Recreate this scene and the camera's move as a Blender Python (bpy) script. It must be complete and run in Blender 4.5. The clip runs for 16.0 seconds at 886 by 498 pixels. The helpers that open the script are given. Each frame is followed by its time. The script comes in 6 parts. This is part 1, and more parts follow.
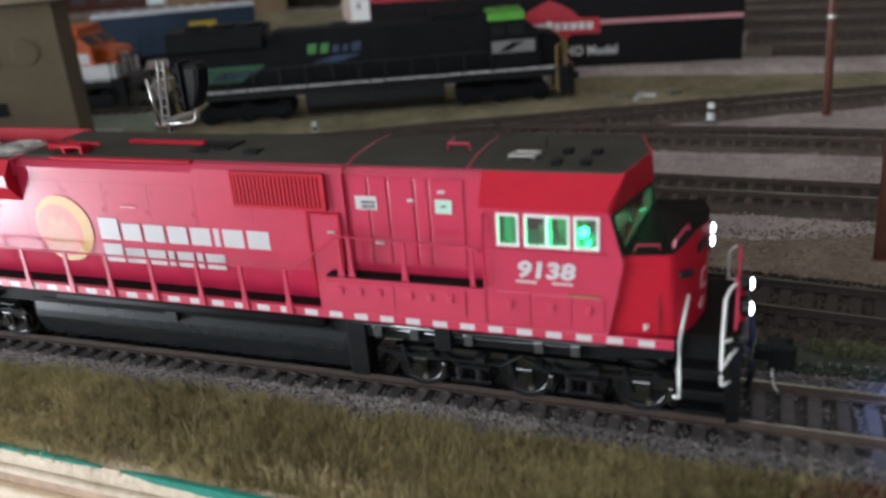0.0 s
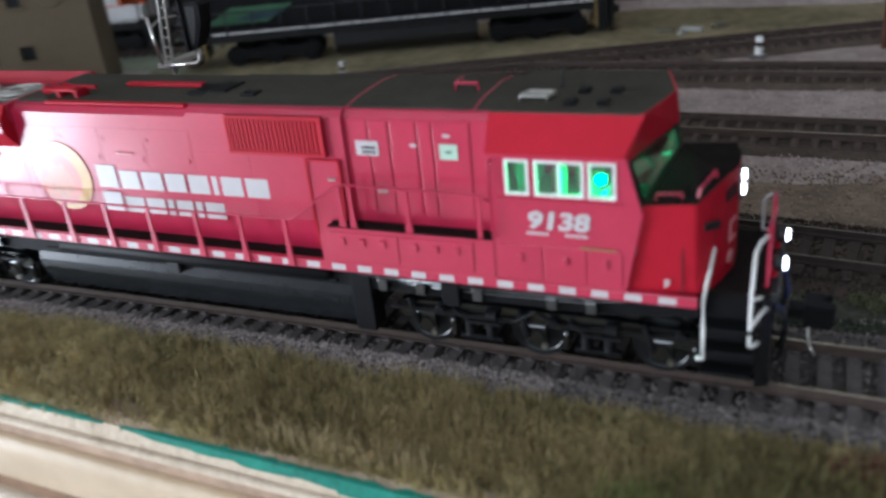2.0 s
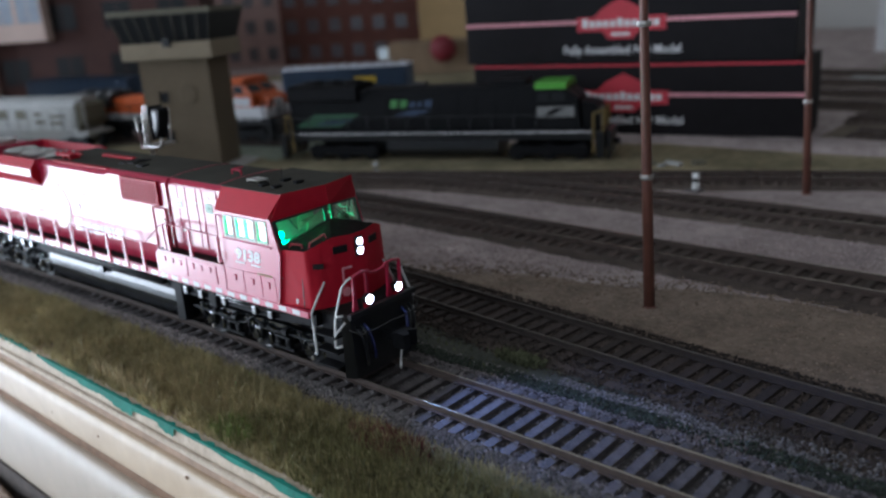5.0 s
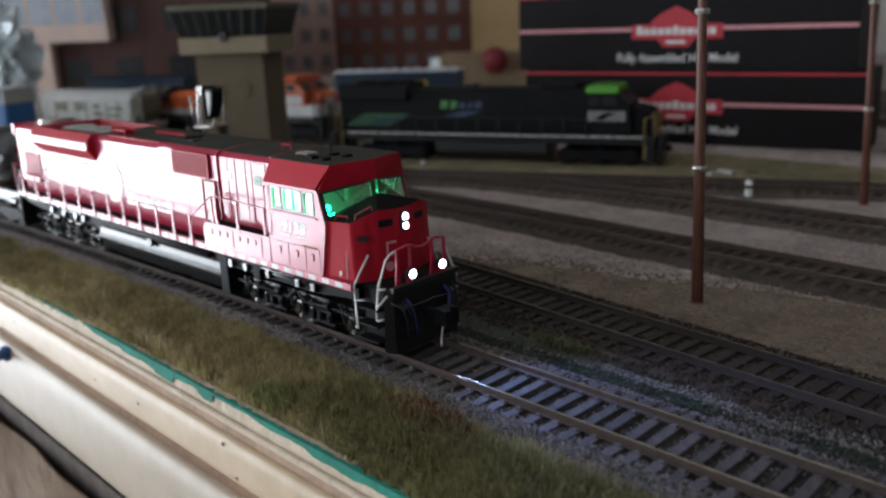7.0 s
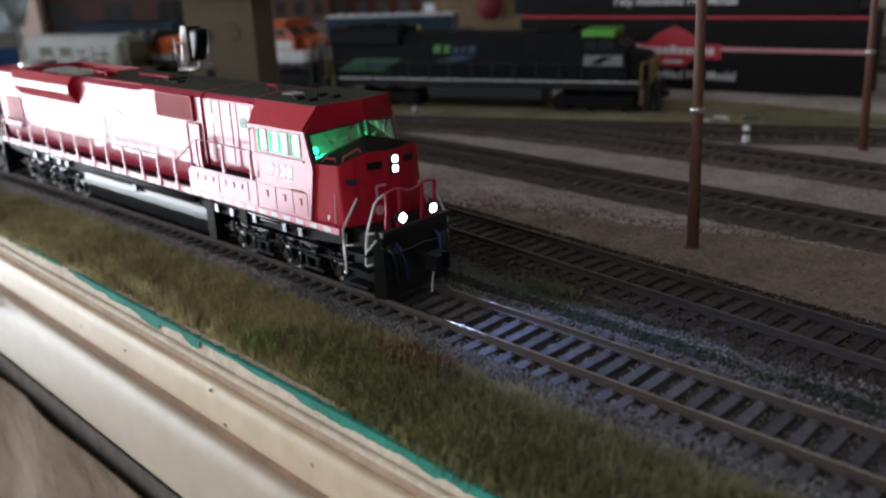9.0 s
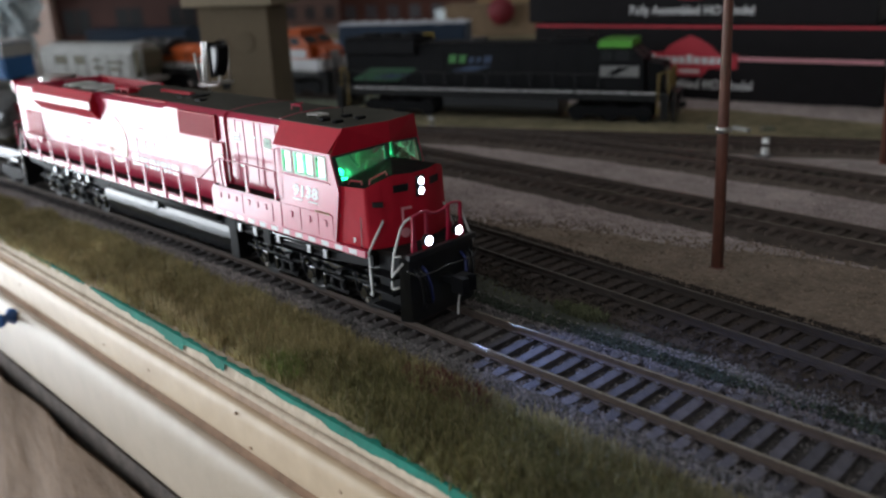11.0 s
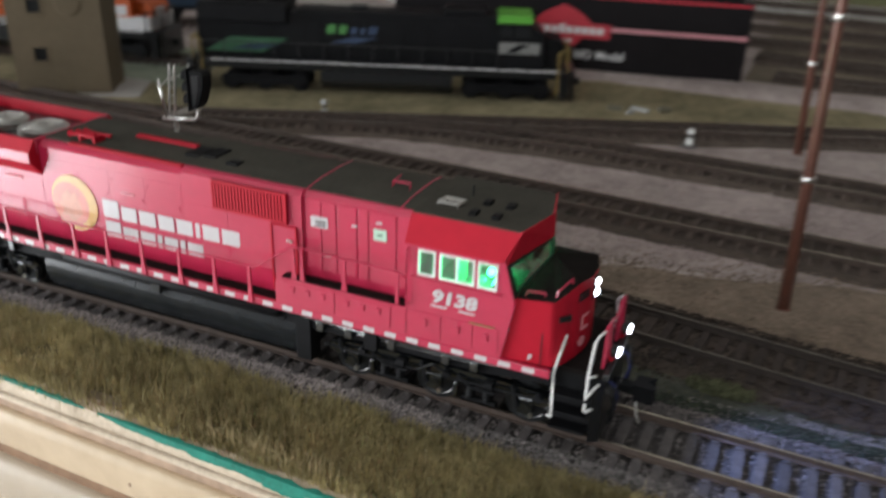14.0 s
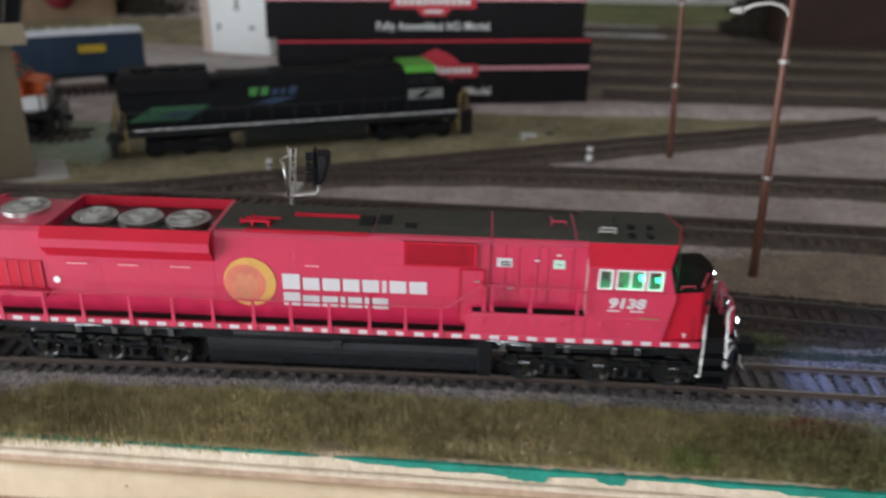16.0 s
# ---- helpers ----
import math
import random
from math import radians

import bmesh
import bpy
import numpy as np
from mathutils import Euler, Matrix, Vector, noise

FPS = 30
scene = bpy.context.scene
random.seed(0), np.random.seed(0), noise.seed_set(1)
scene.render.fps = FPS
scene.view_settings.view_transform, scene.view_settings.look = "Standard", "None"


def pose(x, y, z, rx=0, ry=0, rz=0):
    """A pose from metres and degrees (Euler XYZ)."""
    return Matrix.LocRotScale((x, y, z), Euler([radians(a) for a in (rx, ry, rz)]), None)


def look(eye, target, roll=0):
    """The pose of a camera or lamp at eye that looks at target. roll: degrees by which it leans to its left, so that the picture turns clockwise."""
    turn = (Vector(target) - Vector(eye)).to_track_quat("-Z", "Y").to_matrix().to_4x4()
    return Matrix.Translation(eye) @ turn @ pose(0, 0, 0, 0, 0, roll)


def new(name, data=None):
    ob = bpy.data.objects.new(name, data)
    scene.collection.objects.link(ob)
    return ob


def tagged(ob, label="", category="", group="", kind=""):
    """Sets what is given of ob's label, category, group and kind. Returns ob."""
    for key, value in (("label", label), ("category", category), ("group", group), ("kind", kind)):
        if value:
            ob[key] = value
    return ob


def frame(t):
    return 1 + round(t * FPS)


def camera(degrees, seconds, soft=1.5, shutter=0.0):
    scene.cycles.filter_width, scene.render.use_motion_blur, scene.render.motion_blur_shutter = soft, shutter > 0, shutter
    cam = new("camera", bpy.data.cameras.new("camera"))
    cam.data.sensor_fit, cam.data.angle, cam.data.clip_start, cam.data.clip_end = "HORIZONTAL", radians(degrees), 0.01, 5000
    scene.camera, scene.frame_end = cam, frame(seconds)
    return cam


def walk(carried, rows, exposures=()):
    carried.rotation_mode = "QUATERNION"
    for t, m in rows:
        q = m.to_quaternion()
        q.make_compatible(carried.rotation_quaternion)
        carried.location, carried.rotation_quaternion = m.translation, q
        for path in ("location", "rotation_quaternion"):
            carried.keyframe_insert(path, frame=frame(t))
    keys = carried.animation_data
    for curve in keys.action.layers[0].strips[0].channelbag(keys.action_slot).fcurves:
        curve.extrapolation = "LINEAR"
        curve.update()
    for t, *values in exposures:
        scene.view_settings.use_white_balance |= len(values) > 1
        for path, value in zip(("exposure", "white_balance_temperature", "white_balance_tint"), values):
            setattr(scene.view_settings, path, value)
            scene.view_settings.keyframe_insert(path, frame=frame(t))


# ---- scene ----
cam = camera(55.44, 16.0, soft=2.3, shutter=0.8)
cam.data.dof.use_dof, cam.data.dof.focus_distance, cam.data.dof.aperture_fstop = True, 0.245, 13.5
PATH = [
    (0, (0.0048, -0.0039, 0.1210), (-0.3521, 0.8515, -0.2544), -4.47),
    (0.5, (-0.0046, 0.0096, 0.1136), (-0.3492, 0.8605, -0.2831), -4.45),
    (1, (-0.0094, 0.0089, 0.1145), (-0.3352, 0.8567, -0.3038), -4.61),
    (1.5, (0.0009, 0.0140, 0.1109), (-0.3697, 0.8401, -0.3138), -5.92),
    (2, (0.0079, 0.0107, 0.1170), (-0.3949, 0.8164, -0.3172), -6.10),
    (2.5, (0.0474, 0.0031, 0.1289), (-0.4601, 0.7558, -0.2905), -6.81),
    (3, (0.0688, 0.0053, 0.1342), (-0.4673, 0.7495, -0.2643), -6.44),
    (3.5, (0.1124, 0.0094, 0.1251), (-0.4809, 0.7301, -0.2334), -6.17),
    (4, (0.1646, 0.0110, 0.1286), (-0.4665, 0.7148, -0.1976), -4.70),
    (4.2, (0.1699, 0.0048, 0.1299), (-0.4621, 0.7239, -0.1857), -4.35),
    (6.3, (0.1809, 0.0114, 0.1137), (-0.5101, 0.6801, -0.1573), -2.89),
    (6.5, (0.1794, 0.0084, 0.1135), (-0.5122, 0.6789, -0.1549), -2.58),
    (7, (0.1776, 0.0051, 0.1126), (-0.5107, 0.6787, -0.1566), -2.27),
    (7.5, (0.1742, 0.0057, 0.1107), (-0.5076, 0.6822, -0.1677), -2.33),
    (8, (0.1677, 0.0097, 0.1057), (-0.5054, 0.6836, -0.1990), -2.38),
    (8.2, (0.1701, 0.0091, 0.1066), (-0.5028, 0.6783, -0.2155), -2.31),
    (10.3, (0.1764, 0.0099, 0.1130), (-0.5028, 0.6673, -0.2126), -2.46),
    (10.5, (0.1755, 0.0094, 0.1145), (-0.5072, 0.6629, -0.2124), -2.52),
    (11, (0.1690, 0.0077, 0.1146), (-0.5106, 0.6663, -0.2084), -2.33),
    (11.5, (0.1626, 0.0086, 0.1180), (-0.5057, 0.6749, -0.2128), -2.26),
    (12, (0.1538, 0.0065, 0.1211), (-0.4902, 0.6913, -0.2200), -1.77),
    (12.5, (0.1440, 0.0038, 0.1268), (-0.4643, 0.7125, -0.2307), -0.85),
    (13, (0.1171, -0.0033, 0.1340), (-0.4323, 0.7445, -0.2390), 0.60),
    (13.5, (0.0694, -0.0117, 0.1422), (-0.4059, 0.7734, -0.2550), 1.23),
    (14, (0.0368, -0.0195, 0.1520), (-0.3381, 0.8030, -0.2757), 1.87),
    (14.5, (0.0466, -0.1061, 0.1867), (-0.2671, 0.7460, -0.2324), 2.23),
    (15, (0.0150, -0.1261, 0.1897), (-0.2421, 0.7513, -0.2155), 1.03),
    (15.5, (-0.0353, -0.1207, 0.1853), (-0.1994, 0.7794, -0.2184), 0.47),
    (16, (-0.0777, -0.1031, 0.1772), (-0.1531, 0.8109, -0.2213), 0.98),
]
EXPOSURES = [(0, 0.38, 6150, 10), (1, 0.37, 6050, 10), (2, 0.32, 5780, 10), (3, 0.28, 5450, 10), (4, 0.07, 5350, 10), (6.5, -0.14, 6100, 10), (12, -0.20, 6200, 10),
             (13, -0.08, 6300, 10), (13.5, 0.18, 6400, 10), (14, 0.37, 6450, 10), (16, 0.39, 6220, 10)]
walk(cam, [(t, look(eye, target, roll)) for t, eye, target, roll in PATH], EXPOSURES)

# ---- light ----
world = bpy.data.worlds.new("world")
scene.world = world
world.use_nodes = True
sky = world.node_tree.nodes.new("ShaderNodeTexSky")
sky.sky_type, sky.sun_disc, sky.sun_elevation, sky.sun_rotation = "NISHITA", False, radians(25), radians(250)
world.node_tree.links.new(sky.outputs[0], world.node_tree.nodes["Background"].inputs[0])
world.node_tree.nodes["Background"].inputs[1].default_value = 0.05


def lamp(name, kind, m, watts, colour, **more):
    data = bpy.data.lights.new(name, kind)
    data.energy, data.color = watts, colour
    for key, value in more.items():
        if key == "size":
            data.size = value
        elif key == "size_y":
            data.shape, data.size_y = "RECTANGLE", value
        elif key == "radius":
            data.shadow_soft_size = value
        elif key == "cone":
            data.spot_size, data.spot_blend = radians(value), 0.7
    ob = new(name, data)
    ob.matrix_world = m
    return ob


# daylight by the window in the west wall; an added fill behind the camera
lamp("window_light", "AREA", look((-1.66, -0.76, -0.035), (0.0, -0.76, -0.035)), 45, (0.91, 0.96, 1.0), size=1.12, size_y=0.97)
lamp("low_window_light", "AREA", look((-1.66, -0.85, -0.665), (0.0, -0.85, -0.665)), 4.8, (0.91, 0.96, 1.0), size=1.3, size_y=0.27)
lamp("south_fill_light", "AREA", look((-0.05, -2.92, 0.85), (-0.1, 0.5, 0.0)), 18, (0.93, 0.97, 1.0), size=1.7, size_y=1.0)


# ---- materials ----
def material(name, colour, rough=0.6, metal=0.0, vary=0.25, scale=200.0, bump=0.0, bump_scale=None, second=None, coat=0.0, emit=None,
             power=0.0, island=0.0, by_object=0.0, spots=0.5, shine=0.5, coat_ior=1.5, thin=0.0):
    """A surface with colour variation at two scales and a fine relief. Scales are per metre."""
    mat = bpy.data.materials.new(name)
    mat.use_nodes = True
    tree = mat.node_tree
    add, link = tree.nodes.new, tree.links.new
    bsdf = tree.nodes["Principled BSDF"]
    bsdf.inputs["Roughness"].default_value = rough
    bsdf.inputs["Metallic"].default_value = metal
    bsdf.inputs["Specular IOR Level"].default_value = shine
    bsdf.inputs["Coat Weight"].default_value = coat
    bsdf.inputs["Coat Roughness"].default_value = 0.12
    bsdf.inputs["Coat IOR"].default_value = coat_ior
    where = add("ShaderNodeTexCoord").outputs["Object"]
    fine, coarse = add("ShaderNodeTexNoise"), add("ShaderNodeTexNoise")
    fine.inputs["Scale"].default_value, coarse.inputs["Scale"].default_value = scale * 6, scale
    fine.inputs["Detail"].default_value, coarse.inputs["Detail"].default_value = 5, 4
    for n in (fine, coarse):
        link(where, n.inputs["Vector"])
    ramp = add("ShaderNodeValToRGB")
    dark = [c * (1 - vary) for c in colour]
    light = second or [min(1, c * (1 + vary)) for c in colour]
    ramp.color_ramp.elements[0].color, ramp.color_ramp.elements[1].color = (*dark, 1), (*light, 1)
    ramp.color_ramp.elements[0].position, ramp.color_ramp.elements[1].position = spots - 0.2, spots + 0.2
    mixed = add("ShaderNodeMath")
    mixed.operation = "MULTIPLY_ADD"
    mixed.inputs[1].default_value = 0.45
    link(fine.outputs["Fac"], mixed.inputs[0])
    part_of = add("ShaderNodeMath")
    part_of.operation = "MULTIPLY"
    part_of.inputs[1].default_value = 0.55
    link(coarse.outputs["Fac"], part_of.inputs[0])
    link(part_of.outputs[0], mixed.inputs[2])
    link(mixed.outputs[0], ramp.inputs[0])
    out = ramp.outputs[0]
    if island or by_object:
        source = add("ShaderNodeNewGeometry").outputs["Random Per Island"] if island else add("ShaderNodeObjectInfo").outputs["Random"]
        shade = add("ShaderNodeMapRange")
        shade.inputs["To Min"].default_value, shade.inputs["To Max"].default_value = 1 - (island or by_object), 1 + (island or by_object)
        link(source, shade.inputs["Value"])
        times = add("ShaderNodeVectorMath")
        times.operation = "SCALE"
        link(out, times.inputs[0])
        link(shade.outputs[0], times.inputs["Scale"])
        out = times.outputs[0]
    link(out, bsdf.inputs["Base Color"])
    if bump:
        relief = add("ShaderNodeTexNoise")
        relief.inputs["Scale"].default_value, relief.inputs["Detail"].default_value = bump_scale or scale * 8, 4
        link(where, relief.inputs["Vector"])
        b = add("ShaderNodeBump")
        b.inputs["Strength"].default_value, b.inputs["Distance"].default_value = bump, 0.5 / (bump_scale or scale * 8)
        link(relief.outputs["Fac"], b.inputs["Height"])
        link(b.outputs[0], bsdf.inputs["Normal"])
    if emit:
        bsdf.inputs["Emission Color"].default_value, bsdf.inputs["Emission Strength"].default_value = (*emit, 1), power
    if thin:
        # thin blades that let part of the light through
        passed, both = add("ShaderNodeBsdfTranslucent"), add("ShaderNodeMixShader")
        both.inputs[0].default_value = thin
        link(out, passed.inputs["Color"])
        link(bsdf.outputs[0], both.inputs[1])
        link(passed.outputs[0], both.inputs[2])
        link(both.outputs[0], tree.nodes["Material Output"].inputs["Surface"])
    return mat


RED = material("red_paint", (0.50, 0.018, 0.066), 0.36, vary=0.08, scale=60, bump=0.04, bump_scale=700, coat=0.23, coat_ior=2.4)
# the red paint darkened and without coat, for faces outside the window's sheen
DARK_RED = material("red_paint_out_of_sheen", (0.47, 0.010, 0.028), 0.5, vary=0.10, scale=60, bump=0.03, bump_scale=900, shine=0.2)
# darkened red that puts the shade between the louvres into the colour
SHADE_RED = material("louvre_gap_shade", (0.10, 0.006, 0.012), 0.6, vary=0.1, scale=60, shine=0.2)
GLOSS_WHITE = material("white_lettering", (0.56, 0.52, 0.53), 0.36, vary=0.05, scale=200, coat=0.23, coat_ior=2.4)
GRIME = material("walkway_black", (0.014, 0.011, 0.010), 0.85, vary=0.3, scale=300, bump=0.3, shine=0.08)
ROOF_GREY = material("roof_grey", (0.062, 0.058, 0.047), 0.8, vary=0.22, scale=120, bump=0.15, shine=0.12)
BLACK = material("black_plastic", (0.011, 0.012, 0.013), 0.33, vary=0.3, scale=200, bump=0.08, coat=0.25)
TANK_BLACK = material("tank_black", (0.012, 0.014, 0.016), 0.26, vary=0.3, scale=120, bump=0.05, shine=0.4)
TRUCK = material("truck_black", (0.010, 0.011, 0.012), 0.20, vary=0.4, scale=400, bump=0.15, bump_scale=1800, coat=0.5, coat_ior=2.2)
WHITE = material("white_paint", (0.80, 0.80, 0.78), 0.5, vary=0.06, scale=200)
SILVER = material("bare_metal", (0.60, 0.59, 0.56), 0.32, metal=1.0, vary=0.15, scale=400, bump=0.05)
RAIL_TOP = material("polished_rail", (0.50, 0.46, 0.38), 0.25, metal=1.0, vary=0.2, scale=300)
TREAD = material("worn_tread", (0.20, 0.185, 0.16), 0.45, metal=1.0, vary=0.25, scale=300)
RAIL_SIDE = material("rusty_rail", (0.066, 0.045, 0.036), 0.8, vary=0.35, scale=300, bump=0.3)
RAIL_DARK = material("dark_rusty_rail", (0.036, 0.026, 0.021), 0.85, vary=0.35, scale=300, bump=0.3)
TIE = material("brown_tie", (0.098, 0.086, 0.084), 0.62, vary=0.5, scale=350, bump=1.0, bump_scale=1200, by_object=0.3)
TIE_BROWN = material("dark_brown_tie", (0.044, 0.032, 0.027), 0.85, vary=0.45, scale=350, bump=0.8, bump_scale=1200, by_object=0.3)
TIE_FAR = material("far_tie", (0.080, 0.057, 0.046), 0.85, vary=0.35, scale=250, island=0.25)
STONE = material("ballast_stone", (0.205, 0.182, 0.176), 0.9, vary=0.35, scale=500, island=0.6)
PALE_STONE = material("pale_ballast_stone", (0.39, 0.335, 0.322), 0.9, vary=0.3, scale=500, island=0.4)
GREY_STONE = material("grey_ballast_stone", (0.19, 0.175, 0.17), 0.9, vary=0.35, scale=500, island=0.5)
DARK_STONE = material("dark_ballast_stone", (0.058, 0.043, 0.034), 0.9, vary=0.35, scale=500, island=0.4)
BROWN_BED = material("brown_ballast", (0.062, 0.045, 0.036), 0.95, vary=0.45, scale=120, bump=0.9, bump_scale=800, second=(0.115, 0.086, 0.068))
YARD_BED = material("yard_ballast", (0.088, 0.063, 0.049), 0.95, vary=0.45, scale=90, bump=0.9, bump_scale=800, second=(0.15, 0.115, 0.091))
DIRT = material("yard_dirt", (0.105, 0.076, 0.044), 0.95, vary=0.5, scale=12, bump=0.9, bump_scale=400, second=(0.27, 0.215, 0.155))
BALLAST = material("ballast_bed", (0.058, 0.050, 0.047), 0.95, vary=0.45, scale=300, bump=0.9, bump_scale=900, second=(0.11, 0.097, 0.092))
GRAVEL = material("yard_gravel", (0.40, 0.315, 0.298), 0.95, vary=0.42, scale=45, bump=1.0, bump_scale=500, second=(0.55, 0.465, 0.43))
BROWN_GRAVEL = material("brown_gravel", (0.205, 0.150, 0.108), 0.95, vary=0.45, scale=70, bump=1.0, bump_scale=500, second=(0.33, 0.255, 0.192))
BROWN_GRAIN = material("brown_gravel_grain", (0.25, 0.188, 0.140), 0.95, vary=0.35, scale=400, island=0.4)
GRAVEL_STONE = material("yard_gravel_stone", (0.43, 0.347, 0.332), 0.95, vary=0.3, scale=400, island=0.32)
FLOCK = material("green_flock", (0.042, 0.052, 0.036), 0.95, vary=0.4, scale=200, island=0.5)
SOIL = material("dry_soil", (0.13, 0.11, 0.055), 0.95, vary=0.4, scale=40, bump=0.9, bump_scale=500, second=(0.21, 0.18, 0.10))
DARK_TURF = material("dark_turf", (0.050, 0.055, 0.040), 0.95, vary=0.45, scale=60, bump=1.0, bump_scale=600, second=(0.095, 0.098, 0.075))
TURF = material("far_turf", (0.18, 0.155, 0.072), 0.95, vary=0.45, scale=28, bump=1.0, bump_scale=500, second=(0.36, 0.30, 0.175))
PALE_TURF = material("pale_turf", (0.20, 0.235, 0.165), 0.95, vary=0.3, scale=40, bump=1.0, bump_scale=500, second=(0.29, 0.32, 0.24))
GREEN_TURF = material("green_turf", (0.12, 0.13, 0.045), 0.95, vary=0.4, scale=20, bump=1.0, bump_scale=300, second=(0.24, 0.25, 0.10))
GRASS = material("dry_grass", (0.415, 0.345, 0.142), 0.55, vary=0.58, scale=26, second=(0.64, 0.55, 0.29), island=0.24, shine=0.35, thin=0.42)
GREEN_GRASS = material("green_grass", (0.185, 0.180, 0.072), 0.6, vary=0.4, scale=40, second=(0.32, 0.295, 0.130), island=0.3, shine=0.35, thin=0.42)
FRESH_GRASS = material("fresh_grass", (0.20, 0.27, 0.065), 0.6, vary=0.4, scale=40, second=(0.34, 0.40, 0.14), island=0.3, shine=0.3, thin=0.42)
RED_WEED = material("red_weed", (0.16, 0.05, 0.04), 0.85, vary=0.3, scale=40, island=0.35)
PLY = material("raw_plywood", (0.60, 0.47, 0.33), 0.75, vary=0.25, scale=90, bump=0.6, bump_scale=700, second=(0.72, 0.60, 0.46))
CREAM = material("cream_board", (0.44, 0.352, 0.255), 0.5, vary=0.12, scale=14, bump=0.08, bump_scale=60)
TRIM = material("trim_wood", (0.55, 0.40, 0.25), 0.5, vary=0.14, scale=22, bump=0.1, bump_scale=120, second=(0.64, 0.495, 0.33))
# both groove browns: stain, with the recess's shade put into the colour
GROOVE_DARK = material("deep_groove_stain_shade", (0.24, 0.14, 0.08), 0.9, vary=0.3, scale=60)
STRAW = material("straw", (0.56, 0.47, 0.27), 0.7, vary=0.25, scale=60, island=0.25, shine=0.3, thin=0.4)
GROOVE = material("groove_stain_shade", (0.40, 0.275, 0.19), 0.85, vary=0.3, scale=60)
TEAL = material("teal_paint", (0.012, 0.20, 0.142), 0.85, vary=0.35, scale=150, bump=0.2)
CLOTH = material("brown_cloth", (0.21, 0.14, 0.09), 0.92, vary=0.25, scale=15, bump=0.5, bump_scale=90)
PIN_BLUE = material("blue_plastic", (0.02, 0.09, 0.30), 0.3, vary=0.1, scale=300)
RUST_POLE = material("brown_pole", (0.150, 0.060, 0.042), 0.42, vary=0.3, scale=250, bump=0.2)
TAN = material("tan_wall", (0.155, 0.118, 0.072), 0.85, vary=0.12, scale=40, bump=0.15)
CONCRETE = material("pale_concrete", (0.42, 0.39, 0.36), 0.9, vary=0.2, scale=60, bump=0.2)
CAB_GREY = material("cab_interior", (0.26, 0.27, 0.26), 0.7, vary=0.1, scale=200)
SMOKE = material("dark_window", (0.010, 0.011, 0.012), 0.4, vary=0.2, scale=80, shine=0.3)
DARK_TRIM = material("dark_olive_trim", (0.07, 0.065, 0.048), 0.75, vary=0.2, scale=60)
WALL = material("room_wall", (0.56, 0.53, 0.49), 0.9, vary=0.05, scale=3, bump=0.05)
CEILING = material("room_ceiling", (0.74, 0.73, 0.71), 0.9, vary=0.04, scale=3)
CARPET = material("room_carpet", (0.40, 0.37, 0.34), 0.95, vary=0.2, scale=8, bump=0.4, bump_scale=300)
NS_BLACK = material("dull_black_paint", (0.009, 0.009, 0.010), 0.55, vary=0.3, scale=80, shine=0.12)
LIME = material("lime_paint", (0.09, 0.34, 0.03), 0.5, vary=0.12, scale=100)
BLUE_SWOOSH = material("blue_paint", (0.035, 0.06, 0.12), 0.5, vary=0.2, scale=100)
GREEN_SWOOSH = material("green_paint", (0.03, 0.11, 0.05), 0.5, vary=0.2, scale=100)
YELLOW = material("yellow_paint", (0.26, 0.185, 0.06), 0.6, vary=0.15, scale=100)
ORANGE = material("orange_paint", (0.62, 0.115, 0.02), 0.5, vary=0.10, scale=60)
CAR_BLUE = material("car_blue", (0.016, 0.038, 0.075), 0.6, vary=0.2, scale=50)
LOGO_TAN = material("logo_tan", (0.57, 0.15, 0.09), 0.36, vary=0.25, scale=40, coat=0.23, coat_ior=2.4)
LOGO_YELLOW = material("logo_yellow", (0.62, 0.42, 0.03), 0.6, vary=0.1, scale=90)
LOGO_GOLD = material("logo_gold", (0.58, 0.31, 0.07), 0.36, vary=0.25, scale=40, coat=0.23, coat_ior=2.4)
LOGO_DARK = material("logo_brown", (0.54, 0.19, 0.10), 0.36, vary=0.25, scale=60, coat=0.23, coat_ior=2.4)
CAR_GREY = material("car_grey", (0.42, 0.42, 0.40), 0.7, vary=0.2, scale=60, bump=0.1)
OLIVE_GREY = material("olive_grey", (0.14, 0.13, 0.09), 0.75, vary=0.2, scale=60)
BRICK = material("brick_wall", (0.12, 0.045, 0.032), 0.9, vary=0.25, scale=40, bump=0.3)
PINK_BRICK = material("faded_brick", (0.34, 0.225, 0.195), 0.9, vary=0.2, scale=40, bump=0.3)
SANDSTONE = material("sandstone", (0.60, 0.46, 0.39), 0.85, vary=0.12, scale=30, bump=0.2)
YELLOW_WALL = material("ochre_wall", (0.44, 0.30, 0.14), 0.85, vary=0.12, scale=20)
DIM_GLASS = material("dim_window", (0.10, 0.10, 0.11), 0.3, vary=0.3, scale=60)
PALE_GLASS = material("pale_window", (0.33, 0.37, 0.43), 0.25, vary=0.3, scale=60)
CARD_BLACK = material("black_card", (0.011, 0.009, 0.010), 0.55, vary=0.25, scale=20, bump=0.05, shine=0.14)
CARD_RED = material("printed_red", (0.55, 0.03, 0.05), 0.5, vary=0.1, scale=60)
CARD_PINK = material("printed_pink", (0.78, 0.34, 0.38), 0.5, vary=0.1, scale=60)
DULL_WHITE = material("dull_white", (0.22, 0.22, 0.21), 0.6, vary=0.3, scale=120)
CARD_WHITE = material("printed_white", (0.78, 0.77, 0.77), 0.5, vary=0.1, scale=60)
TARP = material("pale_blue_plastic", (0.74, 0.82, 0.87), 0.3, vary=0.2, scale=40, bump=0.4, bump_scale=120)
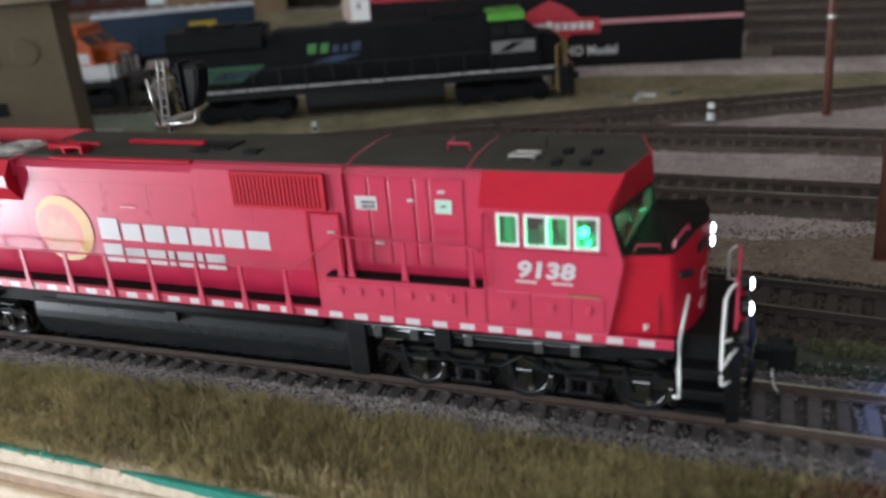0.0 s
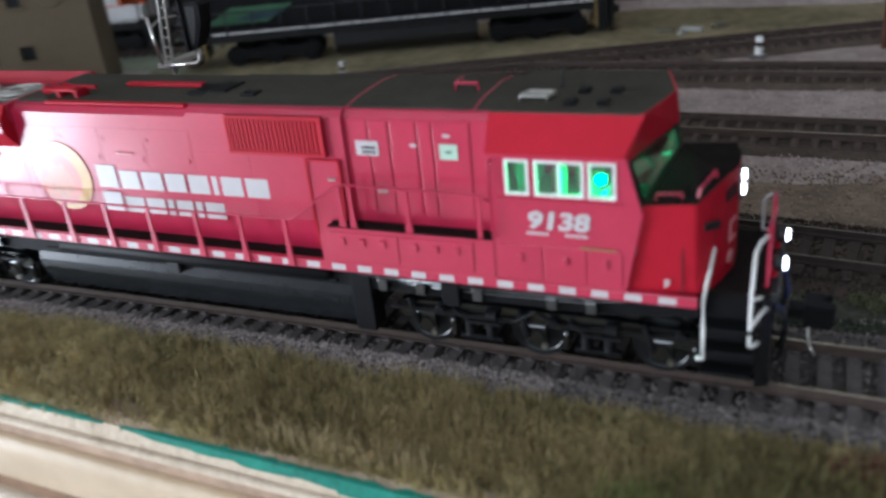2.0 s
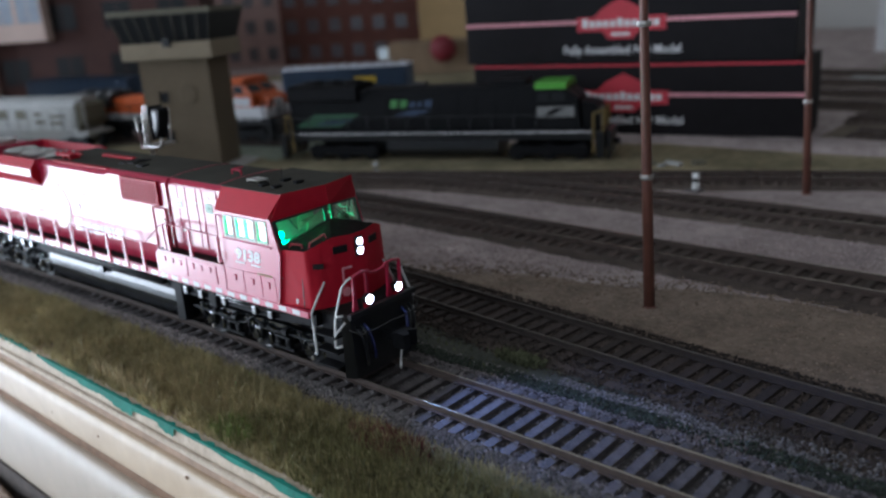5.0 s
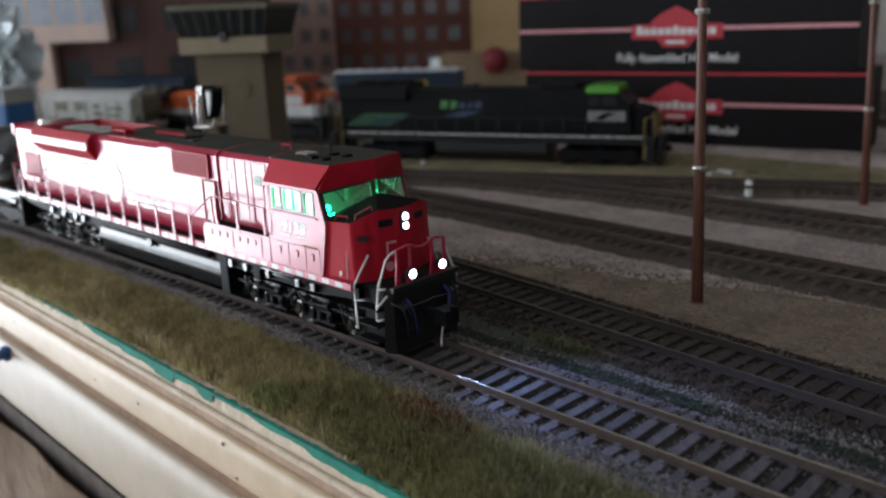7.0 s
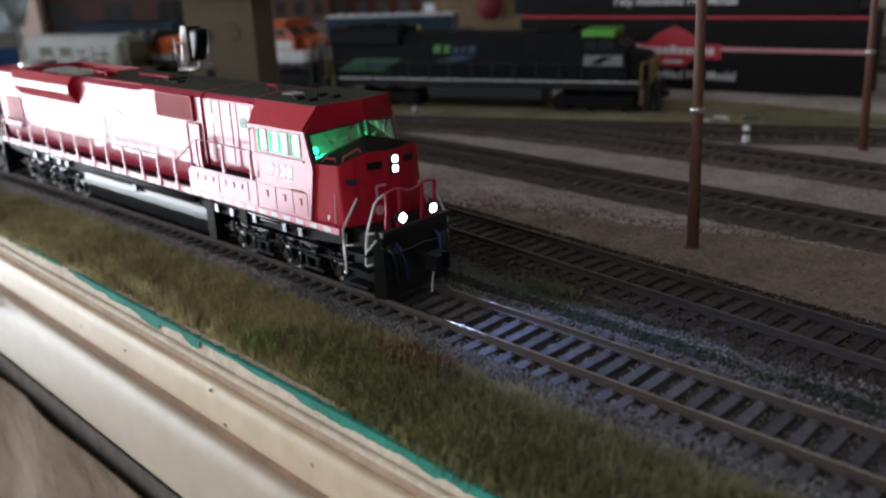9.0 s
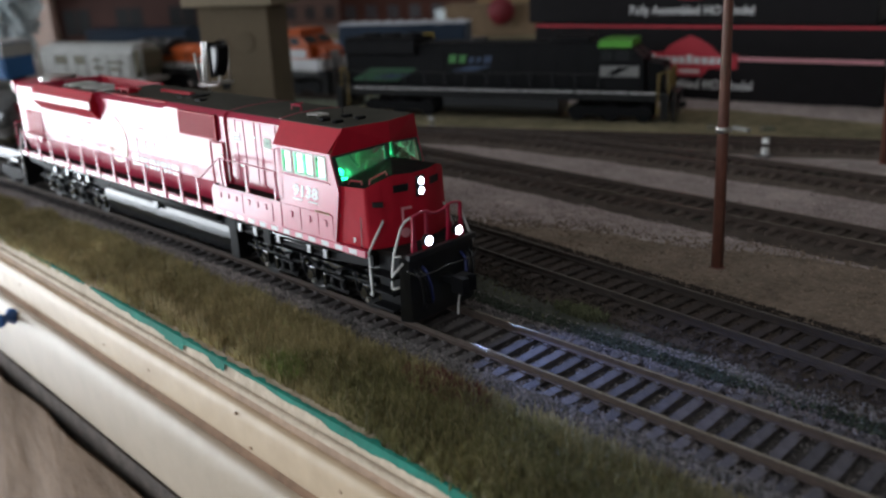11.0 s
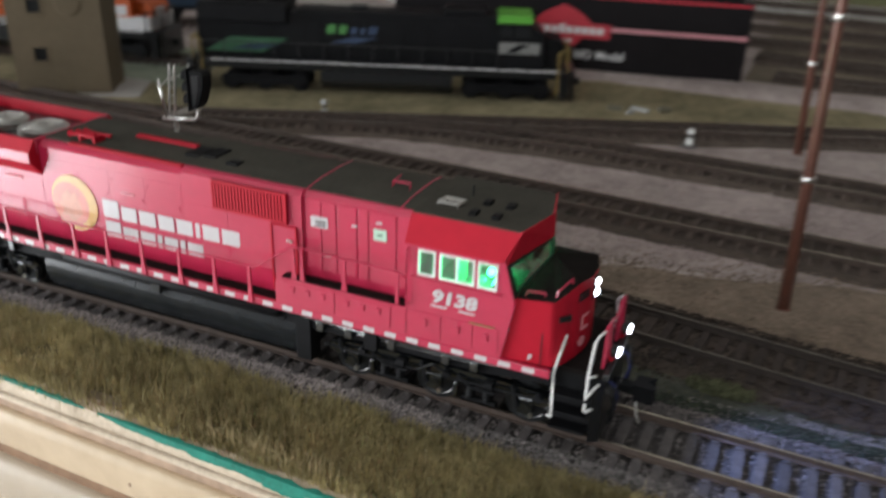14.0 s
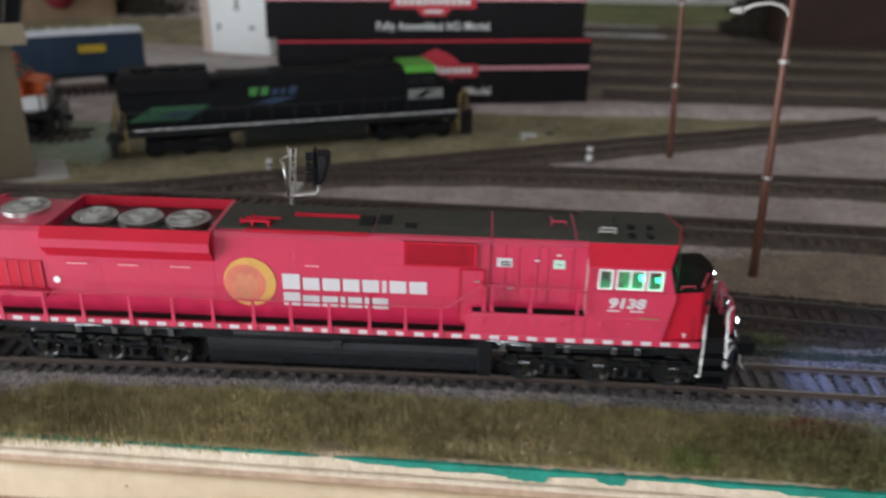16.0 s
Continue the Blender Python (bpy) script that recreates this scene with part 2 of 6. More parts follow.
STEEL_BLUE = material("steel_blue_roof", (0.70, 0.73, 0.79), 0.5, vary=0.2, scale=50)
BROWN_CARD = material("brown_card", (0.22, 0.15, 0.09), 0.9, vary=0.2, scale=30)
GREY_SKY = material("backdrop_grey", (0.62, 0.60, 0.59), 0.95, vary=0.2, scale=4)
DECAL_GREEN = material("pale_green_decal", (0.45, 0.62, 0.50), 0.5, vary=0.05, scale=300)
LENS = material("lit_lens", (0.9, 0.92, 1.0), 0.2, emit=(0.80, 0.88, 1.0), power=16.0)
GREEN_LED = material("green_led", (0.1, 0.9, 0.4), 0.3, emit=(0.03, 1.0, 0.28), power=18.0)
BLUE_WIRE = material("blue_hose", (0.03, 0.04, 0.16), 0.4, vary=0.1, scale=300)


def glass(name, tint):
    mat = bpy.data.materials.new(name)
    mat.use_nodes = True
    bsdf = mat.node_tree.nodes["Principled BSDF"]
    bsdf.inputs["Base Color"].default_value = (*tint, 1)
    bsdf.inputs["Roughness"].default_value = 0.05
    bsdf.inputs["Transmission Weight"].default_value = 1.0
    bsdf.inputs["IOR"].default_value = 2.0
    return mat


GLASS = glass("clear_plastic", (0.86, 0.90, 0.88))


# ---- building helpers ----
def block(bm, x0, x1, y0, y1, z0, z1, bevel=0.0):
    made = bmesh.ops.create_cube(bm, size=1.0)["verts"]
    for v in made:
        v.co = Vector(((x0 + x1) / 2 + v.co.x * (x1 - x0), (y0 + y1) / 2 + v.co.y * (y1 - y0), (z0 + z1) / 2 + v.co.z * (z1 - z0)))
    if bevel:
        edges = {e for v in made for e in v.link_edges}
        bmesh.ops.bevel(bm, geom=list(edges), offset=bevel, segments=2, affect="EDGES", profile=0.5)
    return bm


def prism(bm, outline, axis, a, b):
    """An outline (pairs of numbers) extruded along an axis from a to b. The outline lies in the two other axes, in their order."""
    def at(p, h):
        return {"x": (h, p[0], p[1]), "y": (p[0], h, p[1]), "z": (p[0], p[1], h)}[axis]
    low, high = [bm.verts.new(at(p, a)) for p in outline], [bm.verts.new(at(p, b)) for p in outline]
    bm.faces.new(low), bm.faces.new(high)
    for n in range(len(outline)):
        m = (n + 1) % len(outline)
        bm.faces.new((low[n], low[m], high[m], high[n]))
    return bm


def solid(bm, points, faces):
    made = [bm.verts.new(p) for p in points]
    for f in faces:
        bm.faces.new([made[n] for n in f])
    return bm


def tube(bm, points, r, sides=8, r_end=None):
    """A round bar along a line of points."""
    points = [Vector(p) for p in points]
    rings = []
    for n, p in enumerate(points):
        way = (points[min(n + 1, len(points) - 1)] - points[max(n - 1, 0)]).normalized()
        side = way.cross(Vector((0, 0, 1)))
        side = side.normalized() if side.length > 0.01 else Vector((1, 0, 0))
        up = side.cross(way)
        w = r if r_end is None else r + (r_end - r) * n / (len(points) - 1)
        rings.append([bm.verts.new(p + w * (math.cos(a) * side + math.sin(a) * up)) for a in (2 * math.pi * k / sides for k in range(sides))])
    for one, two in zip(rings, rings[1:]):
        for k in range(sides):
            bm.faces.new((one[k], one[(k + 1) % sides], two[(k + 1) % sides], two[k]))
    bm.faces.new(rings[0]), bm.faces.new(rings[-1])
    return bm


def lathe(bm, centre, profile, axis="z", sides=20):
    """A turned body: profile is a list of (radius, height) along the axis."""
    rings = []
    for r, h in profile:
        ring = []
        for k in range(sides):
            a = 2 * math.pi * k / sides
            u, v = r * math.cos(a), r * math.sin(a)
            ring.append(bm.verts.new(Vector(centre) + Vector({"x": (h, u, v), "y": (u, h, v), "z": (u, v, h)}[axis])))
        rings.append(ring)
    for one, two in zip(rings, rings[1:]):
        for k in range(sides):
            bm.faces.new((one[k], one[(k + 1) % sides], two[(k + 1) % sides], two[k]))
    bm.faces.new(rings[0]), bm.faces.new(rings[-1])
    return bm


def finish(bm, name, mat, smooth=False, unit=1.0):
    bmesh.ops.recalc_face_normals(bm, faces=bm.faces)
    mesh = bpy.data.meshes.new(name)
    if unit != 1.0:
        bmesh.ops.scale(bm, vec=(unit, unit, unit), verts=bm.verts)
    bm.to_mesh(mesh)
    bm.free()
    mesh.materials.append(mat)
    if smooth:
        mesh.shade_smooth()
    return mesh


def part(name, bm, mat, parent, label="", smooth=False, unit=0.001):
    """One mesh under a thing or a part. Sizes in millimetres unless unit says otherwise."""
    ob = new(name, finish(bm, name, mat, smooth, unit))
    ob.parent = parent
    return tagged(ob, label)


def thing(name, m, label, category, group="", kind=""):
    ob = new(name)
    ob.matrix_world = m
    ob.empty_display_size = 0.01
    return tagged(ob, label, category, group, kind)


def single(name, bm, mat, label, category, group="", kind="", smooth=False, unit=1.0, m=None):
    ob = new(name, finish(bm, name, mat, smooth, unit))
    if m is not None:
        ob.matrix_world = m
    return tagged(ob, label, category, group, kind)


def raw_mesh(name, verts, faces, mat):
    """A large mesh from numpy arrays: verts (n, 3), faces (m, 3)."""
    mesh = bpy.data.meshes.new(name)
    mesh.vertices.add(len(verts))
    mesh.vertices.foreach_set("co", np.asarray(verts, dtype=np.float32).ravel())
    mesh.loops.add(faces.size)
    mesh.loops.foreach_set("vertex_index", np.asarray(faces, dtype=np.int32).ravel())
    mesh.polygons.add(len(faces))
    mesh.polygons.foreach_set("loop_start", np.arange(0, faces.size, 3, dtype=np.int32))
    mesh.update(calc_edges=True)
    mesh.validate()
    mesh.materials.append(mat)
    return mesh


def lettering(name, body, size, mat, parent, m, stretch=1.0, thick=0.0, bold=0.0, label="", slant=0.0):
    """Words in the built-in font, as a mesh under a thing. size in metres."""
    curve = bpy.data.curves.new(name, "FONT")
    curve.body, curve.size, curve.align_x, curve.align_y = body, size, "CENTER", "CENTER"
    curve.extrude, curve.offset, curve.resolution_u = thick, bold, 3
    curve.shear = slant
    made = bpy.data.objects.new(name, curve)
    mesh = bpy.data.meshes.new_from_object(made)
    mesh.transform(Matrix.Diagonal((stretch, 1, 1, 1)))
    mesh.materials.clear()
    mesh.materials.append(mat)
    ob = new(name, mesh)
    ob.parent = parent
    ob.matrix_basis = m
    bpy.data.objects.remove(made)
    return tagged(ob, label)


MM = 0.001
RAIL_Z = 0.0145       # top of the rails
GROUND = 0.0095       # layout surface
TRACK_Y = 0.1688      # line of the front track ahead of the locomotive


def front_line(x):
    """The front track: straight ahead of the locomotive, bending gently towards the layout's edge behind it."""
    return TRACK_Y - 0.10 * max(0.0, 0.04 - x) ** 2


# ---- room ----
def room():
    x0, x1, y0, y1, z0, z1, w = -1.75, 4.2, -3.05, 1.75, -0.95, 1.65, 0.1
    single("floor", block(bmesh.new(), x0, x1, y0, y1, z0 - w, z0), CARPET, "pale carpeted room floor below the layout", "floor", kind="structure")
    single("ceiling", block(bmesh.new(), x0, x1, y0, y1, z1, z1 + w), CEILING, "plain off-white room ceiling", "ceiling", kind="structure")
    single("wall_north", block(bmesh.new(), x0, x1, y1, y1 + w, z0, z1), WALL, "plain painted wall behind the layout", "wall", kind="structure")
    single("wall_east", block(bmesh.new(), x1, x1 + w, y0, y1, z0, z1), WALL, "plain painted room wall", "wall", kind="structure")
    # west wall with the bright window's opening
    bm = bmesh.new()
    a, b, c, d = -1.52, -0.18, -0.82, 0.50
    block(bm, x0, x0 + w, y0, a, z0, z1), block(bm, x0, x0 + w, b, y1, z0, z1)
    block(bm, x0, x0 + w, a, b, z0, c), block(bm, x0, x0 + w, a, b, d, z1)
    single("wall_west", bm, WALL, "painted wall with a tall bright window", "wall", kind="structure")
    # unseen opening, added behind the south fill lamp
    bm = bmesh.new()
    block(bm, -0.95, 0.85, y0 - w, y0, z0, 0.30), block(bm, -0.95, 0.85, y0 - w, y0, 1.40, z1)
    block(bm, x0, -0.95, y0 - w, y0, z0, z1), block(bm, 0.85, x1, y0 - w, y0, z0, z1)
    single("wall_south", bm, WALL, "painted wall with an added opening behind the fill lamp", "wall", kind="structure")


room()


# ---- layout top, fascia ----
def ground_height(x, y):
    """Gentle unevenness of the scenery, lower towards the front edge."""
    h = GROUND + 0.0008 * noise.noise((x * 30, y * 30, 0.0)) + 0.0004 * noise.noise((x * 110, y * 110, 3.0))
    if y < 0.150:
        h -= 0.004 * ((0.150 - y) / 0.033) ** 1.3
    return h


def sheet(name, xs, ys, mat, lift, label, category):
    bm = bmesh.new()
    rows = [[bm.verts.new((x, y, ground_height(x, y) + lift)) for x in xs] for y in ys]
    for one, two in zip(rows, rows[1:]):
        for n in range(len(xs) - 1):
            bm.faces.new((one[n], one[n + 1], two[n + 1], two[n]))
    return single(name, bm, mat, label, category, kind="structure", smooth=True)


def spread(a, b, n):
    return [a + (b - a) * k / n for k in range(n + 1)]


sheet("ground", spread(-1.4, 1.4, 280), spread(0.1185, 0.30, 26) + spread(0.31, 1.70, 70), GRAVEL, 0.0,
      "grey-brown gravel yard ground of the model layout", "ground")


def brown_edge(x):
    """Far edge of the browner gravel, which thins out towards one end."""
    return 0.228 + 0.074 * min(1.0, max(0.0, (x + 0.20) / 0.26)) ** 1.3 + 0.008 * noise.noise((x * 22, 0.0, 8.0))


def patch(name, outline_f, x0, x1, mat, label, lift=0.0006, steps=90, rows=6):
    """A strip of other scenery that follows the ground: outline_f(x) gives its near and far edge."""
    bm = bmesh.new()
    grid = []
    for x in spread(x0, x1, steps):
        a, b = outline_f(x)
        a += 0.003 * noise.noise((x * 40, 1.0, a * 9)) + 0.0012 * noise.noise((x * 160, 2.0, a))
        b += 0.003 * noise.noise((x * 40, 5.0, b * 9)) + 0.0012 * noise.noise((x * 160, 6.0, b))
        grid.append([bm.verts.new((x, a + (b - a) * k / rows, ground_height(x, a + (b - a) * k / rows) + (lift if 0 < k < rows else -0.0004))) for k in range(rows + 1)])
    for one, two in zip(grid, grid[1:]):
        for k in range(rows):
            bm.faces.new((one[k], one[k + 1], two[k + 1], two[k]))
    return single(name, bm, mat, label, "ground", kind="structure", smooth=True)


patch("ground_soil", lambda x: (0.121, 0.150), -1.3, 0.9, SOIL, "dry soil under the grass along the layout edge", steps=200)
patch("ground_turf", lambda x: (0.193, 0.212), -0.6, 0.9, DARK_TURF, "dark turf strip between two tracks", steps=140)
patch("ground_far_turf", lambda x: (0.36 + 0.41 * (x + 0.27), 0.50 + 0.36 * (x + 0.27)), -0.62, 0.02, TURF, "olive turf below the black locomotive", lift=0.0009, steps=90, rows=14)
patch("ground_back_turf", lambda x: (0.50 + 0.10 * (x - 0.0), 0.60), -0.10, 0.16, TURF, "olive turf patch in front of the boxes", lift=0.0009, steps=50, rows=8)
patch("ground_pale_turf", lambda x: (0.384 + 0.10 * max(0.0, x + 0.376), min(0.487, 0.487 - 2.0 * (x + 0.374))), -0.440, -0.337, PALE_TURF, "pale grey-green turf beside the tower", lift=0.0016, steps=40, rows=10)
patch("ground_left_turf", lambda x: (0.80, 1.00), -0.95, -0.36, TURF, "olive turf at the back of the layout", lift=0.0009, steps=50, rows=8)
patch("ground_grey_gravel", lambda x: (0.935, 1.045), -0.10, 0.10, CAR_GREY, "pale grey gravel patch at the back of the yard", lift=0.0012, steps=30, rows=5)
patch("ground_rear_turf", lambda x: (1.045, 1.30), -0.1, 1.3, GREEN_TURF, "green strip at the back of the yard", lift=0.0009, steps=50, rows=8)


patch("ground_brown_gravel", lambda x: (0.224, brown_edge(x)), -0.20, 0.7, BROWN_GRAVEL, "browner gravel beside the second track", lift=0.0005, steps=90, rows=10)
patch("ground_dirt", lambda x: (0.604 + 0.02 * x, 1.06), -0.02, 1.3, DIRT, "brown dirt between the far yard tracks", lift=0.0005, steps=90, rows=24)
patch("ground_road", lambda x: (0.700 - 0.12 * (x + 0.40), 0.745 - 0.16 * (x + 0.40)), -0.60, -0.24, CONCRETE, "pale concrete road strip behind the tracks", lift=0.0010, steps=40, rows=5)
patch("ground_ash", lambda x: (0.555 + 0.06 * x, 0.600 + 0.02 * x), -0.16, 0.9, GRAVEL, "pale gravel strip in front of the boxes", lift=0.0050, steps=80, rows=5)


def fascia():
    """The layout's wooden front edge."""
    base = thing("fascia", pose(0, 0, 0), "raw plywood layout edge with cream board and teal paint smears", "layout edge", kind="structure")
    length = (-1.4, 1.3)
    # the sawn plywood edge, a little ragged along its upper corner
    bm = bmesh.new()
    rings = []
    for x in spread(-0.9, 0.6, 600):
        j = 0.00035 * noise.noise((x * 260, 0.0, 0.0)) + 0.0003 * noise.noise((x * 900, 3.0, 0.0))
        rings.append([bm.verts.new(p) for p in ((x, 0.1165, -0.016), (x, 0.1165 + 0.4 * j, 0.0020), (x, 0.1168 + j, 0.0058 + j), (x, 0.1190 + j, 0.0066 + 0.6 * j), (x, 0.1255, 0.0048), (x, 0.1255, -0.016))])
    for one, two in zip(rings, rings[1:]):
        for k in range(6):
            bm.faces.new((one[k], one[(k + 1) % 6], two[(k + 1) % 6], two[k]))
    bm.faces.new(rings[0]), bm.faces.new(rings[-1])
    part("plywood_edge", bm, PLY, base, "raw sawn plywood edge", unit=1.0)
    def moulding(name, y_back, points, mat, label):
        """A long moulding whose face runs through the points (y, z), rounded between them."""
        face = []
        for k in range(len(points) - 1):
            p0, p1, p2, p3 = (Vector(points[max(0, min(len(points) - 1, k + d))]) for d in (-1, 0, 1, 2))
            for f in (0.0, 0.25, 0.5, 0.75):
                face.append(0.5 * (2 * p1 + (p2 - p0) * f + (2 * p0 - 5 * p1 + 4 * p2 - p3) * f * f + (3 * p1 - p0 - 3 * p2 + p3) * f ** 3))
        face.append(Vector(points[-1]))
        bm = bmesh.new()
        rows = []
        for x in [length[0]] + spread(-0.8, 0.5, 130) + [length[1]]:
            w = 0.00012 * noise.noise((x * 14, y_back * 900, points[0][1] * 500))
            rows.append([bm.verts.new((x, y + w, z + w)) for y, z in face] + [bm.verts.new((x, y_back, face[-1][1])), bm.verts.new((x, y_back, face[0][1]))])
        for one, two in zip(rows, rows[1:]):
            for k in range(len(one)):
                m = (k + 1) % len(one)
                bm.faces.new((one[k], one[m], two[m], two[k]))
        bm.faces.new(rows[0]), bm.faces.new(rows[-1])
        part(name, bm, mat, base, label, smooth=True, unit=1.0)

    moulding("ridge_strip", 0.1163, [(0.1160, -0.0012), (0.1153, -0.0008), (0.1150, 0.0000), (0.1153, 0.0008), (0.1161, 0.0012)], PLY, "raw wooden ridge strip")
    part("groove", block(bmesh.new(), *length, 0.1157, 0.1164, -0.0040, -0.0010), GROOVE, base, "groove, brown with stain and shade", unit=1.0)
    moulding("trim_board", 0.1163, [(0.1152, -0.0184), (0.1141, -0.0178), (0.1134, -0.0164), (0.1131, -0.0142), (0.1130, -0.0080), (0.1134, -0.0056), (0.1142, -0.0043), (0.1153, -0.0038)], TRIM, "cream wooden trim strip with rounded edges")
    moulding("groove", 0.1163, [(0.1146, -0.0236), (0.1151, -0.0222), (0.1155, -0.0204), (0.1153, -0.0180)], GROOVE_DARK, "wide groove, brown with stain and shade")
    moulding("front_panel", 0.1165, [(0.1160, -0.0582), (0.1142, -0.0574), (0.1124, -0.0548), (0.1113, -0.0500), (0.1108, -0.0420), (0.1108, -0.0320), (0.1113, -0.0270), (0.1124, -0.0242), (0.1138, -0.0229), (0.1155, -0.0224)], CREAM, "cream painted front panel")
    for x, z in ((-0.083, -0.0105), (-0.028, -0.0060), (-0.118, -0.0120), (0.02, -0.0100), (-0.20, -0.0090), (-0.022, -0.0150)):
        part("nail_hole", lathe(bmesh.new(), (x, 0.1130, z), [(0.0006, -0.0002), (0.0006, 0.0002)], "y", 8), GROOVE, base, "dark nail hole", unit=1.0)
    # added dark block: its colour stands in for the shaded gap under the panel
    bm = block(bmesh.new(), *length, 0.1155, 0.30, -0.16, -0.062)
    part("gap_filler", bm, BROWN_BED, base, "dark filler that stands in for the shaded gap", unit=1.0)
    bm = block(bmesh.new(), *length, 0.127, 1.70, -0.030, 0.0030)
    part("table_top", bm, PLY, base, "plywood table top", unit=1.0)
    # smears of teal paint along the plywood's upper corner
    smears = ((-0.42, -0.33, 0.0010), (-0.265, -0.205, 0.0009), (-0.20, -0.135, 0.0004), (-0.130, -0.0365, 0.0018), (-0.102, -0.060, 0.0029), (-0.0755, -0.0600, 0.0047),
              (-0.0465, -0.0360, 0.0030), (-0.037, -0.014, 0.0005), (-0.018, 0.030, 0.0012), (0.006, 0.070, 0.0026), (0.050, 0.130, 0.0023), (0.110, 0.240, 0.0026))
    for layer, (a, b, deep) in enumerate(smears):
        bm = bmesh.new()
        n = 110
        front, edge, top = [], [], []
        for x in spread(a, b, n):
            # paint that ran down here and there
            fade = min(1.0, math.sin(math.pi * (x - a) / (b - a)) * 2.6)
            low = deep * fade * max(0.0, 0.82 + 0.45 * noise.noise((x * 90, layer, 0.0)) + 0.16 * noise.noise((x * 420, layer, 5.0)))
            back = 0.0016 * fade * max(0.05, 0.4 + 0.7 * noise.noise((x * 250, 7.0, layer)))
            y = -0.000012 * layer
            front.append(bm.verts.new((x, 0.11612 + y, 0.00615 - low)))
            edge.append(bm.verts.new((x, 0.11630 + y, 0.00640 - y)))
            top.append(bm.verts.new((x, 0.1166 + back, 0.00650 + 0.26 * back - y)))
        for k in range(n):
            bm.faces.new((front[k], front[k + 1], edge[k + 1], edge[k]))
            bm.faces.new((edge[k], edge[k + 1], top[k + 1], top[k]))
        part("paint_smear", bm, TEAL, base, "teal paint smear", unit=1.0)


fascia()


def skirt():
    """The brown cloth that hangs below the layout's edge."""
    bm = bmesh.new()
    rows = []
    for k in range(15):
        z = -0.070 - 0.055 * k
        rows.append([bm.verts.new((x, 0.1120 - 0.0075 * k + (0.0012 + 0.0016 * k) * math.sin(x * 55 + 1.6 * noise.noise((x * 9, k * 0.12, 0)) * 3), z)) for x in spread(-1.4, 1.3, 180)])
    for one, two in zip(rows, rows[1:]):
        for n in range(len(one) - 1):
            bm.faces.new((one[n], one[n + 1], two[n + 1], two[n]))
    ob = single("cloth_skirt", bm, CLOTH, "brown cloth skirt hanging in folds below the layout edge", "cloth", smooth=True)
    ob.modifiers.new("thickness", "SOLIDIFY").thickness = 0.0015


skirt()


def push_pin(x, z):
    base = thing("push_pin", pose(x, 0.1112, z, 84, 0, 30) @ Matrix.Scale(1.3, 4), "blue plastic push pin stuck in the cream fascia panel", "pin")
    part("head", lathe(bmesh.new(), (0, 0, 0), [(2.6, 0), (2.8, 0.8), (1.6, 1.8), (1.4, 4.5), (2.2, 5.6), (2.3, 6.6), (1.6, 7.0)]), PIN_BLUE, base, smooth=True)
    part("needle", lathe(bmesh.new(), (0, 0, 0), [(0.4, -3.0), (0.4, 0.0)], sides=8), SILVER, base)


push_pin(-0.2120, -0.0262)


# ---- tracks ----
RAIL_OUTLINE = [(-1.05, -2.1), (-1.05, -1.75), (-0.28, -1.5), (-0.28, -0.6), (-0.42, -0.45), (-0.42, -0.05), (-0.3, 0.0),
                (0.3, 0.0), (0.42, -0.05), (0.42, -0.45), (0.28, -0.6), (0.28, -1.5), (1.05, -1.75), (1.05, -2.1)]


def offset_line(line, off):
    out = []
    for n, (x, y) in enumerate(line):
        a, b = line[max(0, n - 1)], line[min(len(line) - 1, n + 1)]
        d = Vector((b[0] - a[0], b[1] - a[1])).normalized()
        out.append((x - d.y * off, y + d.x * off))
    return out


def sweep(bm, line, off, outline, z, unit=MM):
    rings = []
    for n, (x, y) in enumerate(line):
        a, b = line[max(0, n - 1)], line[min(len(line) - 1, n + 1)]
        d = Vector((b[0] - a[0], b[1] - a[1])).normalized()
        rings.append([bm.verts.new((x - d.y * (off + u * unit), y + d.x * (off + u * unit), z + v * unit)) for u, v in outline])
    for one, two in zip(rings, rings[1:]):
        for k in range(len(outline)):
            m = (k + 1) % len(outline)
            bm.faces.new((one[k], one[m], two[m], two[k]))
    bm.faces.new(rings[0]), bm.faces.new(rings[-1])
    return bm


def along(line, spacing):
    """Places and headings at even spacing along a line."""
    out, left = [], 0.0
    for (ax, ay), (bx, by) in zip(line, line[1:]):
        d = math.hypot(bx - ax, by - ay)
        while left < d:
            out.append((ax + (bx - ax) * left / d, ay + (by - ay) * left / d, math.atan2(by - ay, bx - ax)))
            left += spacing
        left -= d
    return out


TIE_BLOCK = finish(block(bmesh.new(), -1.45, 1.45, -15.0, 15.0, -1.9, 0.0, 0.18), "tie", TIE_BROWN, unit=MM)


def spike_plates():
    """One tie with its four plates, for the near tracks."""
    bm = bmesh.new()
    block(bm, -1.45, 1.45, -15.5, 15.5, -1.9, 0.0, 0.18)
    for y in (-10.1, -7.1, 7.1, 10.1):
        block(bm, -0.75, 0.75, y - 0.55, y + 0.55, -0.05, 0.45, 0.12)
    return finish(bm, "tie", TIE, unit=MM)


TIE_PLATED = spike_plates()


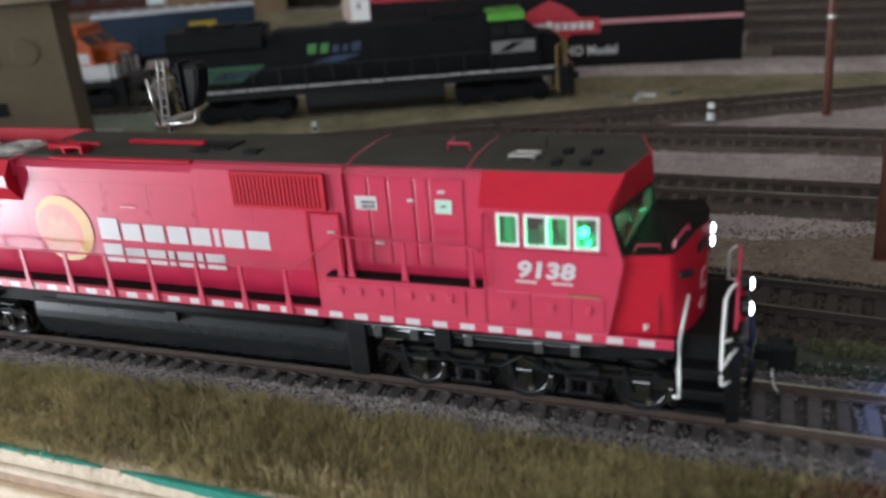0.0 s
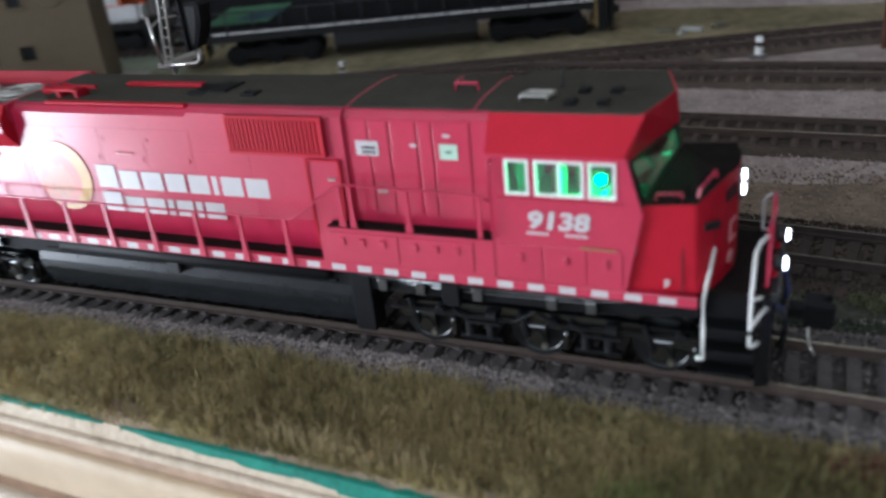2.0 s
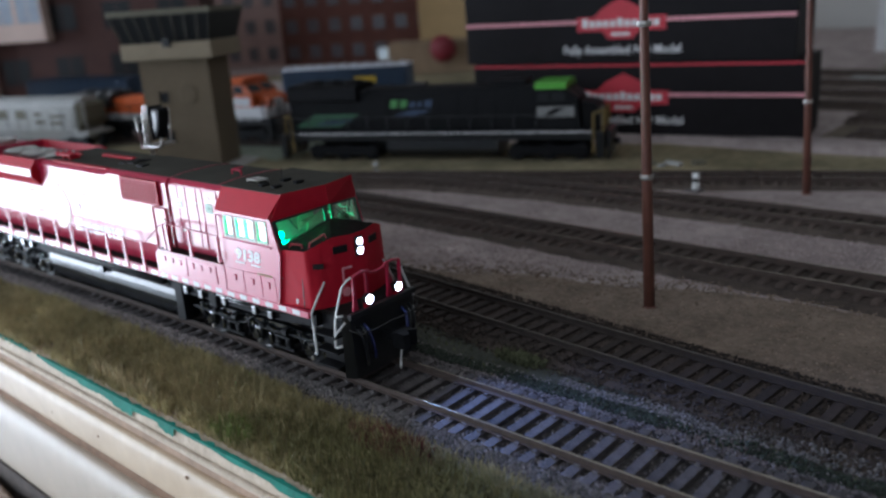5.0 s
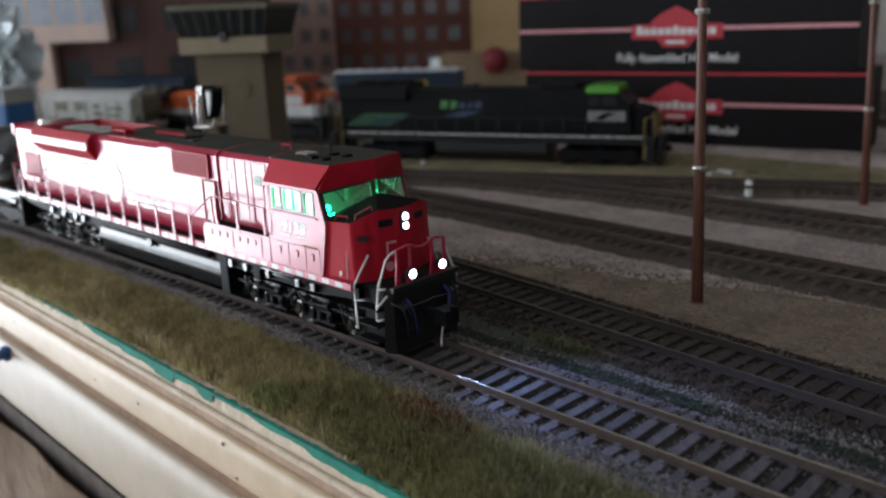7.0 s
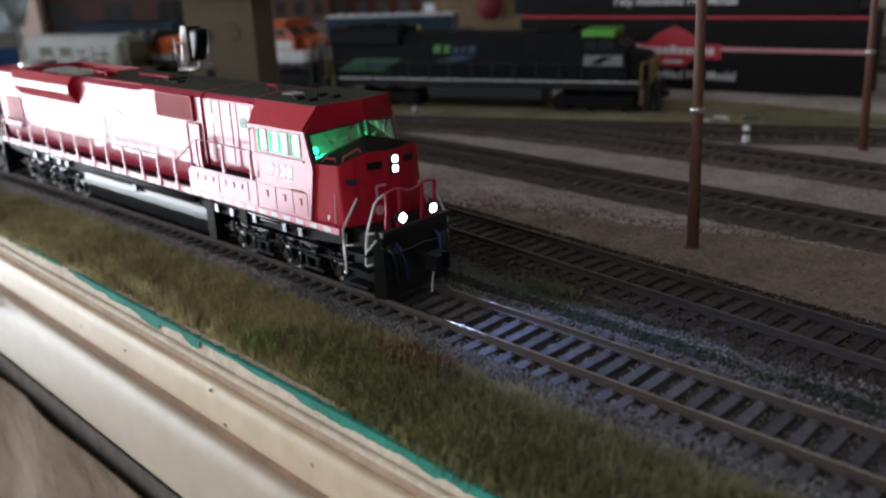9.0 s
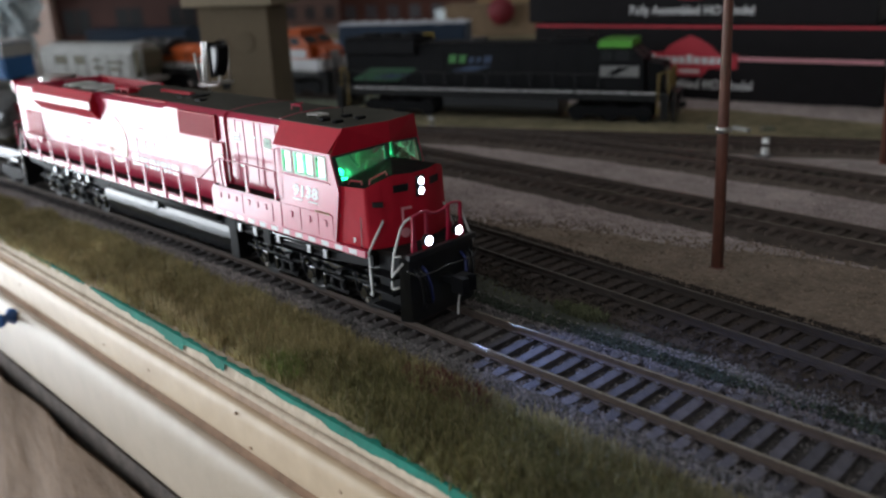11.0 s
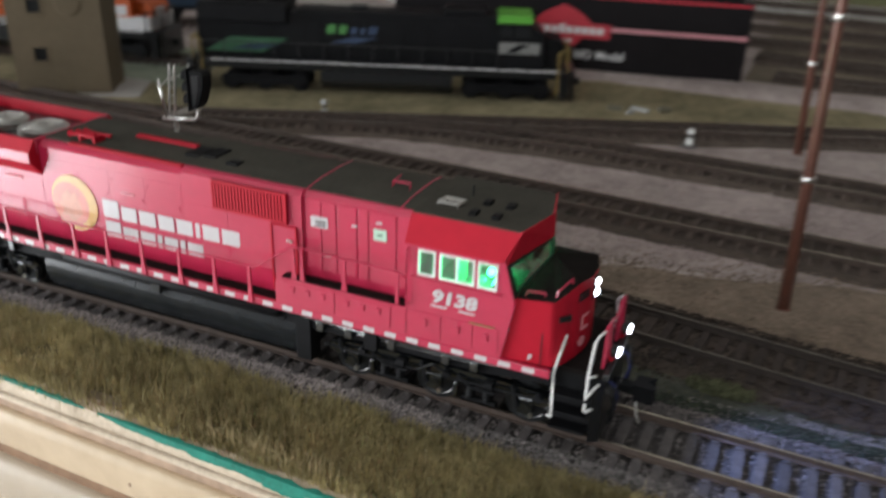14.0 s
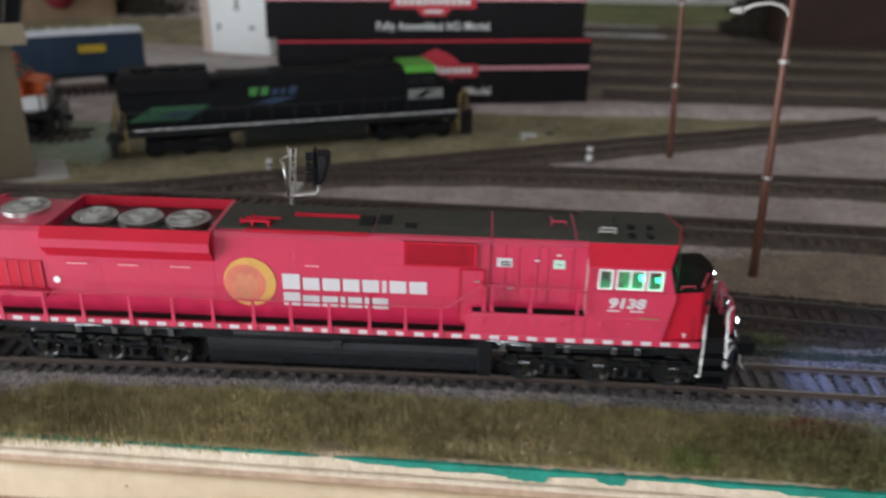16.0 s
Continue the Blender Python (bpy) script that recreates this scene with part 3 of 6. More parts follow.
def track(name, line, label, near=False, z=RAIL_Z, bed=True, ties=None):
    base = thing(name, pose(0, 0, 0), label, "track", kind="structure")
    if bed:
        top, low = z - (3.7 if name == "track_1" else 3.2) * MM, GROUND - 1.5 * MM
        h = (low - top) / MM
        bm = sweep(bmesh.new(), line, 0.0, [(-24, h), (-17, 0.0), (17, 0.0), (24, h)], top)
        part("ballast_bed", bm, BALLAST if name == "track_1" else BROWN_BED if name in ("track_2", "track_3") else YARD_BED, base, "ballast bed", unit=1.0)
    for off in (-8.67 * MM, 8.67 * MM):
        rail = part("rail", sweep(bmesh.new(), line, off, RAIL_OUTLINE, z), RAIL_DARK if name == "track_2" else RAIL_SIDE, base, "rust-brown rail with a polished head", unit=1.0)
        part("rail_head", sweep(bmesh.new(), line, off, [(-0.40, 0.0), (-0.30, 0.05), (0.30, 0.05), (0.40, 0.0)], z), TREAD if name == "track_2" else RAIL_TOP, rail, "polished metal rail head", unit=1.0)
    places = along(line, (5.9 if near else 6.6) * MM)
    zt = z - 2.15 * MM
    if near:
        for x, y, a in [p for p in places if -0.42 < p[0] < 0.42]:
            ob = new("tie", TIE_PLATED if name == "track_1" else TIE_BLOCK)
            ob.parent = base
            ob.matrix_basis = pose(x + random.uniform(-0.3, 0.3) * MM, y + random.uniform(-0.5, 0.5) * MM, zt, 0, 0, math.degrees(a) + random.uniform(-1.5, 1.5))
        places = [p for p in places if not -0.42 < p[0] < 0.42]
    if places:
        box = np.array([(x, y, zz) for x in (-1.25, 1.25) for y in (-15.0, 15.0) for zz in (-1.9, 0.0)]) * MM
        quads = np.array([(0, 1, 3), (0, 3, 2), (4, 6, 7), (4, 7, 5), (0, 4, 5), (0, 5, 1), (2, 3, 7), (2, 7, 6), (1, 5, 7), (1, 7, 3)])
        verts, faces = [], []
        for x, y, a in places:
            c, s = math.cos(a), math.sin(a)
            faces.append(quads + 8 * len(verts))
            verts.append(np.c_[x + box[:, 0] * c - box[:, 1] * s, y + box[:, 0] * s + box[:, 1] * c, zt + box[:, 2]])
        ob = new("ties", raw_mesh("ties", np.concatenate(verts), np.concatenate(faces), TIE_FAR))
        ob.parent = base
        tagged(ob, "brown wooden ties", kind="stuff")
    return base


def straight(y, x0, x1, n=2):
    return [(x, y) for x in spread(x0, x1, n)]


SECOND = [(-0.75, 0.2365), (-0.25, 0.2365), (-0.12, 0.2350), (-0.05, 0.2315), (0.03, 0.2250), (0.10, 0.2195), (0.25, 0.2095), (0.40, 0.2030), (1.2, 0.196)]


def second_line(x):
    for (ax, ay), (bx, by) in zip(SECOND, SECOND[1:]):
        if ax <= x <= bx:
            return ay + (by - ay) * (x - ax) / (bx - ax)
    return 0.2225


track("track_1", [(x, front_line(x)) for x in spread(-1.3, 0.06, 68)] + [(1.2, TRACK_Y)], "front main track with brown ties and ballast", near=True)
track("track_2", SECOND, "second track with dark brown ties", near=True)
track("track_3", [(-0.55, 0.3275), (-0.1, 0.3250), (0.1, 0.3205), (1.2, 0.305)], "yard track with dark brown ties")
LADDER = [(-0.42, 0.3235), (-0.36, 0.3245), (-0.31, 0.332), (-0.271, 0.347), (-0.22, 0.371), (-0.16, 0.399), (-0.08, 0.4365), (0.0, 0.473), (0.0824, 0.5075), (0.212, 0.566), (0.42, 0.655), (0.8, 0.80)]
track("track_4", LADDER, "yard lead track that crosses the yard at an angle")
track("track_5", [(-0.22, 0.371), (-0.17, 0.388), (-0.12, 0.3965), (-0.06, 0.4005), (0.0, 0.4025), (0.2, 0.4025), (1.2, 0.4025)], "yard track that branches off the lead")
for number, (y, x0) in enumerate(((0.628, 0.00), (0.690, -0.02), (0.755, -0.30), (0.825, -0.30), (0.90, -0.28), (0.98, -0.25)), 6):
    track("track_%d" % number, [(x0, y), (0.3, y + 0.004), (1.3, y + 0.02)], "far yard track with rusty rails")
track("track_12", [(-0.75, 0.337), (-0.402, 0.437), (-0.37, 0.446)], "track with the parked orange locomotive", bed=False)
track("track_13", [(-0.62, 0.464), (-0.40, 0.6015), (-0.30, 0.664)], "track with the blue boxcar", bed=False)


def stones(name, count, where, size, label, mat=STONE):
    """Loose ballast stones, each a small uneven eight-sided lump."""
    rng = np.random.default_rng(7 + count)
    octa = np.array([(1, 0, 0), (-1, 0, 0), (0, 1, 0), (0, -1, 0), (0, 0, 1), (0, 0, -1)], float)
    tris = np.array([(0, 2, 4), (2, 1, 4), (1, 3, 4), (3, 0, 4), (2, 0, 5), (1, 2, 5), (3, 1, 5), (0, 3, 5)])
    places = np.array([where(rng) for _ in range(count)])
    scale = size * rng.uniform(0.55, 1.25, (count, 1, 1))
    lumps = octa[None] * rng.uniform(0.6, 1.2, (count, 6, 1)) * scale
    turn = rng.uniform(0, 2 * np.pi, count)
    tip = rng.uniform(-0.7, 0.7, count)
    c, s, ct, st = np.cos(turn)[:, None], np.sin(turn)[:, None], np.cos(tip)[:, None], np.sin(tip)[:, None]
    x, y, z = lumps[..., 0], lumps[..., 1], lumps[..., 2]
    y, z = y * ct - z * st, y * st + z * ct
    verts = np.stack([x * c - y * s, x * s + y * c, z], -1) + places[:, None]
    faces = tris[None] + 6 * np.arange(count)[:, None, None]
    ob = new(name, raw_mesh(name, verts.reshape(-1, 3), faces.reshape(-1, 3), mat))
    return tagged(ob, label, "ballast", kind="stuff")


def near_track(line_y, low, high, x0, x1, top, shoulder=0.0, clear=0.0):
    def where(rng):
        x, off = rng.uniform(x0, x1), rng.uniform(low, high)
        while clear and abs(off) < 0.0092 and rng.random() < clear:
            off = rng.uniform(low, high)
        y = line_y(x) + off
        far = abs(off)
        z = top if far < 0.0124 else top + shoulder if far < 0.0165 else max(ground_height(x, y) + 0.0003, top + shoulder - (far - 0.0165) * 0.42)
        return x, y, z + rng.uniform(-0.0003, 0.0003)
    return where


stones("ballast_front", 76000, near_track(front_line, -0.027, 0.029, -0.45, 0.36, RAIL_Z - 0.0035, 0.0008, 0.72), 0.00050, "grey ballast stones between the ties of the front track")
stones("ballast_shoulder", 36000, near_track(front_line, -0.0250, -0.0145, -0.45, -0.04, RAIL_Z - 0.0033, 0.0007), 0.00038, "fine pinkish grey ballast on the shoulder of the front track", PALE_STONE)
stones("ballast_grey_shoulder", 26000, near_track(front_line, -0.0245, -0.0150, -0.07, 0.36, RAIL_Z - 0.0033, 0.0007), 0.00040, "fine grey ballast on the shoulder of the front track", GREY_STONE)
stones("ballast_second", 24000, near_track(second_line, -0.024, 0.022, -0.30, 0.42, RAIL_Z - 0.0030, 0.0009), 0.0006, "dark brown ballast stones along the second track", DARK_STONE)


def between(low, high, x0, wave, lift):
    """Places in a broken band at an offset from the front track."""
    def where(rng):
        while True:
            x = rng.uniform(x0, 0.40)
            if noise.noise((x * 26, wave, 0.0)) + rng.uniform(-0.25, 0.25) > -0.22:
                break
        y = front_line(x) + rng.uniform(low, high) + 0.0022 * noise.noise((x * 60, wave, 4.0))
        z = ground_height(x, y)
        for line in (front_line, second_line):
            z = max(z, RAIL_Z - 0.0032 - max(0.0, abs(y - line(x)) - 0.017) * 0.75)
        return x, y, z + lift + rng.uniform(0.0, 0.0005)
    return where


stones("turf_flock", 9000, between(0.0215, 0.0275, -0.02, 2.0, 0.0004), 0.00055, "dark green flock turf between two tracks", FLOCK)
stones("ballast_middle", 5200, between(0.0275, 0.0325, 0.045, 7.0, 0.0004), 0.00056, "grey stones beside the dark turf strip", GREY_STONE)


def open_yard(rng):
    x, y = rng.uniform(-0.32, 0.46), 0.235 + 0.20 * rng.random() ** 1.4
    if y < brown_edge(x) + rng.normal(0.0, 0.006):
        y += brown_edge(x) - 0.222
    return x, y, ground_height(x, y) + rng.uniform(-0.0002, 0.0002)


def brown_yard(rng):
    x = rng.uniform(-0.15, 0.46)
    y = rng.uniform(0.226, brown_edge(x) + abs(rng.normal(0.0, 0.009)))
    return x, y, ground_height(x, y) + rng.uniform(0.0001, 0.0006)


stones("brown_yard_stones", 20000, brown_yard, 0.00058, "brown gravel grains beside the second track", BROWN_GRAIN)
stones("yard_stones", 42000, open_yard, 0.00058, "brown-grey gravel grains of the yard", GRAVEL_STONE)


def blades(name, count, where, tall, mat, label, wide=0.00033, category="grass"):
    """Grass: bent two-piece blades."""
    rng = np.random.default_rng(count)
    places = np.array([where(rng) for _ in range(count)])
    keep = places[:, 2] > -1
    places = places[keep]
    n = len(places)
    h = tall * rng.uniform(0.45, 1.2, n)
    a, lean = rng.uniform(0, 2 * np.pi, n), rng.uniform(0.1, 0.9, n)
    side = np.c_[-np.sin(a), np.cos(a), np.zeros(n)] * wide * rng.uniform(0.6, 1.3, n)[:, None]
    way = np.c_[np.cos(a), np.sin(a), np.zeros(n)]
    mid = places + way * (h * lean * 0.25)[:, None] + np.c_[np.zeros(n), np.zeros(n), h * 0.6]
    tip = places + way * (h * lean * 0.8)[:, None] + np.c_[np.zeros(n), np.zeros(n), h * (1.05 - 0.35 * lean)]
    verts = np.stack([places - side, places + side, mid + side * 0.7, mid - side * 0.7, tip], 1)
    faces = np.array([(0, 1, 2), (0, 2, 3), (3, 2, 4)])[None] + 5 * np.arange(n)[:, None, None]
    ob = new(name, raw_mesh(name, verts.reshape(-1, 3), faces.reshape(-1, 3), mat))
    return tagged(ob, label, category, kind="stuff")


def verge(rng):
    x = rng.uniform(-0.62, 0.42)
    y = 0.119 + 0.0285 * rng.random() ** 0.9 + (front_line(x) - TRACK_Y) * 0.9 * rng.random()
    edge = front_line(x) - 0.0205 + 0.003 * noise.noise((x * 50, 0, 0)) + 0.0014 * noise.noise((x * 240, 0, 0))
    thin = noise.noise((x * 45, y * 70, 4.0))
    if y > edge or (thin < -0.28 and rng.random() < 0.7):
        return x, y, -9
    return x, y, ground_height(x, y) - 0.0004


def clump(cx, cy, rx, ry):
    def where(rng):
        a, r = rng.uniform(0, 2 * math.pi), rng.random() ** 0.6
        x, y = cx + rx * r * math.cos(a), cy + ry * r * math.sin(a)
        return x, y, ground_height(x, y)
    return where


blades("verge_grass", 240000, verge, 0.0045, GRASS, "dry olive and straw-coloured grass along the layout edge", wide=0.00016)
blades("verge_green_grass", 11000, clump(0.070, 0.130, 0.085, 0.014), 0.0054, GREEN_GRASS, "greener grass tufts along the layout edge", wide=0.00023)
blades("verge_straws", 6500, verge, 0.0066, STRAW, "pale dry straws in the grass", wide=0.00010)
blades("verge_pale_straws", 260, clump(-0.075, 0.1215, 0.022, 0.0022), 0.0075, STRAW, "tuft of pale dry straws at the layout edge", wide=0.00013)
blades("verge_fresh_grass", 420, clump(-0.0165, 0.1235, 0.010, 0.004), 0.0056, FRESH_GRASS, "fresh green tuft in the dry grass", wide=0.00018)
blades("verge_weeds", 1500, clump(0.030, 0.142, 0.016, 0.005), 0.0040, RED_WEED, "reddish weeds beside the ballast", category="weeds")
BUSH = material("bush_green", (0.13, 0.135, 0.075), 0.9, vary=0.3, scale=60, island=0.3, shine=0.2)
blades("turf_tufts", 3500, lambda rng: (lambda x, y: (x, y, ground_height(x, y)))(rng.uniform(-0.35, 0.42), 0.2025 + 0.0065 * rng.normal()), 0.0018, BUSH, "low green turf between the tracks")
blades("turf_bush", 900, clump(0.026, 0.2045, 0.010, 0.004), 0.0034, BUSH, "small olive grass clump between the tracks")


# ---- the red locomotive ----
LOCO = Matrix.Translation((-0.13, 0.1656, RAIL_Z)) @ pose(0, 0, 0, 0, 0, 1.82)


def hood_outline(half, top, low=22.0, tuck=2.0, shoulder=2.2):
    right = [(half - tuck, low), (half - tuck * 0.55, low + 3.5), (half, low + 8), (half, top - 1.6), (half - shoulder * 0.6, top - 0.3), (half - shoulder, top), (half * 0.4, top + 0.5)]
    return right + [(-y, z) for y, z in reversed(right)]


def wheelset(parent, x, r=6.3, mat=BLACK):
    bm = bmesh.new()
    for y in (-1, 1):
        lathe(bm, (x, y * 9.2, r), [(1.2, -1.4), (r - 1.3, -1.3), (r - 1.0, -1.5), (r, -1.5), (r, 0.8), (r + 0.7, 1.0), (r + 0.7, 1.5), (r - 1.0, 1.5), (1.2, 1.4)] if y < 0 else
              [(1.2, -1.4), (r - 1.0, -1.5), (r + 0.7, -1.5), (r + 0.7, -1.0), (r, -0.8), (r, 1.5), (r - 1.0, 1.5), (r - 1.3, 1.3), (1.2, 1.4)], "y", 28)
    lathe(bm, (x, 0, r), [(1.2, -9), (1.2, 9)], "y", 10)
    wheel = part("wheelset", bm, mat, parent, "blackened metal wheelset", smooth=False)
    bm = bmesh.new()
    for y in (-1, 1):
        lathe(bm, (x, y * 9.2 - 0.9, r), [(r + 0.03, 0.0), (r + 0.03, 1.6)], "y", 28)
    part("tread", bm, TREAD, wheel, "worn metal wheel tread")


def truck(parent, xs, name="truck", mat=TRUCK):
    """A three-axle truck with sideframes, axle boxes, springs and brake gear."""
    mid, lo, hi = sum(xs) / 3, min(xs), max(xs)
    bm = bmesh.new()
    for s in (-1, 1):
        y0, y1 = (11.0, 13.2) if s > 0 else (-13.2, -11.0)
        prism(bm, [(lo - 8, 9.2), (lo - 6, 11.5), (mid - 14, 12.2), (mid + 14, 12.2), (hi + 6, 11.5), (hi + 8, 9.2), (hi + 5, 7.2), (hi - 5, 8.8), (mid + 6, 8.6), (mid - 6, 8.6), (lo + 5, 8.8), (lo - 5, 7.2)], "y", y0, y1)
    frame_ob = part("truck_frame" if name == "truck" else name, bm, mat, parent, "black three-axle truck frame")
    for s in (-1, 1):
        for x in xs:
            bm = block(bmesh.new(), x - 2.3, x + 2.3, s * 12.6 - 1.2, s * 12.6 + 1.2, 4.2, 9.2, 0.4)
            lathe(bm, (x, s * 13.8, 6.3), [(1.7, -0.4), (1.7, 0.3), (1.1, 0.6)], "y", 12)
            part("axle_box", bm, mat, frame_ob)
        bm = bmesh.new()
        for x in [(a + b) / 2 for a, b in zip(sorted(xs), sorted(xs)[1:])]:
            for dx in (-2.4, 2.4):
                part("spring", lathe(bmesh.new(), (x + dx, s * 12.8, 4.6), [(1.3, 0.0), (1.0, 0.6), (1.3, 1.2), (1.0, 1.8), (1.3, 2.4), (1.0, 3.0), (1.3, 3.6)], "z", 10), NS_BLACK, frame_ob, "matte black coil spring")
            block(bm, x - 5.0, x + 5.0, s * 12.6 - 0.8, s * 12.6 + 0.8, 3.4, 4.6, 0.25)
            tube(bm, [(x - 6, s * 14.0, 11.0), (x - 2, s * 14.4, 8.6), (x + 5, s * 14.4, 8.4)], 0.45, 6)
            lathe(bm, (x + 3.2, s * 14.2, 10.6), [(1.4, -1.2), (1.4, 1.2)], "x", 10)
        part("brake_gear", bm, NS_BLACK, frame_ob)
        bm = tube(bmesh.new(), [(lo - 8, s * 14.3, 10.2), (mid - 5, s * 14.3, 9.6), (mid, s * 14.5, 12.8), (mid + 6, s * 14.3, 9.8), (hi + 7, s * 14.3, 10.4)], 0.4, 6)
        part("sand_pipe", bm, NS_BLACK, frame_ob)
        for x in xs:
            bm = tube(bmesh.new(), [(x - 3.6, s * 13.9, 12.4), (x - 2.2, s * 14.5, 9.0), (x - 1.6, s * 14.3, 6.6)], 0.55, 7)
            lathe(bm, (x + 3.8, s * 13.8, 10.4), [(1.1, -0.8), (1.3, 0.0), (0.9, 0.9)], "y", 10)
            part("damper", bm, NS_BLACK, frame_ob)
            part("pedestal_bolt", lathe(bmesh.new(), (x + 1.9, s * 14.0, 4.6), [(0.7, -0.5), (0.7, 0.4), (0.4, 0.7)], "y", 8), SILVER, frame_ob, "bright metal bolt")
            part("brake_shoe", block(bmesh.new(), x + 5.6, x + 7.0, s * 12.4 - 0.9, s * 12.4 + 0.9, 3.6, 8.0, 0.4), mat, frame_ob)
    for x in xs:
        wheelset(frame_ob, x)


def bars(name, parent, x0, x1, z0, z1, shares, y, mat, label, tall_first=0.0):
    """A word shown as a row of plain solid bars as wide as its letters."""
    gap = 0.17 * (x1 - x0) / len(shares)
    unit = (x1 - x0 + gap) / sum(shares)
    a = x0
    for n, share in enumerate(shares):
        part(name, block(bmesh.new(), a, a + share * unit - gap, y, y + 0.03, z0, z1 + (tall_first if n == 0 else 0.0)), mat, parent, label)
        a += share * unit


def red_locomotive():
    loco = thing("red_locomotive", LOCO, "glossy red six-axle model diesel locomotive with lit headlights", "locomotive")

    # frame, sill and walkways
    bm = prism(bmesh.new(), [(-129, 16.5), (-129, 20.0), (118.4, 20.0), (118.4, 16.5), (100, 14.8), (-110, 14.8)], "y", -15.5, 15.5)
    part("frame", bm, NS_BLACK, loco, "black underframe")
    for s in (-1, 1):
        bm = block(bmesh.new(), -129, 118.4, s * 17.6 - 0.7, s * 17.6 + 0.7, 19.9, 22.1, 0.15)
        sill = part("side_sill", bm, RED, loco, "red side sill")
        for n in range(38):
            x = -125.5 + n * 6.4
            bm = block(bmesh.new(), x, x + 3.3, s * 18.3 - 0.04, s * 18.3 + 0.06, 20.25, 21.75)
            part("reflector", bm, GLOSS_WHITE, sill, "white reflector stripe")
    bm = block(bmesh.new(), -128.5, 118, -17.0, 17.0, 20.0, 22.0, 0.2)
    part("walkway", bm, GRIME, loco, "grimy black walkway")

    # long hood, section by section
    for outline, a, b in ((hood_outline(14.5, 54.6), -46.5, 7.0), (hood_outline(14.7, 55.2), 7.0, 46.3), (hood_outline(13.8, 55.2, low=22.0, tuck=0.6), 46.3, 79.0),
                          (hood_outline(14.5, 54.0), -132, -104.8), (hood_outline(14.5, 50.5, shoulder=0.8), -104.8, -46.5)):
        part("hood_section", prism(bmesh.new(), outline, "x", a, b), RED, loco, "glossy red hood section")
    # grey roof skin
    bm = bmesh.new()
    prism(bm, [(-12.0, 55.15), (-5.6, 55.8), (5.6, 55.8), (12.0, 55.15), (12.0, 55.4), (5.6, 56.05), (-5.6, 56.05), (-12.0, 55.4)], "x", 7.2, 79.0)
    part("roof_panel", bm, ROOF_GREY, loco, "dark grey roof")
    bm = prism(bmesh.new(), [(-11.5, 54.6), (11.5, 54.6), (11.5, 55.25), (-11.5, 55.25)], "x", -46.3, 6.8)
    part("roof_panel", bm, ROOF_GREY, loco, "dark grey roof")
    bm = bmesh.new()
    block(bm, -36, 6, -13.2, -11.2, 54.6, 55.2, 0.2), block(bm, -22, 1, 0.4, 2.4, 55.2, 56.2, 0.3)
    part("roof_rib", bm, DARK_RED, loco, "red roof rib")
    for x0, x1, y0, y1 in ((1.6, 6.6, -6.0, 2.0), (8.0, 12.5, -6.0, 2.0), (17.5, 21.5, -8.0, -4.5)):
        part("roof_vent", block(bmesh.new(), x0, x1, y0, y1, 55.1, 55.9 if x1 < 7 else 56.5, 0.2), NS_BLACK, loco, "flat black roof vent")
    bm = bmesh.new()
    for x, y, long in ((-38, -9.5, 9.0), (-36.5, -7.9, 7.0), (-35, -6.3, 10.0)):
        lathe(bm, (x, y, 57.0), [(0.5, long), (0.5, 3.0), (0.7, 1.6), (1.15, 0.0)], "x", 12)
    for x in (-34, -28.5):
        block(bm, x - 0.5, x + 0.5, -10.0, -5.6, 55.2, 57.2, 0.15)
    part("horn", bm, DARK_RED, loco, "red air horn cluster")
    # doors and panel lines on the near and far hood side
    for s in (-1, 1):
        def skin(x0, x1, z0, z1, out, name, mat=RED, lab="", y=14.5, bev=0.12):
            return part(name, block(bmesh.new(), x0, x1, s * y - (out if s < 0 else 0), s * y + (out if s > 0 else 0), z0, z1, bev), mat, loco, lab)
        for x0, x1 in ((-45.8, -33.5), (-33.1, -20.3), (-19.9, -7.0), (-6.6, 6.4)):
            door = skin(x0, x1, 30.5, 49.6, 0.06, "hood_door", bev=0.03)
            for z in (33, 47):
                bm = block(bmesh.new(), x0 + 0.5, x0 + 1.1, s * 14.58 - 0.12, s * 14.58 + 0.12, z - 0.45, z + 0.45, 0.08)
                part("hinge", bm, RED, door)
            part("latch", block(bmesh.new(), x1 - 1.5, x1 - 0.9, s * 14.6 - 0.12, s * 14.6 + 0.12, 41.6, 42.8, 0.08), RED, door)
        for x0, x1 in ((-104.0, -86.5), (-86.1, -68.6), (-68.2, -47.2)):
            skin(x0, x1, 30.5, 42.2, 0.06, "hood_door", bev=0.03)
            part("grab_iron", block(bmesh.new(), x0 + 6.0, x0 + 13.0, s * 15.0 - 0.2, s * 15.0 + 0.2, 41.2, 41.6), CARD_PINK, loco, "pale grab iron")
        for x0, x1, z0, z1 in ((7.4, 17.6, 45.6, 54.0), (7.4, 22.0, 30.5, 45.0), (22.4, 36.0, 30.5, 45.0)):
            skin(x0, x1, z0, z1, 0.06, "hood_door", y=14.7, bev=0.03)
        # access door with raised frame by the steps
        door = skin(36.6, 44.6, 24.5, 44.4, 0.35, "access_door", y=14.7)
        bm = bmesh.new()
        for x0, x1, z0, z1 in ((36.4, 36.9, 24.3, 44.6), (44.3, 44.8, 24.3, 44.6), (36.4, 44.8, 44.2, 44.7)):
            block(bm, x0, x1, s * 15.2 - 0.15, s * 15.2 + 0.15, z0, z1)
        part("door_frame", bm, DARK_RED, door)
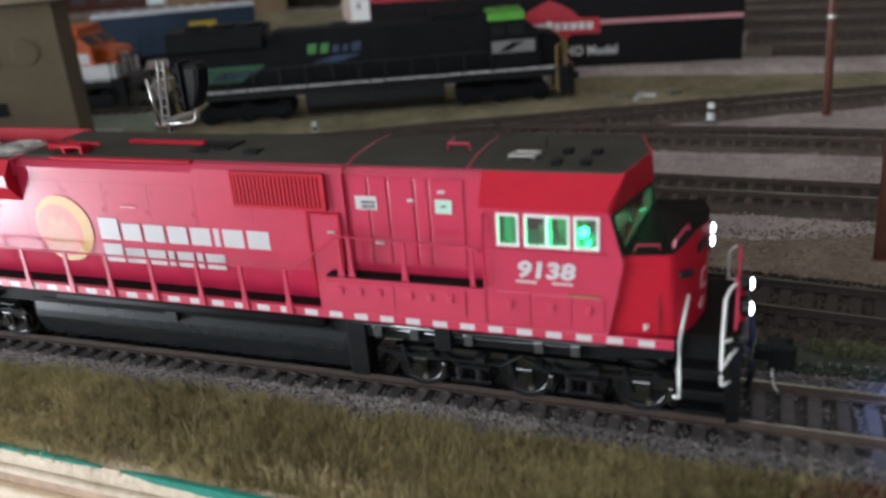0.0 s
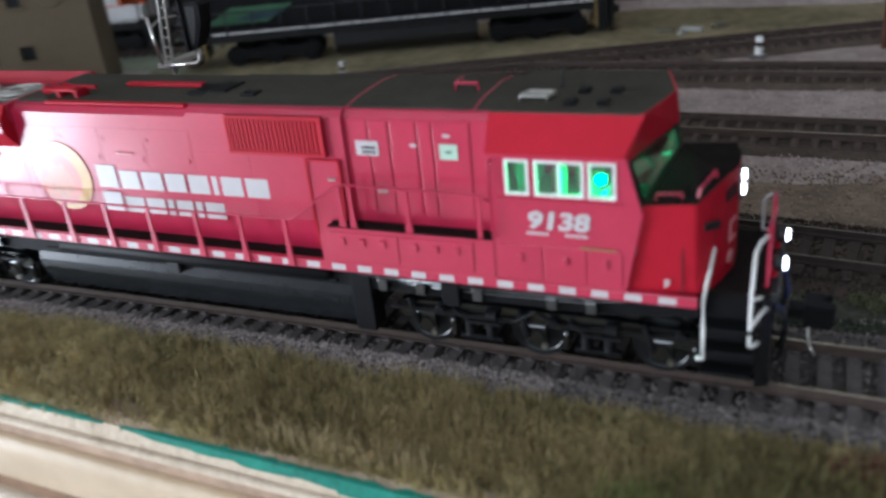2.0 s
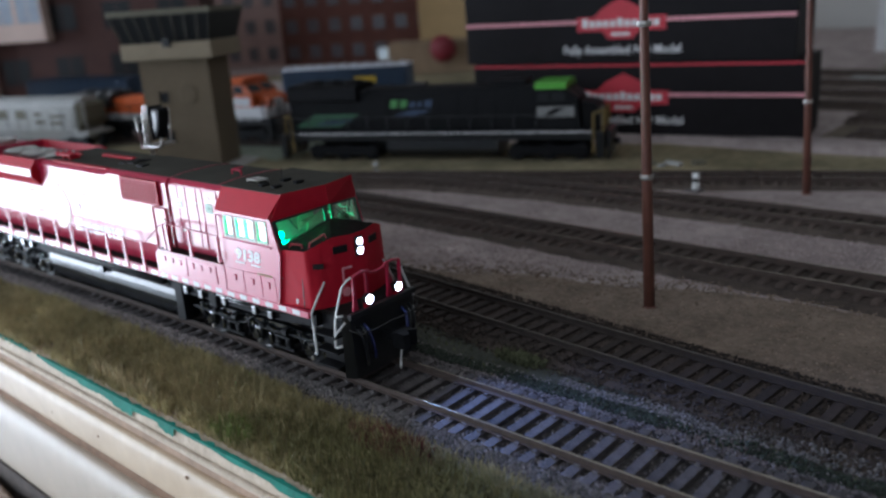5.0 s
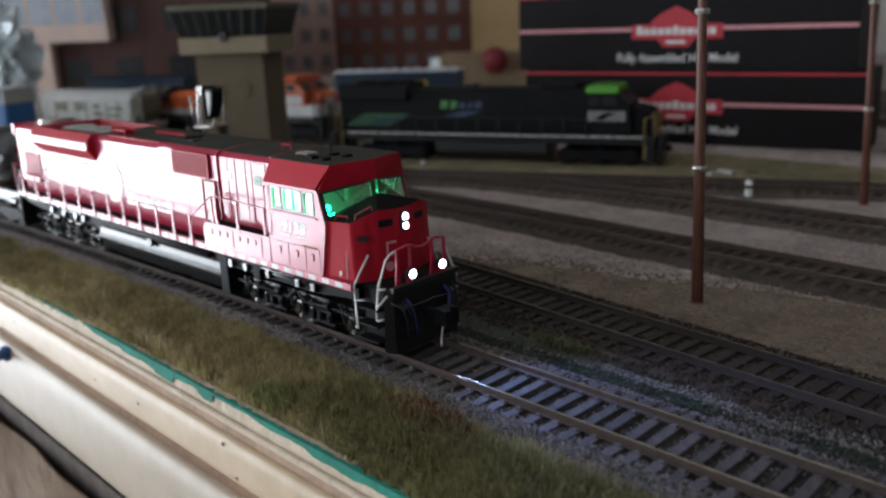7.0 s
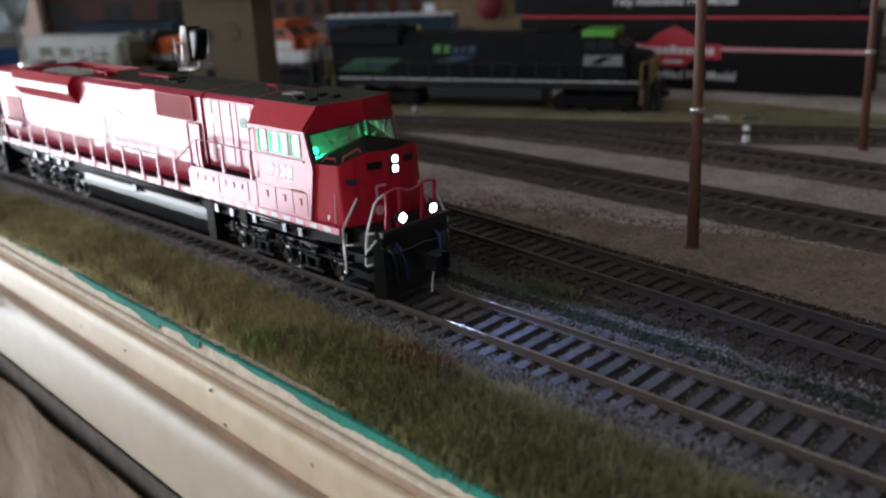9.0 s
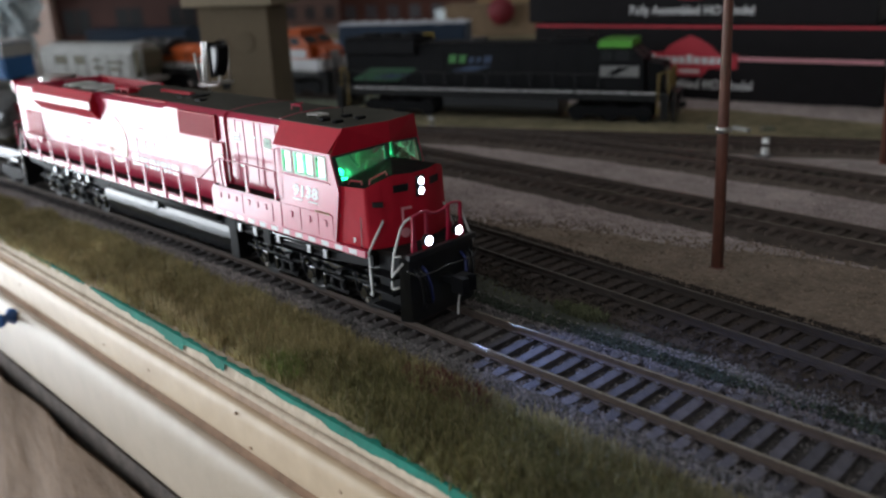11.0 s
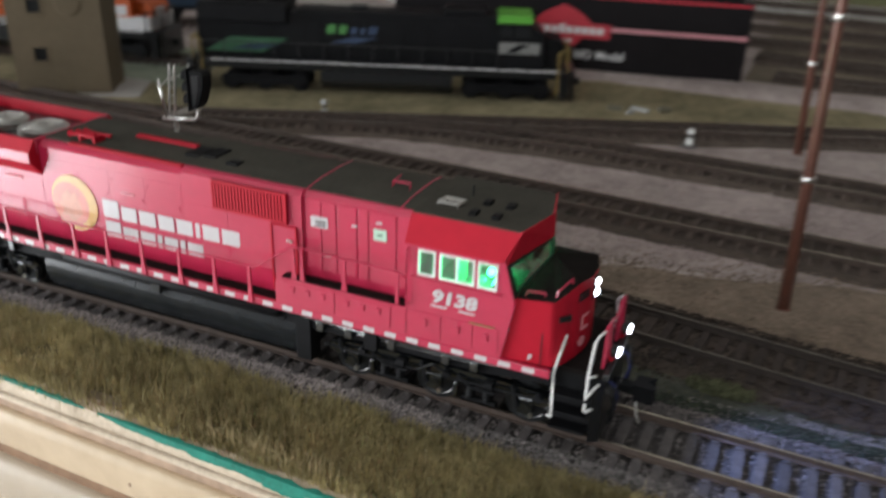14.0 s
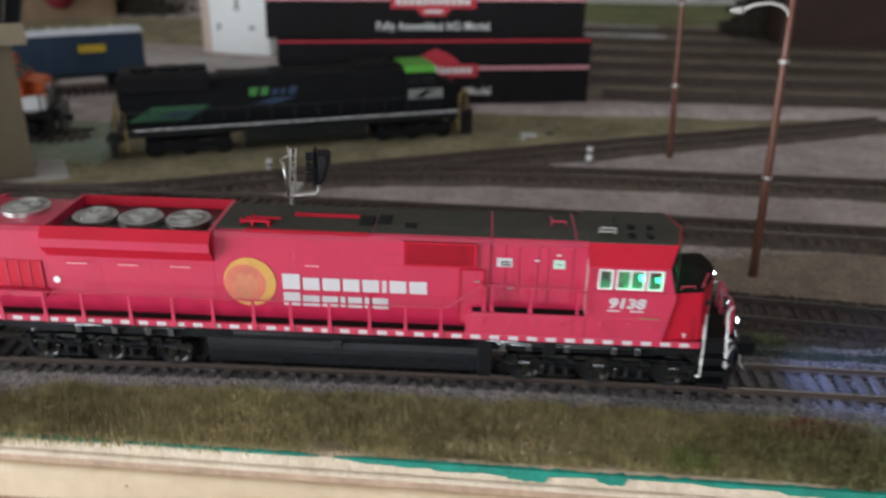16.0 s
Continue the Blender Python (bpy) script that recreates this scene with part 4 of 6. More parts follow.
        part("door_handle", block(bmesh.new(), 41.5, 43.4, s * 15.3 - 0.2, s * 15.3 + 0.2, 40.0, 40.6, 0.1), SILVER, door, "bright door handle")
        # louvred intake
        intake = part("intake_grille", block(bmesh.new(), 17.9, 42.2, s * 14.9 - 0.4, s * 14.9 + 0.4, 45.3, 54.0, 0.15), SHADE_RED, loco, "red louvred intake with gap shade painted on its back")
        for x0, x1, z0, z1 in ((17.9, 42.2, 45.3, 46.0), (17.9, 42.2, 53.3, 54.0), (17.9, 18.5, 46.0, 53.3), (41.6, 42.2, 46.0, 53.3)):
            part("grille_frame", block(bmesh.new(), x0, x1, *sorted((s * 15.0, s * 15.75)), z0, z1, 0.1), DARK_RED, intake)
        for n in range(22):
            x = 18.7 + n * 1.06
            part("louvre", block(bmesh.new(), x, x + 0.62, *sorted((s * 15.2, s * 15.7)), 46.0, 53.3), DARK_RED, intake)
        # equipment doors behind the cab
        for x0, x1 in ((47.2, 51.8), (52.2, 56.4), (56.9, 62.6), (63.1, 66.0), (66.4, 74.0)):
            door = skin(x0, x1, 33.0, 53.2, 0.25, "equipment_door", y=13.8)
        part("latch", block(bmesh.new(), 52.8, 55.0, s * 14.2 - 0.2, s * 14.2 + 0.2, 37.6, 38.4, 0.1), SILVER, loco, "bright door latch")
        # radiator flare
        bm = prism(bmesh.new(), [(s * 14.3, 43.4), (s * 18.1, 48.2), (s * 18.1, 51.7), (s * 15.6, 55.0), (s * 14.9, 55.0), (s * 14.3, 50.0)], "x", -104.8, -46.8)
        part("radiator_flare", bm, DARK_RED, loco, "flared red radiator hood")
        bm = block(bmesh.new(), -104.6, -47.0, s * 18.15 - 0.1, s * 18.15 + 0.1, 48.4, 51.4)
        part("radiator_screen", bm, RED, loco, "pale red radiator screen")
        # rear grille
        grille = part("rear_grille", block(bmesh.new(), -124.5, -107.0, s * 14.6 - 0.25, s * 14.6 + 0.25, 31.0, 41.6, 0.1), DARK_RED, loco, "dark red rear grille")
        for n in range(5):
            x = -124.3 + n * 4.1
            part("grille_bar", block(bmesh.new(), x, x + 0.5, s * 14.9 - 0.15, s * 14.9 + 0.15, 31.2, 41.4), RED, grille)
        bm = block(bmesh.new(), -126.0, -106.5, s * 15.3 - 1.3, s * 15.3 + 1.3, 28.2, 31.0, 0.5)
        part("grille_ledge", bm, RED, loco)
        bm = lathe(bmesh.new(), (-102.7, s * 14.75, 34.7), [(1.25, -0.15), (1.25, 0.15)], "y", 18)
        part("round_decal", bm, CARD_WHITE, loco, "white round decal")
    # radiator deck with its red border and three fans, fourth fan behind
    for a, b in ((-104.8, -103.4), (-48.2, -46.5)):
        part("deck_border", block(bmesh.new(), a, b, -15.2, 15.2, 50.5, 55.0, 0.3), RED, loco)
    part("radiator_deck", block(bmesh.new(), -103.4, -48.2, -14.8, 14.8, 50.4, 51.4), BLACK, loco, "dark radiator deck")
    for x, r, z in ((-93.0, 7.7, 51.9), (-76.6, 7.7, 51.9), (-59.6, 7.7, 51.9), (-117.6, 8.2, 54.4)):
        fan = part("fan_housing", lathe(bmesh.new(), (x, 0, z), [(r + 0.1, -0.3), (r + 0.1, 1.4), (r - 0.2, 1.6), (r - 0.5, 1.5)], "z", 36), SILVER, loco, "bright metal fan housing")
        bm = lathe(bmesh.new(), (x, 0, z), [(r - 0.2, 1.45), (r - 0.2, 1.7), (r * 0.35, 2.0), (0.4, 2.0)], "z", 36)
        for n in range(24):
            a = 2 * math.pi * n / 24
            tube(bm, [(x + 1.6 * math.cos(a), 1.6 * math.sin(a), z + 2.05), (x + (r - 0.4) * math.cos(a), (r - 0.4) * math.sin(a), z + 1.85)], 0.11, 4)
        for k in (0.4, 0.6, 0.8):
            lathe(bm, (x, 0, z), [(r * k, 1.9), (r * k + 0.15, 2.15), (r * k + 0.3, 1.9)], "z", 30)
        part("fan_grille", bm, SILVER, fan, "bright metal fan grille")
        part("hub", lathe(bmesh.new(), (x, 0, z), [(1.5, 1.6), (1.5, 2.3), (0.9, 2.5)], "z", 14), SILVER, fan)
    # battery boxes beside the cab
    for s in (-1, 1):
        bm = prism(bmesh.new(), [(39.0, 22.0), (39.0, 28.8), (40.8, 30.4), (79.0, 30.4), (79.0, 22.0)], "y", *sorted((s * 18.2, s * 14.4)))
        box_ob = part("battery_box", bm, RED, loco, "red battery box")
        for x0, x1 in ((41.2, 57.8), (58.2, 74.6)):
            lid = part("box_lid", block(bmesh.new(), x0, x1, s * 18.3 - 0.12, s * 18.3 + 0.12, 23.2, 29.6, 0.1), RED, box_ob)
            for x in (x0 + 3.5, x1 - 3.5, (x0 + x1) / 2):
                part("latch", block(bmesh.new(), x - 0.7, x + 0.7, s * 18.5 - 0.2, s * 18.5 + 0.2, 26.6, 28.4, 0.15), RED, lid)
        part("box_deck", block(bmesh.new(), 41.2, 78.5, s * 16.1 - 1.8, s * 16.1 + 1.8, 30.3, 30.7), GRIME, box_ob, "grimy deck")

    # cab: walls round open windows, thick enough to show
    PANES = ((82.2, 87.0), (88.0, 97.5), (98.2, 103.4))
    for s in (-1, 1):
        y0, y1 = sorted((s * 18.0, s * 17.1))
        side = part("cab_side", prism(bmesh.new(), [(78.8, 22.0), (78.8, 40.7), (107.4, 40.7), (108.2, 38.0), (105.2, 22.0)], "y", y0, y1), RED, loco, "red cab side")
        part("window_header", prism(bmesh.new(), [(78.8, 47.9), (78.8, 49.2), (105.0, 49.2), (105.4, 47.9)], "y", y0, y1), RED, side)
        for a, b in ((78.8, 82.2), (87.0, 88.0), (97.5, 98.2)):
            part("window_post", block(bmesh.new(), a, b, y0, y1, 40.7, 47.9), RED, side)
        part("window_post", prism(bmesh.new(), [(103.4, 40.7), (103.4, 47.9), (105.4, 47.9), (107.4, 40.7)], "y", y0, y1), RED, side)
        for a, b in PANES:
            bm = bmesh.new()
            f, t = 0.55, (s * 18.25, s * 17.5)
            for x0, x1, z0, z1 in ((a, a + f, 40.7, 47.9), (b - f, b, 40.7, 47.9), (a + f, b - f, 40.7, 40.7 + f), (a + f, b - f, 47.9 - f, 47.9)):
                block(bm, x0, x1, *sorted(t), z0, z1)
            if b - a > 6:
                block(bm, (a + b) / 2 - 0.3, (a + b) / 2 + 0.3, *sorted(t), 40.7 + f, 47.9 - f)
            part("cab_window", bm, WHITE, side, "white-framed sliding cab window")
            pane = part("pane", block(bmesh.new(), a + f, b - f, s * 17.7 - 0.08, s * 17.7 + 0.08, 40.7 + f, 47.9 - f), GLASS, side)
            pane.visible_shadow = False
        for x0, x1 in ((80.2, 88.9), (89.3, 97.6), (98.0, 104.5)):
            lid = part("side_panel", block(bmesh.new(), x0, x1, s * 18.05 - 0.1, s * 18.05 + 0.1, 23.0, 30.2, 0.1), RED, side)
            part("latch", block(bmesh.new(), (x0 + x1) / 2 - 0.6, (x0 + x1) / 2 + 0.6, s * 18.3 - 0.18, s * 18.3 + 0.18, 26.4, 28.4, 0.15), RED, lid)
        part("drip_rail", block(bmesh.new(), 80.5, 104.6, s * 18.3 - 0.2, s * 18.3 + 0.2, 39.6, 40.1), RED, side)
        part("step_light", block(bmesh.new(), 96.6, 103.4, s * 18.2 - 0.15, s * 18.2 + 0.15, 30.35, 30.65), YELLOW, side, "thin yellow line")
        bm = tube(bmesh.new(), [(79.4, s * 18.2, 31.5), (79.4, s * 18.9, 32.0), (79.4, s * 18.9, 47.0), (79.4, s * 18.2, 47.5)], 0.3, 6)
        part("grab_iron", bm, RED, side)
    part("cab_floor", block(bmesh.new(), 78.8, 107.0, -17.1, 17.1, 30.0, 31.0), CAB_GREY, loco, "grey cab floor")
    part("cab_back", block(bmesh.new(), 78.8, 79.6, -17.1, 17.1, 31.0, 50.0), CAB_GREY, loco, "grey cab rear wall")
    for s in (-1, 1):
        bm = block(bmesh.new(), 91.0, 96.0, s * 9.5 - 3.2, s * 9.5 + 3.2, 31.0, 37.0, 0.6)
        block(bm, 89.6, 91.4, s * 9.5 - 3.2, s * 9.5 + 3.2, 33.0, 44.0, 0.6)
        part("crew_seat", bm, OLIVE_GREY, loco, "drab crew seat")
    part("control_stand", block(bmesh.new(), 99.5, 104.5, -13.0, -4.0, 31.0, 39.5, 0.6), BLACK, loco, "dark control stand")
    bm = lathe(bmesh.new(), (103.0, -12.0, 41.8), [(0.1, -0.7), (0.6, -0.4), (0.6, 0.4), (0.3, 0.7)], "z", 12)
    part("cab_lamp", bm, GREEN_LED, loco, "lit green cab lamp")
    # roof: sloped red shoulders, flat grey top and a brow over the windscreen
    for s in (-1, 1):
        bm = bmesh.new()
        pts = [(78.6, s * 18.5, 48.9), (78.6, s * 14.5, 55.7), (107.6, s * 14.5, 55.7), (104.8, s * 18.5, 48.9)]
        ins = [(x, y * 0.955, z - 0.35) for x, y, z in pts]
        solid(bm, pts + ins, [(0, 1, 2, 3), (4, 7, 6, 5), (0, 4, 5, 1), (1, 5, 6, 2), (2, 6, 7, 3), (3, 7, 4, 0)])
        part("cab_shoulder", bm, DARK_RED, loco, "sloped red cab shoulder")
    bm = solid(bmesh.new(), [(78.8, -14.5, 55.2), (78.8, 14.5, 55.2), (107.6, 14.5, 55.2), (111.0, 0, 55.2), (107.6, -14.5, 55.2), (78.8, -14.5, 56.0), (78.8, 14.5, 56.0), (107.6, 14.5, 56.0), (111.0, 0, 56.2), (107.6, -14.5, 56.0)],
               [(4, 3, 2, 1, 0), (5, 6, 7, 8, 9), (0, 1, 6, 5), (1, 2, 7, 6), (2, 3, 8, 7), (3, 4, 9, 8), (4, 0, 5, 9)])
    part("cab_roof", bm, ROOF_GREY, loco, "dark grey cab roof")
    for s in (-1, 1):
        # brow between roof edge and glass
        top = [(107.8, s * 14.5, 56.1), (111.4, 0.0, 56.3)]
        low = [(105.4, s * 17.6, 48.0), (111.9, 0.0, 50.2)]
        bm = solid(bmesh.new(), [top[0], top[1], low[1], low[0]] + [(x - 0.8, y, z - 0.3) for x, y, z in (top[0], top[1], low[1], low[0])],
                   [(0, 1, 2, 3), (4, 7, 6, 5), (0, 4, 5, 1), (1, 5, 6, 2), (2, 6, 7, 3), (3, 7, 4, 0)])
        part("brow", bm, DARK_RED, loco, "red brow over the windscreen")
        # windscreen half: frame and pane
        o = [(107.9, s * 17.3, 39.8), (105.5, s * 17.5, 47.8), (111.7, s * 0.7, 50.0), (112.3, s * 0.7, 45.2)]
        c = [sum(p[k] for p in o) / 4 for k in range(3)]
        i = [tuple(c[k] + (p[k] - c[k]) * 0.86 for k in range(3)) for p in o]
        back = lambda pts: [(x - 0.7, y, z) for x, y, z in pts]
        bm = bmesh.new()
        solid(bm, o + i + back(o) + back(i), [(0, 1, 5, 4), (1, 2, 6, 5), (2, 3, 7, 6), (3, 0, 4, 7), (8, 12, 13, 9), (9, 13, 14, 10), (10, 14, 15, 11), (11, 15, 12, 8),
                                              (4, 5, 13, 12), (5, 6, 14, 13), (6, 7, 15, 14), (7, 4, 12, 15), (0, 8, 9, 1), (1, 9, 10, 2), (2, 10, 11, 3), (3, 11, 8, 0)])
        screen = part("windscreen", bm, BLACK, loco, "black-framed windscreen")
        m = [(x - 0.3, y, z) for x, y, z in i]
        pane = part("pane", solid(bmesh.new(), m + [(x - 0.15, y, z) for x, y, z in m], [(0, 1, 2, 3), (7, 6, 5, 4), (0, 4, 5, 1), (1, 5, 6, 2), (2, 6, 7, 3), (3, 7, 4, 0)]), GLASS, screen)
        pane.visible_shadow = False
        wiper = tube(bmesh.new(), [(108.9, s * 10.5, 44.4), (108.0, s * 13.0, 48.4)], 0.2, 5)
        part("wiper", wiper, BLACK, screen)
    # nose: sides that taper forwards and lean in, rounded into the angled front
    right = [(108.0, 17.1, 39.6), (117.4, 16.0, 40.0), (119.6, 13.2, 41.6), (121.8, 9.0, 43.2), (123.4, 3.0, 42.8)]
    foot = [(104.6, 17.1), (118.3, 16.2), (120.2, 13.8), (121.9, 9.2), (123.4, 3.0)]
    ring = [(x, -y, z) for x, y, z in right] + list(reversed(right))
    low = [(x, -y, 22.0) for x, y in foot] + [(x, y, 22.0) for x, y in reversed(foot)]
    n = len(ring)
    bm = solid(bmesh.new(), ring + low, [(k, (k + 1) % n, n + (k + 1) % n, n + k) for k in range(n)] + [tuple(range(n, 2 * n))])
    edges = [e for e in bm.edges if abs(e.verts[0].co.z - e.verts[1].co.z) > 5 and max(v.co.x for v in e.verts) > 112]
    bmesh.ops.bevel(bm, geom=edges, offset=0.8, segments=3, affect="EDGES", profile=0.5)
    nose = part("nose", bm, DARK_RED, loco, "red angled nose")
    apex = [(112.4, -0.7, 45.6), (112.4, 0.7, 45.6)]
    bm = solid(bmesh.new(), ring + apex, [(0, 1, 10), (1, 2, 10), (2, 3, 10), (3, 4, 10), (4, 5, 11, 10), (5, 6, 11), (6, 7, 11), (7, 8, 11), (8, 9, 11)])
    part("nose_top", bm, GRIME, nose, "dark anti-glare nose top")
    bm = tube(bmesh.new(), [(110.0, -15.5, 39.9), (110.2, -15.0, 41.2), (114.6, -14.6, 41.4), (114.8, -14.6, 39.9)], 0.28, 6)
    tube(bm, [(117.4, -14.2, 40.4), (117.6, -14.0, 42.2), (119.8, -9.8, 44.2), (120.0, -9.4, 42.8)], 0.28, 6)
    part("grab_iron", bm, RED, nose)
    for s in (-1, 1):
        seam = [(x + d, s * (y + 0.03), z) for x, y, z in ((115.0, 15.93, 39.5), (115.2, 16.82, 22.3)) for d in (0.0, 0.25)]
        part("nose_seam", solid(bmesh.new(), seam + [(x, y - s * 0.12, z) for x, y, z in seam], [(0, 1, 3, 2), (4, 6, 7, 5), (0, 4, 5, 1), (2, 3, 7, 6), (0, 2, 6, 4), (1, 5, 7, 3)]), BLACK, nose)
        m = pose(122.4 * MM, s * 6.8 * MM, 39.0 * MM, 0, 0, s * 15.5)
        ob = part("number_board", block(bmesh.new(), -0.2, 0.35, -2.4, 2.4, -1.1, 1.1, 0.1), SMOKE, nose, "dark number board")
        ob.matrix_basis = m
    part("nose_vent", block(bmesh.new(), -0.3, 0.3, -1.6, 1.6, -0.8, 0.8, 0.1), BLACK, nose).matrix_basis = pose(0.1200, -0.0138, 0.0352, 0, 0, -48)
    # plain pale marks on the angled front
    bm = bmesh.new()
    block(bm, 0, 0.12, -1.9, -1.2, -2.2, 2.2), block(bm, 0, 0.12, -1.2, 1.6, 1.5, 2.2), block(bm, 0, 0.12, -1.2, 1.6, -2.2, -1.5)
    part("nose_mark", bm, CARD_PINK, nose, "pale open bracket mark").matrix_basis = pose(0.12295, -0.0051, 0.0310, 0, 0, -14)
    bm = lathe(bmesh.new(), (0, 0, 0), [(0.8, 0.0), (1.5, 0.0), (1.5, 0.12), (0.8, 0.12)], "x", 20)
    part("nose_mark", bm, CARD_PINK, nose, "small pale ring mark").matrix_basis = pose(0.12275, -0.0060, 0.0255, 0, 0, -14)
    housing = part("headlight", block(bmesh.new(), 122.8, 124.0, -1.7, 1.7, 35.4, 41.6, 0.4), BLACK, nose, "twin headlight housing")
    for z in (37.1, 40.0):
        part("lens", lathe(bmesh.new(), (124.0, 0, z), [(1.05, -0.2), (1.05, 0.2), (0.7, 0.5)], "x", 16), LENS, housing, "lit white headlight lens")
    # front platform, pilot, steps
    bm = block(bmesh.new(), 115, 131.0, -14.0, 14.0, 20.6, 22.0, 0.2)
    part("front_platform", bm, GRIME, loco, "black front platform")
    bm = bmesh.new()
    solid(bm, [(129.0, -15.6, 2.2), (129.0, 15.6, 2.2), (129.6, 15.6, 21.0), (129.6, -15.6, 21.0), (131.6, -13.2, 1.6), (131.6, 13.2, 1.6), (131.2, 13.6, 21.0), (131.2, -13.6, 21.0)],
          [(0, 1, 2, 3), (4, 7, 6, 5), (0, 4, 5, 1), (1, 5, 6, 2), (2, 6, 7, 3), (3, 7, 4, 0)])
    part("pilot", bm, BLACK, loco, "black pilot plate")
    for s in (-1, 1):
        for z in (5.2, 10.0, 15.0):
            part("step", block(bmesh.new(), 119.0, 128.4, s * 15.4 - 2.2, s * 15.4 + 2.2, z, z + 0.7, 0.15), NS_BLACK, loco, "black step")
        part("step_back", block(bmesh.new(), 118.6, 128.8, s * 13.0 - 0.4, s * 13.0 + 0.4, 4.0, 20.4), NS_BLACK, loco)
        rail = tube(bmesh.new(), [(119.7, s * 17.6, 8.6), (119.5, s * 17.8, 15.0), (119.4, s * 17.8, 21.8), (120.0, s * 15.0, 26.4), (120.5, s * 12.7, 29.9), (119.6, s * 12.2, 30.5)], 0.36, 8)
        tube(rail, [(119.7, s * 17.6, 8.6), (118.4, s * 17.2, 8.6)], 0.4, 6)
        part("step_rail", rail, WHITE, loco, "white-painted step handrail", smooth=True)
        rail = tube(bmesh.new(), [(127.8, s * 17.2, 12.4), (127.7, s * 16.6, 18.0), (127.6, s * 15.6, 22.4), (127.7, s * 12.4, 29.6), (128.4, s * 11.2, 31.2), (129.6, s * 10.2, 32.3)], 0.36, 8)
        tube(rail, [(128.0, s * 17.2, 12.4), (129.4, s * 15.8, 12.8)], 0.4, 6)
        tube(rail, [(127.9, s * 16.8, 16.6), (128.9, s * 15.8, 18.0), (130.3, s * 14.8, 20.0)], 0.42, 6)
        tube(rail, [(127.7, s * 15.8, 21.6), (129.4, s * 14.6, 21.8)], 0.34, 6)
        part("step_rail", rail, WHITE, loco, "white-painted step handrail", smooth=True)
        light = part("ditch_light", lathe(bmesh.new(), (132.2, s * 6.3, 25.0), [(0.9, -1.6), (1.7, -1.2), (1.8, 0.2), (1.5, 0.4)], "x", 18), BLACK, loco, "black ditch light housing")
        part("lens", lathe(bmesh.new(), (132.2, s * 6.3, 25.0), [(1.45, 0.2), (1.3, 0.6), (0.6, 0.9)], "x", 16), LENS, light, "lit white ditch light lens")
        part("bracket", block(bmesh.new(), 130.4, 131.6, s * 6.3 - 0.8, s * 6.3 + 0.8, 21.8, 24.0, 0.2), DARK_RED, light)
    # front handrail, dipped in the middle, on four posts
    line = [(129.6, -10.2, 32.3), (129.9, -6.6, 33.0), (130.0, -4.4, 32.9), (130.1, -2.6, 31.9), (130.1, 0.0, 31.5), (130.1, 2.6, 31.9), (130.0, 4.4, 32.9), (129.9, 6.6, 33.0), (129.6, 10.2, 32.3)]
    front = part("front_handrail", tube(bmesh.new(), line, 0.42, 8), RED, loco, "red front handrail", smooth=True)
    for y, h in ((-9.9, 32.4), (-4.6, 32.9), (4.6, 32.9), (9.9, 32.4)):
        part("post", prism(bmesh.new(), [(y - 1.1, 21.5), (y - 0.5, 27), (y - 0.45, h), (y + 0.45, h), (y + 0.5, 27), (y + 1.1, 21.5)], "x", 129.6, 130.3), RED, front)
    part("pilot_sill", block(bmesh.new(), 130.8, 132.4, -14.2, 14.2, 20.6, 22.4, 0.2), BLACK, loco, "black end sill")
    # coupler, hoses
    bm = block(bmesh.new(), 131, 138, -1.6, 1.6, 10.4, 13.0, 0.4)
    solid(bm, [(137, -2.6, 9.4), (142, -3.0, 9.4), (142.6, -1.0, 9.4), (140, 0.6, 9.4), (142, 2.8, 9.4), (137, 2.8, 9.4), (137, -2.6, 14.2), (142, -3.0, 14.2), (142.6, -1.0, 14.2), (140, 0.6, 14.2), (142, 2.8, 14.2), (137, 2.8, 14.2)],
          [(5, 4, 3, 2, 1, 0), (6, 7, 8, 9, 10, 11)] + [(k, (k + 1) % 6, 6 + (k + 1) % 6, 6 + k) for k in range(6)])
    part("coupler", bm, NS_BLACK, loco, "black knuckle coupler")
    part("coupler_pin", tube(bmesh.new(), [(138.2, 0.4, 9.8), (138.0, -0.4, 7.0), (138.4, -1.4, 4.6), (139.7, -2.8, 3.0)], 0.32, 6), SILVER, loco, "bright wire uncoupling pin", smooth=True)
    for y0, dip in ((-11.5, 4.0), (-9.8, 6.0), (-8.2, 5.0), (8.2, 5.0), (9.8, 6.0), (11.5, 4.0)):
        s = 1 if y0 > 0 else -1
        part("air_hose", tube(bmesh.new(), [(131.0, y0, 17.5), (133.0, y0, 16.0), (133.8, y0 - s * 0.6, 12.5), (133.2, y0 - s * 1.8, dip + 3), (132.4, y0 - s * 2.4, dip + 1)], 0.5, 7), BLUE_WIRE if abs(y0) < 9 else BLACK, loco, "thin air hose", smooth=True)
    part("cut_lever", tube(bmesh.new(), [(132.0, -15.2, 18.2), (133.4, -12.0, 15.8), (133.8, -4.0, 15.8), (134.4, 0.0, 16.6), (133.8, 4.0, 15.8), (133.4, 12.0, 15.8), (132.0, 15.2, 18.2)], 0.2, 6), TRUCK, loco, "thin black uncoupling lever", smooth=True)

    # side handrails
    posts = (30.7, 18.7, 6.4, -7.3, -20.6, -33.5, -47.7, -61.6, -76.6, -93.3, -106.8, -122.5)
